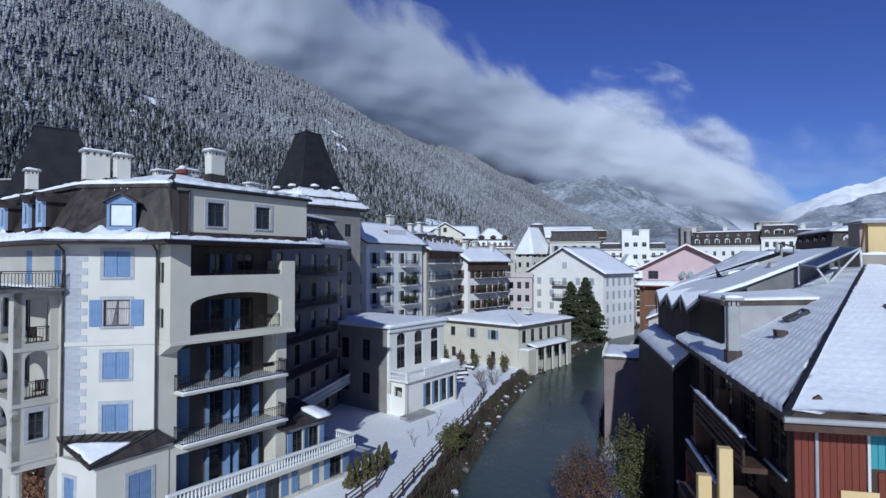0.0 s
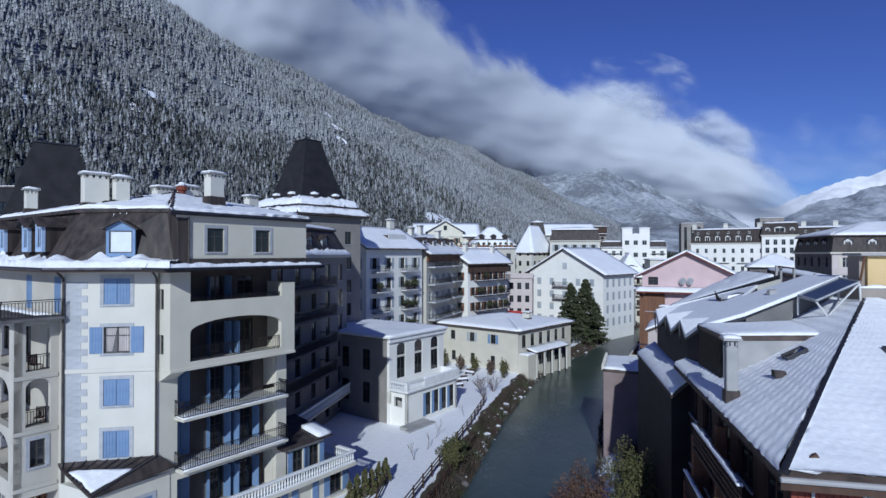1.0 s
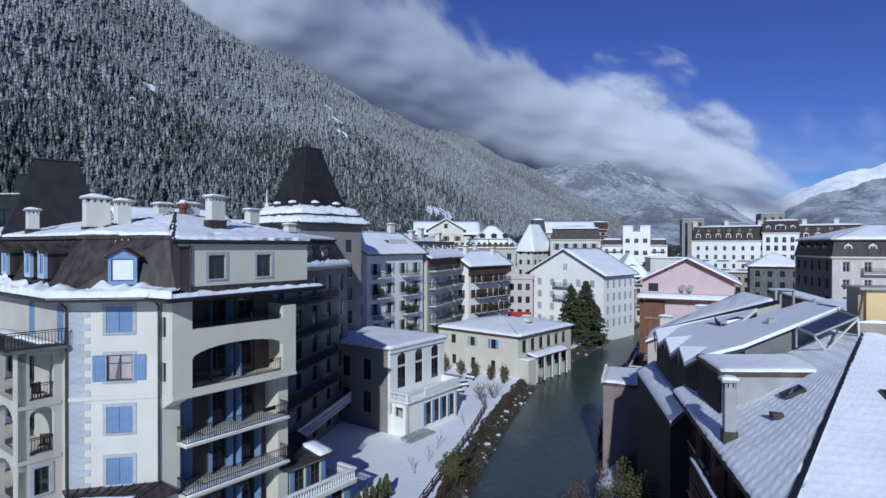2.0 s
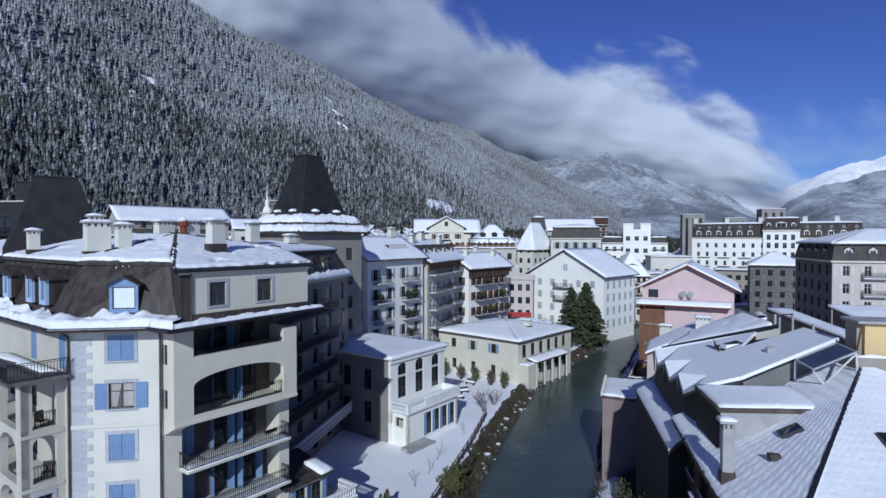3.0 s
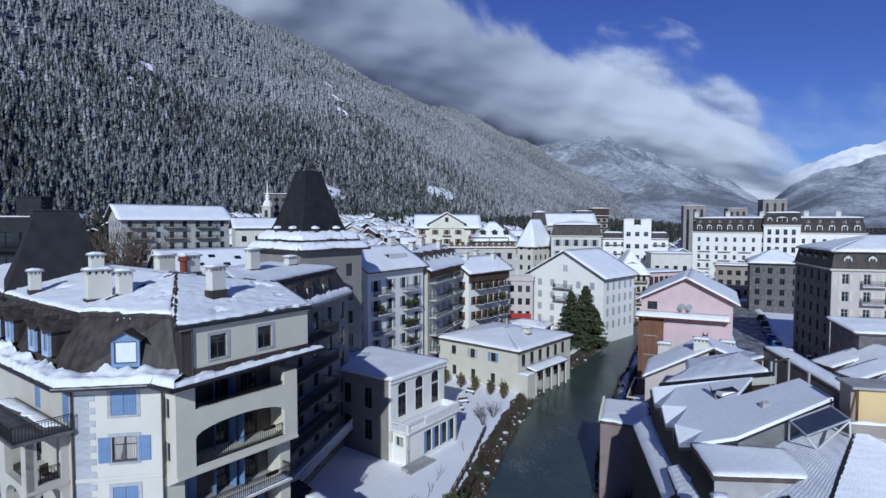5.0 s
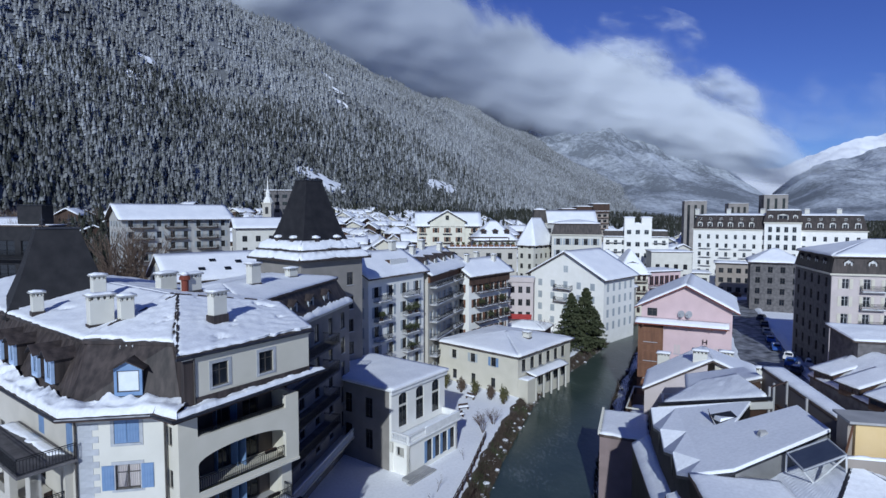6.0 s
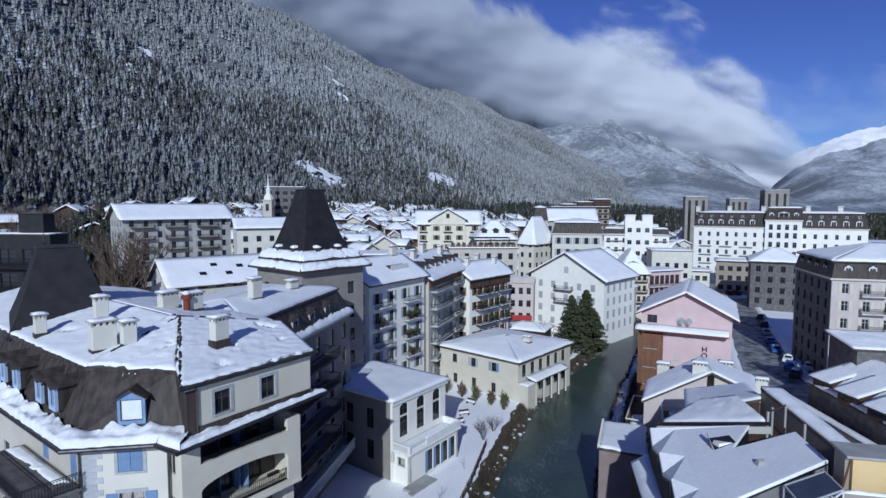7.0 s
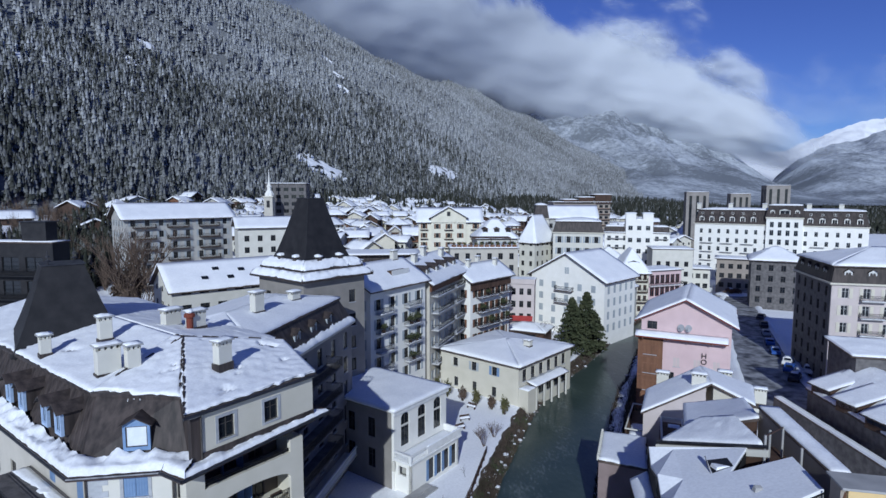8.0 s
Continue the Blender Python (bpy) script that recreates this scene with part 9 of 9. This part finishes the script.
conifer(27.4, 119.8, 12.4, 3.9, "tall dark green conifer on the river bank, snow on its boughs", 3, n=9500)
conifer(31.2, 122.4, 13.4, 4.2, "tall dark green conifer on the river bank, snow on its boughs", 4, n=10500)
conifer(34.2, 125.8, 9.0, 3.2, "tall dark green conifer on the river bank, snow on its boughs", 5, n=6000)
bush(0.7, 50.5, 1.35, 1.7, M_OLIVE, "feathery evergreen bush on the river bank", 6, 4200, 0.08)
bush(1.6, 53.0, 1.0, 1.2, M_LEAF, "small evergreen bush on the river bank", 7, 2400, 0.08)
bush(9.4, 37.6, 2.5, 3.7, M_AUTUMN, "russet autumn bush by the water", 8, 11000, 0.075)
bush(12.9, 38.0, 2.3, 3.3, M_OLIVE, "olive-green bush by the chalet wall", 9, 8000, 0.085)
bush(9.4, 86.0, 0.9, 1.6, M_OLIVE, "narrow evergreen shrub in the garden", 10, 900, 0.13)
for i, (x, y, r, h) in enumerate(((1.2, 95.0, 0.8, 2.2), (3.8, 93.0, 0.9, 1.8), (6.0, 91.0, 0.9, 2.0), (8.4, 89.0, 0.9, 1.8), (-0.6, 96.8, 0.7, 2.2))):
    bush(x - 0.9, y - 1.0, r, h * 0.75, M_TWIG if i % 2 else M_OLIVE, "climbing shrub against the yellow house wall", 20 + i, 700, 0.14)
for i, (x, y, h) in enumerate(((-2.5, 51.8, 2.8), (-0.8, 58.1, 2.6), (-1.6, 54.5, 2.2), (2.6, 66.0, 2.0))):
    bare_tree(x, y, h, 30 + i, n=1, spread=0.3)
bare_tree(5.4, 74.5, 3.6, 40, "bare pale willow shrub with many thin stems", n=9, spread=0.4)
bare_tree(7.0, 77.5, 3.0, 41, "bare pale willow shrub with many thin stems", n=8, spread=0.4)
for i in range(6):
    x, y = -7.3 + 0.45 * i, 42.3 + 0.85 * i
    t = conifer(x + 0.3, y, 1.7 + 0.2 * (i % 3), 0.55, "small clipped conifer in the hedge below the terrace", 50 + i, M_OLIVE, 1100)
    t["group"] = "hedge conifers below the terrace"
    t.children[1].scale = (1, 1, 1)
bare_tree(-77, 134, 27, 60, "large brown leafless tree in front of the apartment house", spread=0.38, n=16)
bush(-77, 133, 4.2, 7.0, M_TWIG, "tangle of brown twigs of the large leafless tree", 83, 5200, 0.35, "twig_tangle")
bare_tree(-70, 126, 20, 61, "large brown leafless tree in front of the apartment house", spread=0.4, n=6)


for i, (x, y, h) in enumerate(((100, 226, 9), (112, 222, 11), (121, 220, 8), (131, 216, 10), (22.5, 131.5, 6), (26, 136, 5))):
    bare_tree(x, y, h, 70 + i, "brown leafless tree in front of pale house fronts", spread=0.4, n=5)
bush(21.5, 127.0, 1.6, 1.5, M_AUTUMN, "russet shrub behind the low riverside house", 81, 900, 0.2)
bush(24.4, 124.5, 1.4, 1.3, M_TWIG, "dry brown shrub beside the conifers", 82, 800, 0.2)


def bank_z(d):
    """Height of the left bank's earth at d metres from the river's line."""
    return float(np.interp(d, [-3.4, -2.5, -1.5, -0.8], [0.0, -0.45, -1.1, -1.75]))


def left_bank():
    vs, fs = [], []
    ys = [24 + 0.6 * i for i in range(240)]
    for y in ys:
        b = bank_x(y)
        n1, n2 = noise.noise(Vector((1, y * 0.35, 0))), noise.noise(Vector((7, y * 0.9, 0)))
        for d in (-3.3 + 0.5 * n1 + 0.25 * n2, -2.6 + 0.2 * n2, -2.0 + 0.15 * n1, -1.4 + 0.2 * n2, -0.75 + 0.25 * n1):
            vs.append((b + d, y, max(bank_z(d), ground_z(b + d, y)) + 0.06 + 0.1 * noise.noise(Vector((b + d, y, 3)))))
    for i in range(len(ys) - 1):
        for k in range(4):
            fs.append((5 * i + k, 5 * i + k + 1, 5 * i + 6 + k, 5 * i + 5 + k))
    me = bpy.data.meshes.new("river_bank")
    me.from_pydata(vs, [], fs)
    me.materials.append(M_BANK)
    tagged(new("river_bank", me), "brown earth bank below the garden fence", "bank", kind="structure")


left_bank()


def bank_scrub(count, seed, mat, label, gap, size=1.0, share=0.45):
    """Low growth and dry stems along both banks, in one mesh."""
    rng = random.Random(seed)
    vs, fs = [], []
    def blade(x, y, z, h, w):
        a = rng.random() * 6.28
        lean = Vector((rng.uniform(-0.5, 0.5), rng.uniform(-0.5, 0.5), 1)).normalized() * h
        k = len(vs)
        dx, dy = w * math.cos(a), w * math.sin(a)
        vs.extend([(x - dx, y - dy, z - 0.1), (x + dx, y + dy, z - 0.1), (x + lean.x, y + lean.y, z + lean.z)])
        fs.append((k, k + 1, k + 2))
    for _ in range(count):
        y = 25 + 150 * rng.random() ** 1.3
        b = bank_x(y)
        right = rng.random() < share
        d = river_w(y) + rng.uniform(-0.9, 3.9) if right else rng.uniform(-3.0, -0.9)
        x = b + d
        if noise.noise(Vector((x * 0.35 + seed, y * 0.35, 0))) < gap:
            continue
        z = -1.4 + 0.72 * max(0, d - river_w(y)) if right else max(bank_z(d), ground_z(x, y))
        blade(x, y, z, rng.uniform(0.25, 1.0) * (1.3 if right else 0.8) * size, rng.uniform(0.03, 0.09))
    me = bpy.data.meshes.new("bank_scrub")
    me.from_pydata(vs, [], fs)
    me.materials.append(mat)
    tagged(new("bank_scrub", me), label, "scrub", kind="stuff")


bank_scrub(60000, 8, M_DRYSTEM, "dry brown scrub along the river banks", -0.3)
bank_scrub(24000, 3, M_LEAF, "dark green undergrowth along the river banks", 0.08)
bank_scrub(5000, 12, M_SNOW, "small clumps of snow caught in the bank scrub", 0.12, 0.35, 0.0)


def bank_rocks():
    rng = random.Random(21)
    protos = []
    for k in range(5):
        bm = bmesh.new()
        bmesh.ops.create_icosphere(bm, subdivisions=2, radius=0.5)
        for v in bm.verts:
            v.co *= 1 + 0.35 * noise.noise(v.co * 2.2 + Vector((k * 5, 0, 0)))
            v.co.z *= 0.7
        protos.append(mesh_of(bm, M_ROCK))
        bm = bmesh.new()
        bmesh.ops.create_icosphere(bm, subdivisions=2, radius=0.5)
        for v in bm.verts:
            v.co *= 1.04 + 0.35 * noise.noise(v.co * 2.2 + Vector((k * 5, 0, 0)))
            v.co.z = v.co.z * 0.7 + 0.05
        bmesh.ops.delete(bm, geom=[v for v in bm.verts if v.co.z < 0.1], context='VERTS')
        for f in bm.faces:
            f.smooth = True
        protos.append(mesh_of(bm, M_SNOW))
    for i in range(140):
        y = 36 + 104 * (i / 140) + rng.uniform(-1, 1)
        left = rng.random() < 0.72
        x = bank_x(y) + (rng.uniform(-1.9, -0.7) if left else river_w(y) + rng.uniform(-1.0, 0.4))
        s = 0.25 + 0.75 * rng.random() ** 2.0
        k = rng.randrange(5)
        t = thing("boulder", pose(x, y, max(-1.6, ground_z(x, y), bank_z(x - bank_x(y)) if left else -9) + 0.1 * s, 0, 0, rng.uniform(0, 360)) @ Matrix.Diagonal((s, s, s, 1)), "grey boulder at the water's edge with snow on top", "boulder", "boulders on the river bank")
        put("rock", protos[2 * k], t)
        if rng.random() < 0.55:
            put("snow_cap", protos[2 * k + 1], t)


bank_rocks()


# ---- garden ----
def fence(points, label):
    t = thing("fence", pose(*points[0], 0), label, "fence")
    post = None
    for (xa, ya), (xb, yb) in zip(points, points[1:]):
        L = math.hypot(xb - xa, yb - ya)
        n = max(1, round(L / 2.2))
        for k in range(n):
            x, y = xa + (xb - xa) * k / n, ya + (yb - ya) * k / n
            x2, y2 = xa + (xb - xa) * (k + 1) / n, ya + (yb - ya) * (k + 1) / n
            z, z2 = ground_z(x, y), ground_z(x2, y2)
            o = Vector((points[0][0], points[0][1], 0))
            a, b = Vector((x, y, z)) - o, Vector((x2, y2, z2)) - o
            put("post", shared(("fpost",), lambda: box(bmesh.new(), -0.07, 0.07, -0.07, 0.07, -0.4, 1.15, bevel=0.012), M_DARKWOOD), t, Matrix.Translation(a))
            for h in (0.35, 0.68, 1.02):
                bm = tube(bmesh.new(), a + Vector((0, 0, h)), b + Vector((0, 0, h)), 0.055, 0.055, 6)
                part("rail", bm, M_DARKWOOD, t)
    return t


fence([(-5.4, 32.0), (-2.9, 41.0), (0.4, 52.6), (3.2, 62.5), (5.6, 72.3)], "dark wooden three-rail fence along the garden edge")
fence([(-4.0, 32.0), (-1.7, 41.0), (1.3, 51.5), (3.4, 58.5)], "dark wooden three-rail fence along the embankment")
fence([(-6.6, 38.5), (-5.0, 42.5), (-4.7, 45.5)], "low wooden fence in front of the hedge")


def garden_table(x, y, rot):
    t = thing("garden_bench", pose(x, y, ground_z(x, y), 0, 0, rot), "wooden garden bench buried under snow", "bench", "snowed-in benches")
    part("seat", box(bmesh.new(), -0.8, 0.8, -0.22, 0.22, 0.4, 0.46), M_DARKWOOD, t)
    part("backrest", box(bmesh.new(), -0.8, 0.8, 0.2, 0.26, 0.5, 0.9), M_DARKWOOD, t)
    for s in (-0.7, 0.7):
        part("leg", box(bmesh.new(), s - 0.04, s + 0.04, -0.2, 0.2, -0.05, 0.4), M_DARKWOOD, t)
    part("snow_cover", snow_sheet([(-0.85, -0.25, 0.46), (0.85, -0.25, 0.46), (0.85, 0.24, 0.46), (-0.85, 0.24, 0.46)], 0.22, 0.2, 0.03, x), M_SNOW, t)


for x, y, r in ((2.2, 80.0, 35), (3.0, 83.5, 20), (4.2, 88.5, -40), (1.2, 73.0, 50)):
    garden_table(x, y, r)

# ---- street, cars ----
def street():
    vs, fs = [], []
    line = [(50, 78), (58, 95), (68, 118), (80, 146), (92, 175), (112, 205), (135, 225)]
    n = 40
    for i in range(n + 1):
        s = i / n * (len(line) - 1)
        k = min(int(s), len(line) - 2)
        f = s - k
        x, y = line[k][0] + (line[k + 1][0] - line[k][0]) * f, line[k][1] + (line[k + 1][1] - line[k][1]) * f
        d = Vector((line[k + 1][0] - line[k][0], line[k + 1][1] - line[k][1], 0)).normalized()
        p = Vector((d.y, -d.x, 0))
        for j in range(7):
            q = Vector((x, y, 0)) + p * (-5.5 + 11 * j / 6)
            vs.append((q.x, q.y, 0.36))
    for i in range(n):
        for j in range(6):
            fs.append((i * 7 + j, i * 7 + j + 1, i * 7 + 8 + j, i * 7 + 7 + j))
    me = bpy.data.meshes.new("road")
    me.from_pydata(vs, [], fs)
    me.materials.append(M_ASPHALT)
    tagged(new("road", me), "dark slushy asphalt street cleared of snow", "road", kind="structure")
    # ploughed snow along both kerbs
    vs, fs = [], []
    for i in range(n + 1):
        for side in (0, 6):
            a, b = me.vertices[i * 7 + side].co.copy(), me.vertices[i * 7 + (1 if side == 0 else 5)].co.copy()
            out = (a - b).normalized()
            for d, h in ((-0.7, 0.0), (-0.2, 0.35), (0.5, 0.5), (1.3, 0.0)):
                k = 1 + 0.8 * noise.noise(Vector((a.x * 0.3, a.y * 0.3, side + d)))
                vs.append(a + out * d * k + Vector((0, 0, h * k - 0.02)))
    for i in range(n):
        for o in (0, 4):
            for k in range(3):
                fs.append((i * 8 + o + k, i * 8 + o + k + 1, i * 8 + o + k + 9, i * 8 + o + k + 8))
    me = bpy.data.meshes.new("snow_bank")
    me.from_pydata(vs, [], fs)
    me.materials.append(M_SNOW)
    for q in me.polygons:
        q.use_smooth = True
    tagged(new("snow_bank", me), "low banks of ploughed snow along the kerbs", "snow", kind="stuff")


street()


def car(x, y, rot, mat, label, snow=False):
    t = thing("car", pose(x, y, 0.37, 0, 0, rot), label, "car", "cars parked along the street")
    prof = [(-2.1, 0.35), (-2.15, 0.75), (-1.9, 0.95), (-1.2, 1.0), (-0.75, 1.42), (0.75, 1.45), (1.5, 1.0), (2.05, 0.9), (2.15, 0.6), (2.1, 0.35)]
    bm = bmesh.new()
    loft(bm, [[(px, -0.82, pz) for px, pz in prof], [(px, -0.86, pz) if pz < 1.1 else (px, -0.66, pz) for px, pz in prof], [(px, 0.86, pz) if pz < 1.1 else (px, 0.66, pz) for px, pz in prof], [(px, 0.82, pz) for px, pz in prof]])
    bmesh.ops.recalc_face_normals(bm, faces=bm.faces)
    part("body", bm, mat, t)
    for s in (-1, 1):
        w = bmesh.new()
        vs = [w.verts.new((a, s * 0.87 if z < 1.1 else s * 0.7, z)) for a, z in ((-1.05, 1.03), (1.3, 1.03), (0.7, 1.4), (-0.7, 1.38))]
        w.faces.new(vs)
        part("side_window", w, M_GLASS, t)
    for a, b in (((1.46, 1.03), (0.8, 1.44)), ((-1.18, 1.03), (-0.79, 1.41))):
        w = bmesh.new()
        o = 0.02 if a[0] > 0 else -0.02
        w.faces.new([w.verts.new(p) for p in ((a[0] + o, -0.66, a[1]), (a[0] + o, 0.66, a[1]), (b[0] + o, 0.58, b[1]), (b[0] + o, -0.58, b[1]))])
        part("windscreen", w, M_GLASS, t)
    for px in (-1.35, 1.35):
        for s in (-1, 1):
            put("wheel", shared(("wheel",), lambda: tube(bmesh.new(), (0, -0.1, 0), (0, 0.1, 0), 0.32, 0.32, 14), M_IRON), t, pose(px, s * 0.8, 0.32))
    if snow:
        part("snow_cover", snow_sheet([(-0.7, -0.6, 1.44), (0.75, -0.6, 1.46), (0.75, 0.6, 1.46), (-0.7, 0.6, 1.44)], 0.15, 0.3, 0.05, x), M_SNOW, t)


PAINT = [material("car_paint", c, tuple(v * 1.1 for v in c), 2.0, 0.3, bump=0, spec=0.6) for c in ((0.6, 0.61, 0.62), (0.03, 0.03, 0.035), (0.04, 0.1, 0.35), (0.3, 0.31, 0.33), (0.75, 0.75, 0.74))]
for i, (x, y, k, snowy) in enumerate(((83.9, 145.5, 1, 0), (79.3, 136.3, 3, 0), (75.2, 127.6, 2, 0), (72.0, 120.0, 2, 1), (70.3, 112.4, 4, 1), (67.8, 107.8, 2, 0), (71.0, 106.8, 0, 1), (68.6, 98.2, 4, 0), (65.4, 102.3, 1, 1), (88.5, 155.0, 1, 0))):
    car(x, y, 66 if i < 4 else 50, PAINT[k], "parked car in %s paint" % ("silver", "black", "blue", "grey", "white")[k], bool(snowy))


# ---- pieces on the chalet's roof ----
def solar_collector():
    t = thing("solar_collector", pose(20.0, 29.2, 16.0), "dark glass solar collector on a white strut frame", "solar panel")
    q = local(t, [(18.69, 27.92, 16.71), (20.65, 27.64, 17.66), (20.85, 29.39, 17.78), (18.89, 29.67, 16.84)])
    part("panel", slab(q, 0.09), M_PANEL, t)
    rim = [p + Vector((0, 0, 0.02)) for p in q]
    for a, b in zip(rim, rim[1:] + rim[:1]):
        part("rim", tube(bmesh.new(), a, b, 0.05, sides=4), M_GRANITE, t)
    foot = Vector((-0.59, -1.03, -0.1))
    for a, b in ((q[0], foot), (q[1], foot), (q[1], Vector((0.75, -1.5, 0.35))), (q[2], Vector((0.9, 0.3, 0.4))), (q[3], Vector((-1.1, 0.5, -0.2)))):
        part("strut", tube(bmesh.new(), a - Vector((0, 0, 0.06)), b, 0.05, sides=6), M_FRAME, t)


solar_collector()


def roof_window(x, y, z, rot, pitch, w, h, label):
    t = thing("roof_window", pose(x, y, z) @ pose(0, 0, 0, 0, 0, rot) @ pose(0, 0, 0, pitch, 0, 0), label, "skylight")
    bm = bmesh.new()
    for a in ((-w / 2, w / 2, -h / 2, -h / 2 + 0.08), (-w / 2, w / 2, h / 2 - 0.08, h / 2), (-w / 2, -w / 2 + 0.08, -h / 2 + 0.08, h / 2 - 0.08), (w / 2 - 0.08, w / 2, -h / 2 + 0.08, h / 2 - 0.08)):
        box(bm, *a, -0.1, 0.14)
    part("frame", bm, M_GUTTER, t)
    part("pane", box(bmesh.new(), -w / 2 + 0.08, w / 2 - 0.08, -h / 2 + 0.08, h / 2 - 0.08, 0.06, 0.1), M_GLASS, t)


roof_window(15.85, 25.1, 14.55, -102, 28, 0.7, 0.95, "dark skylight in the snowy chalet roof")
roof_window(18.6, 22.4, 14.95, -12, 18, 1.2, 1.2, "dark skylight in the snowy chalet roof")
for x, y, z in ((14.2, 23.6, 13.85),):
    t = thing("roof_vent", pose(x, y, z), "small dark vent cap on the tiled roof", "vent")
    part("cap", loft(bmesh.new(), [[(0.3, -0.15, 0), (0.3, 0.15, 0), (-0.2, 0.15, 0), (-0.2, -0.15, 0)], [(0.25, -0.12, 0.25), (0.25, 0.12, 0.25), (-0.25, 0.12, 0.3), (-0.25, -0.12, 0.3)]]), M_SLATE, t)


planted_island()


def letters(text, x, y, z, dx, dy, size, parent_label):
    c = bpy.data.curves.new("letters", 'FONT')
    c.body, c.size, c.extrude, c.space_line = text, size, 0.04, 0.85
    c.align_x = 'CENTER'
    tmp = bpy.data.objects.new("tmp", c)
    scene.collection.objects.link(tmp)
    bpy.context.view_layer.update()
    me = bpy.data.meshes.new_from_object(tmp)
    bpy.data.objects.remove(tmp)
    me.materials.clear()
    me.materials.append(M_IRON)
    ob = new("wall_letters", me)
    ob.matrix_basis = NEARER @ frame_at(x, y, z, dx, dy) @ pose(0, -0.08, 0, 90, 0, 0)
    tagged(ob, parent_label, "lettering")


letters("H\nO", 41.4, 85.7, 9.3, 0.9, -0.436, 1.15, "dark upright letters on the pink wall")
for i in range(2):
    t = thing("satellite_dish", NEARER @ pose(32.9, 89.9, 0) @ pose(0, 0, 0, 0, 0, -25.8) @ pose(6.0 + 1.1 * i, -0.5, 13.9, 70, 0, -25), "round white satellite dish on the pink gable", "dish")
    part("bowl", loft(bmesh.new(), [[(r * math.cos(k * 0.5236), r * math.sin(k * 0.5236), z) for k in range(12)] for r, z in ((0.05, -0.12), (0.35, -0.08), (0.55, 0.04), (0.58, 0.05))]), M_GRANITE, t)
    part("arm", tube(bmesh.new(), (0, -0.5, 0), (0, -0.1, 0.55), 0.025, sides=5), M_GUTTER, t)
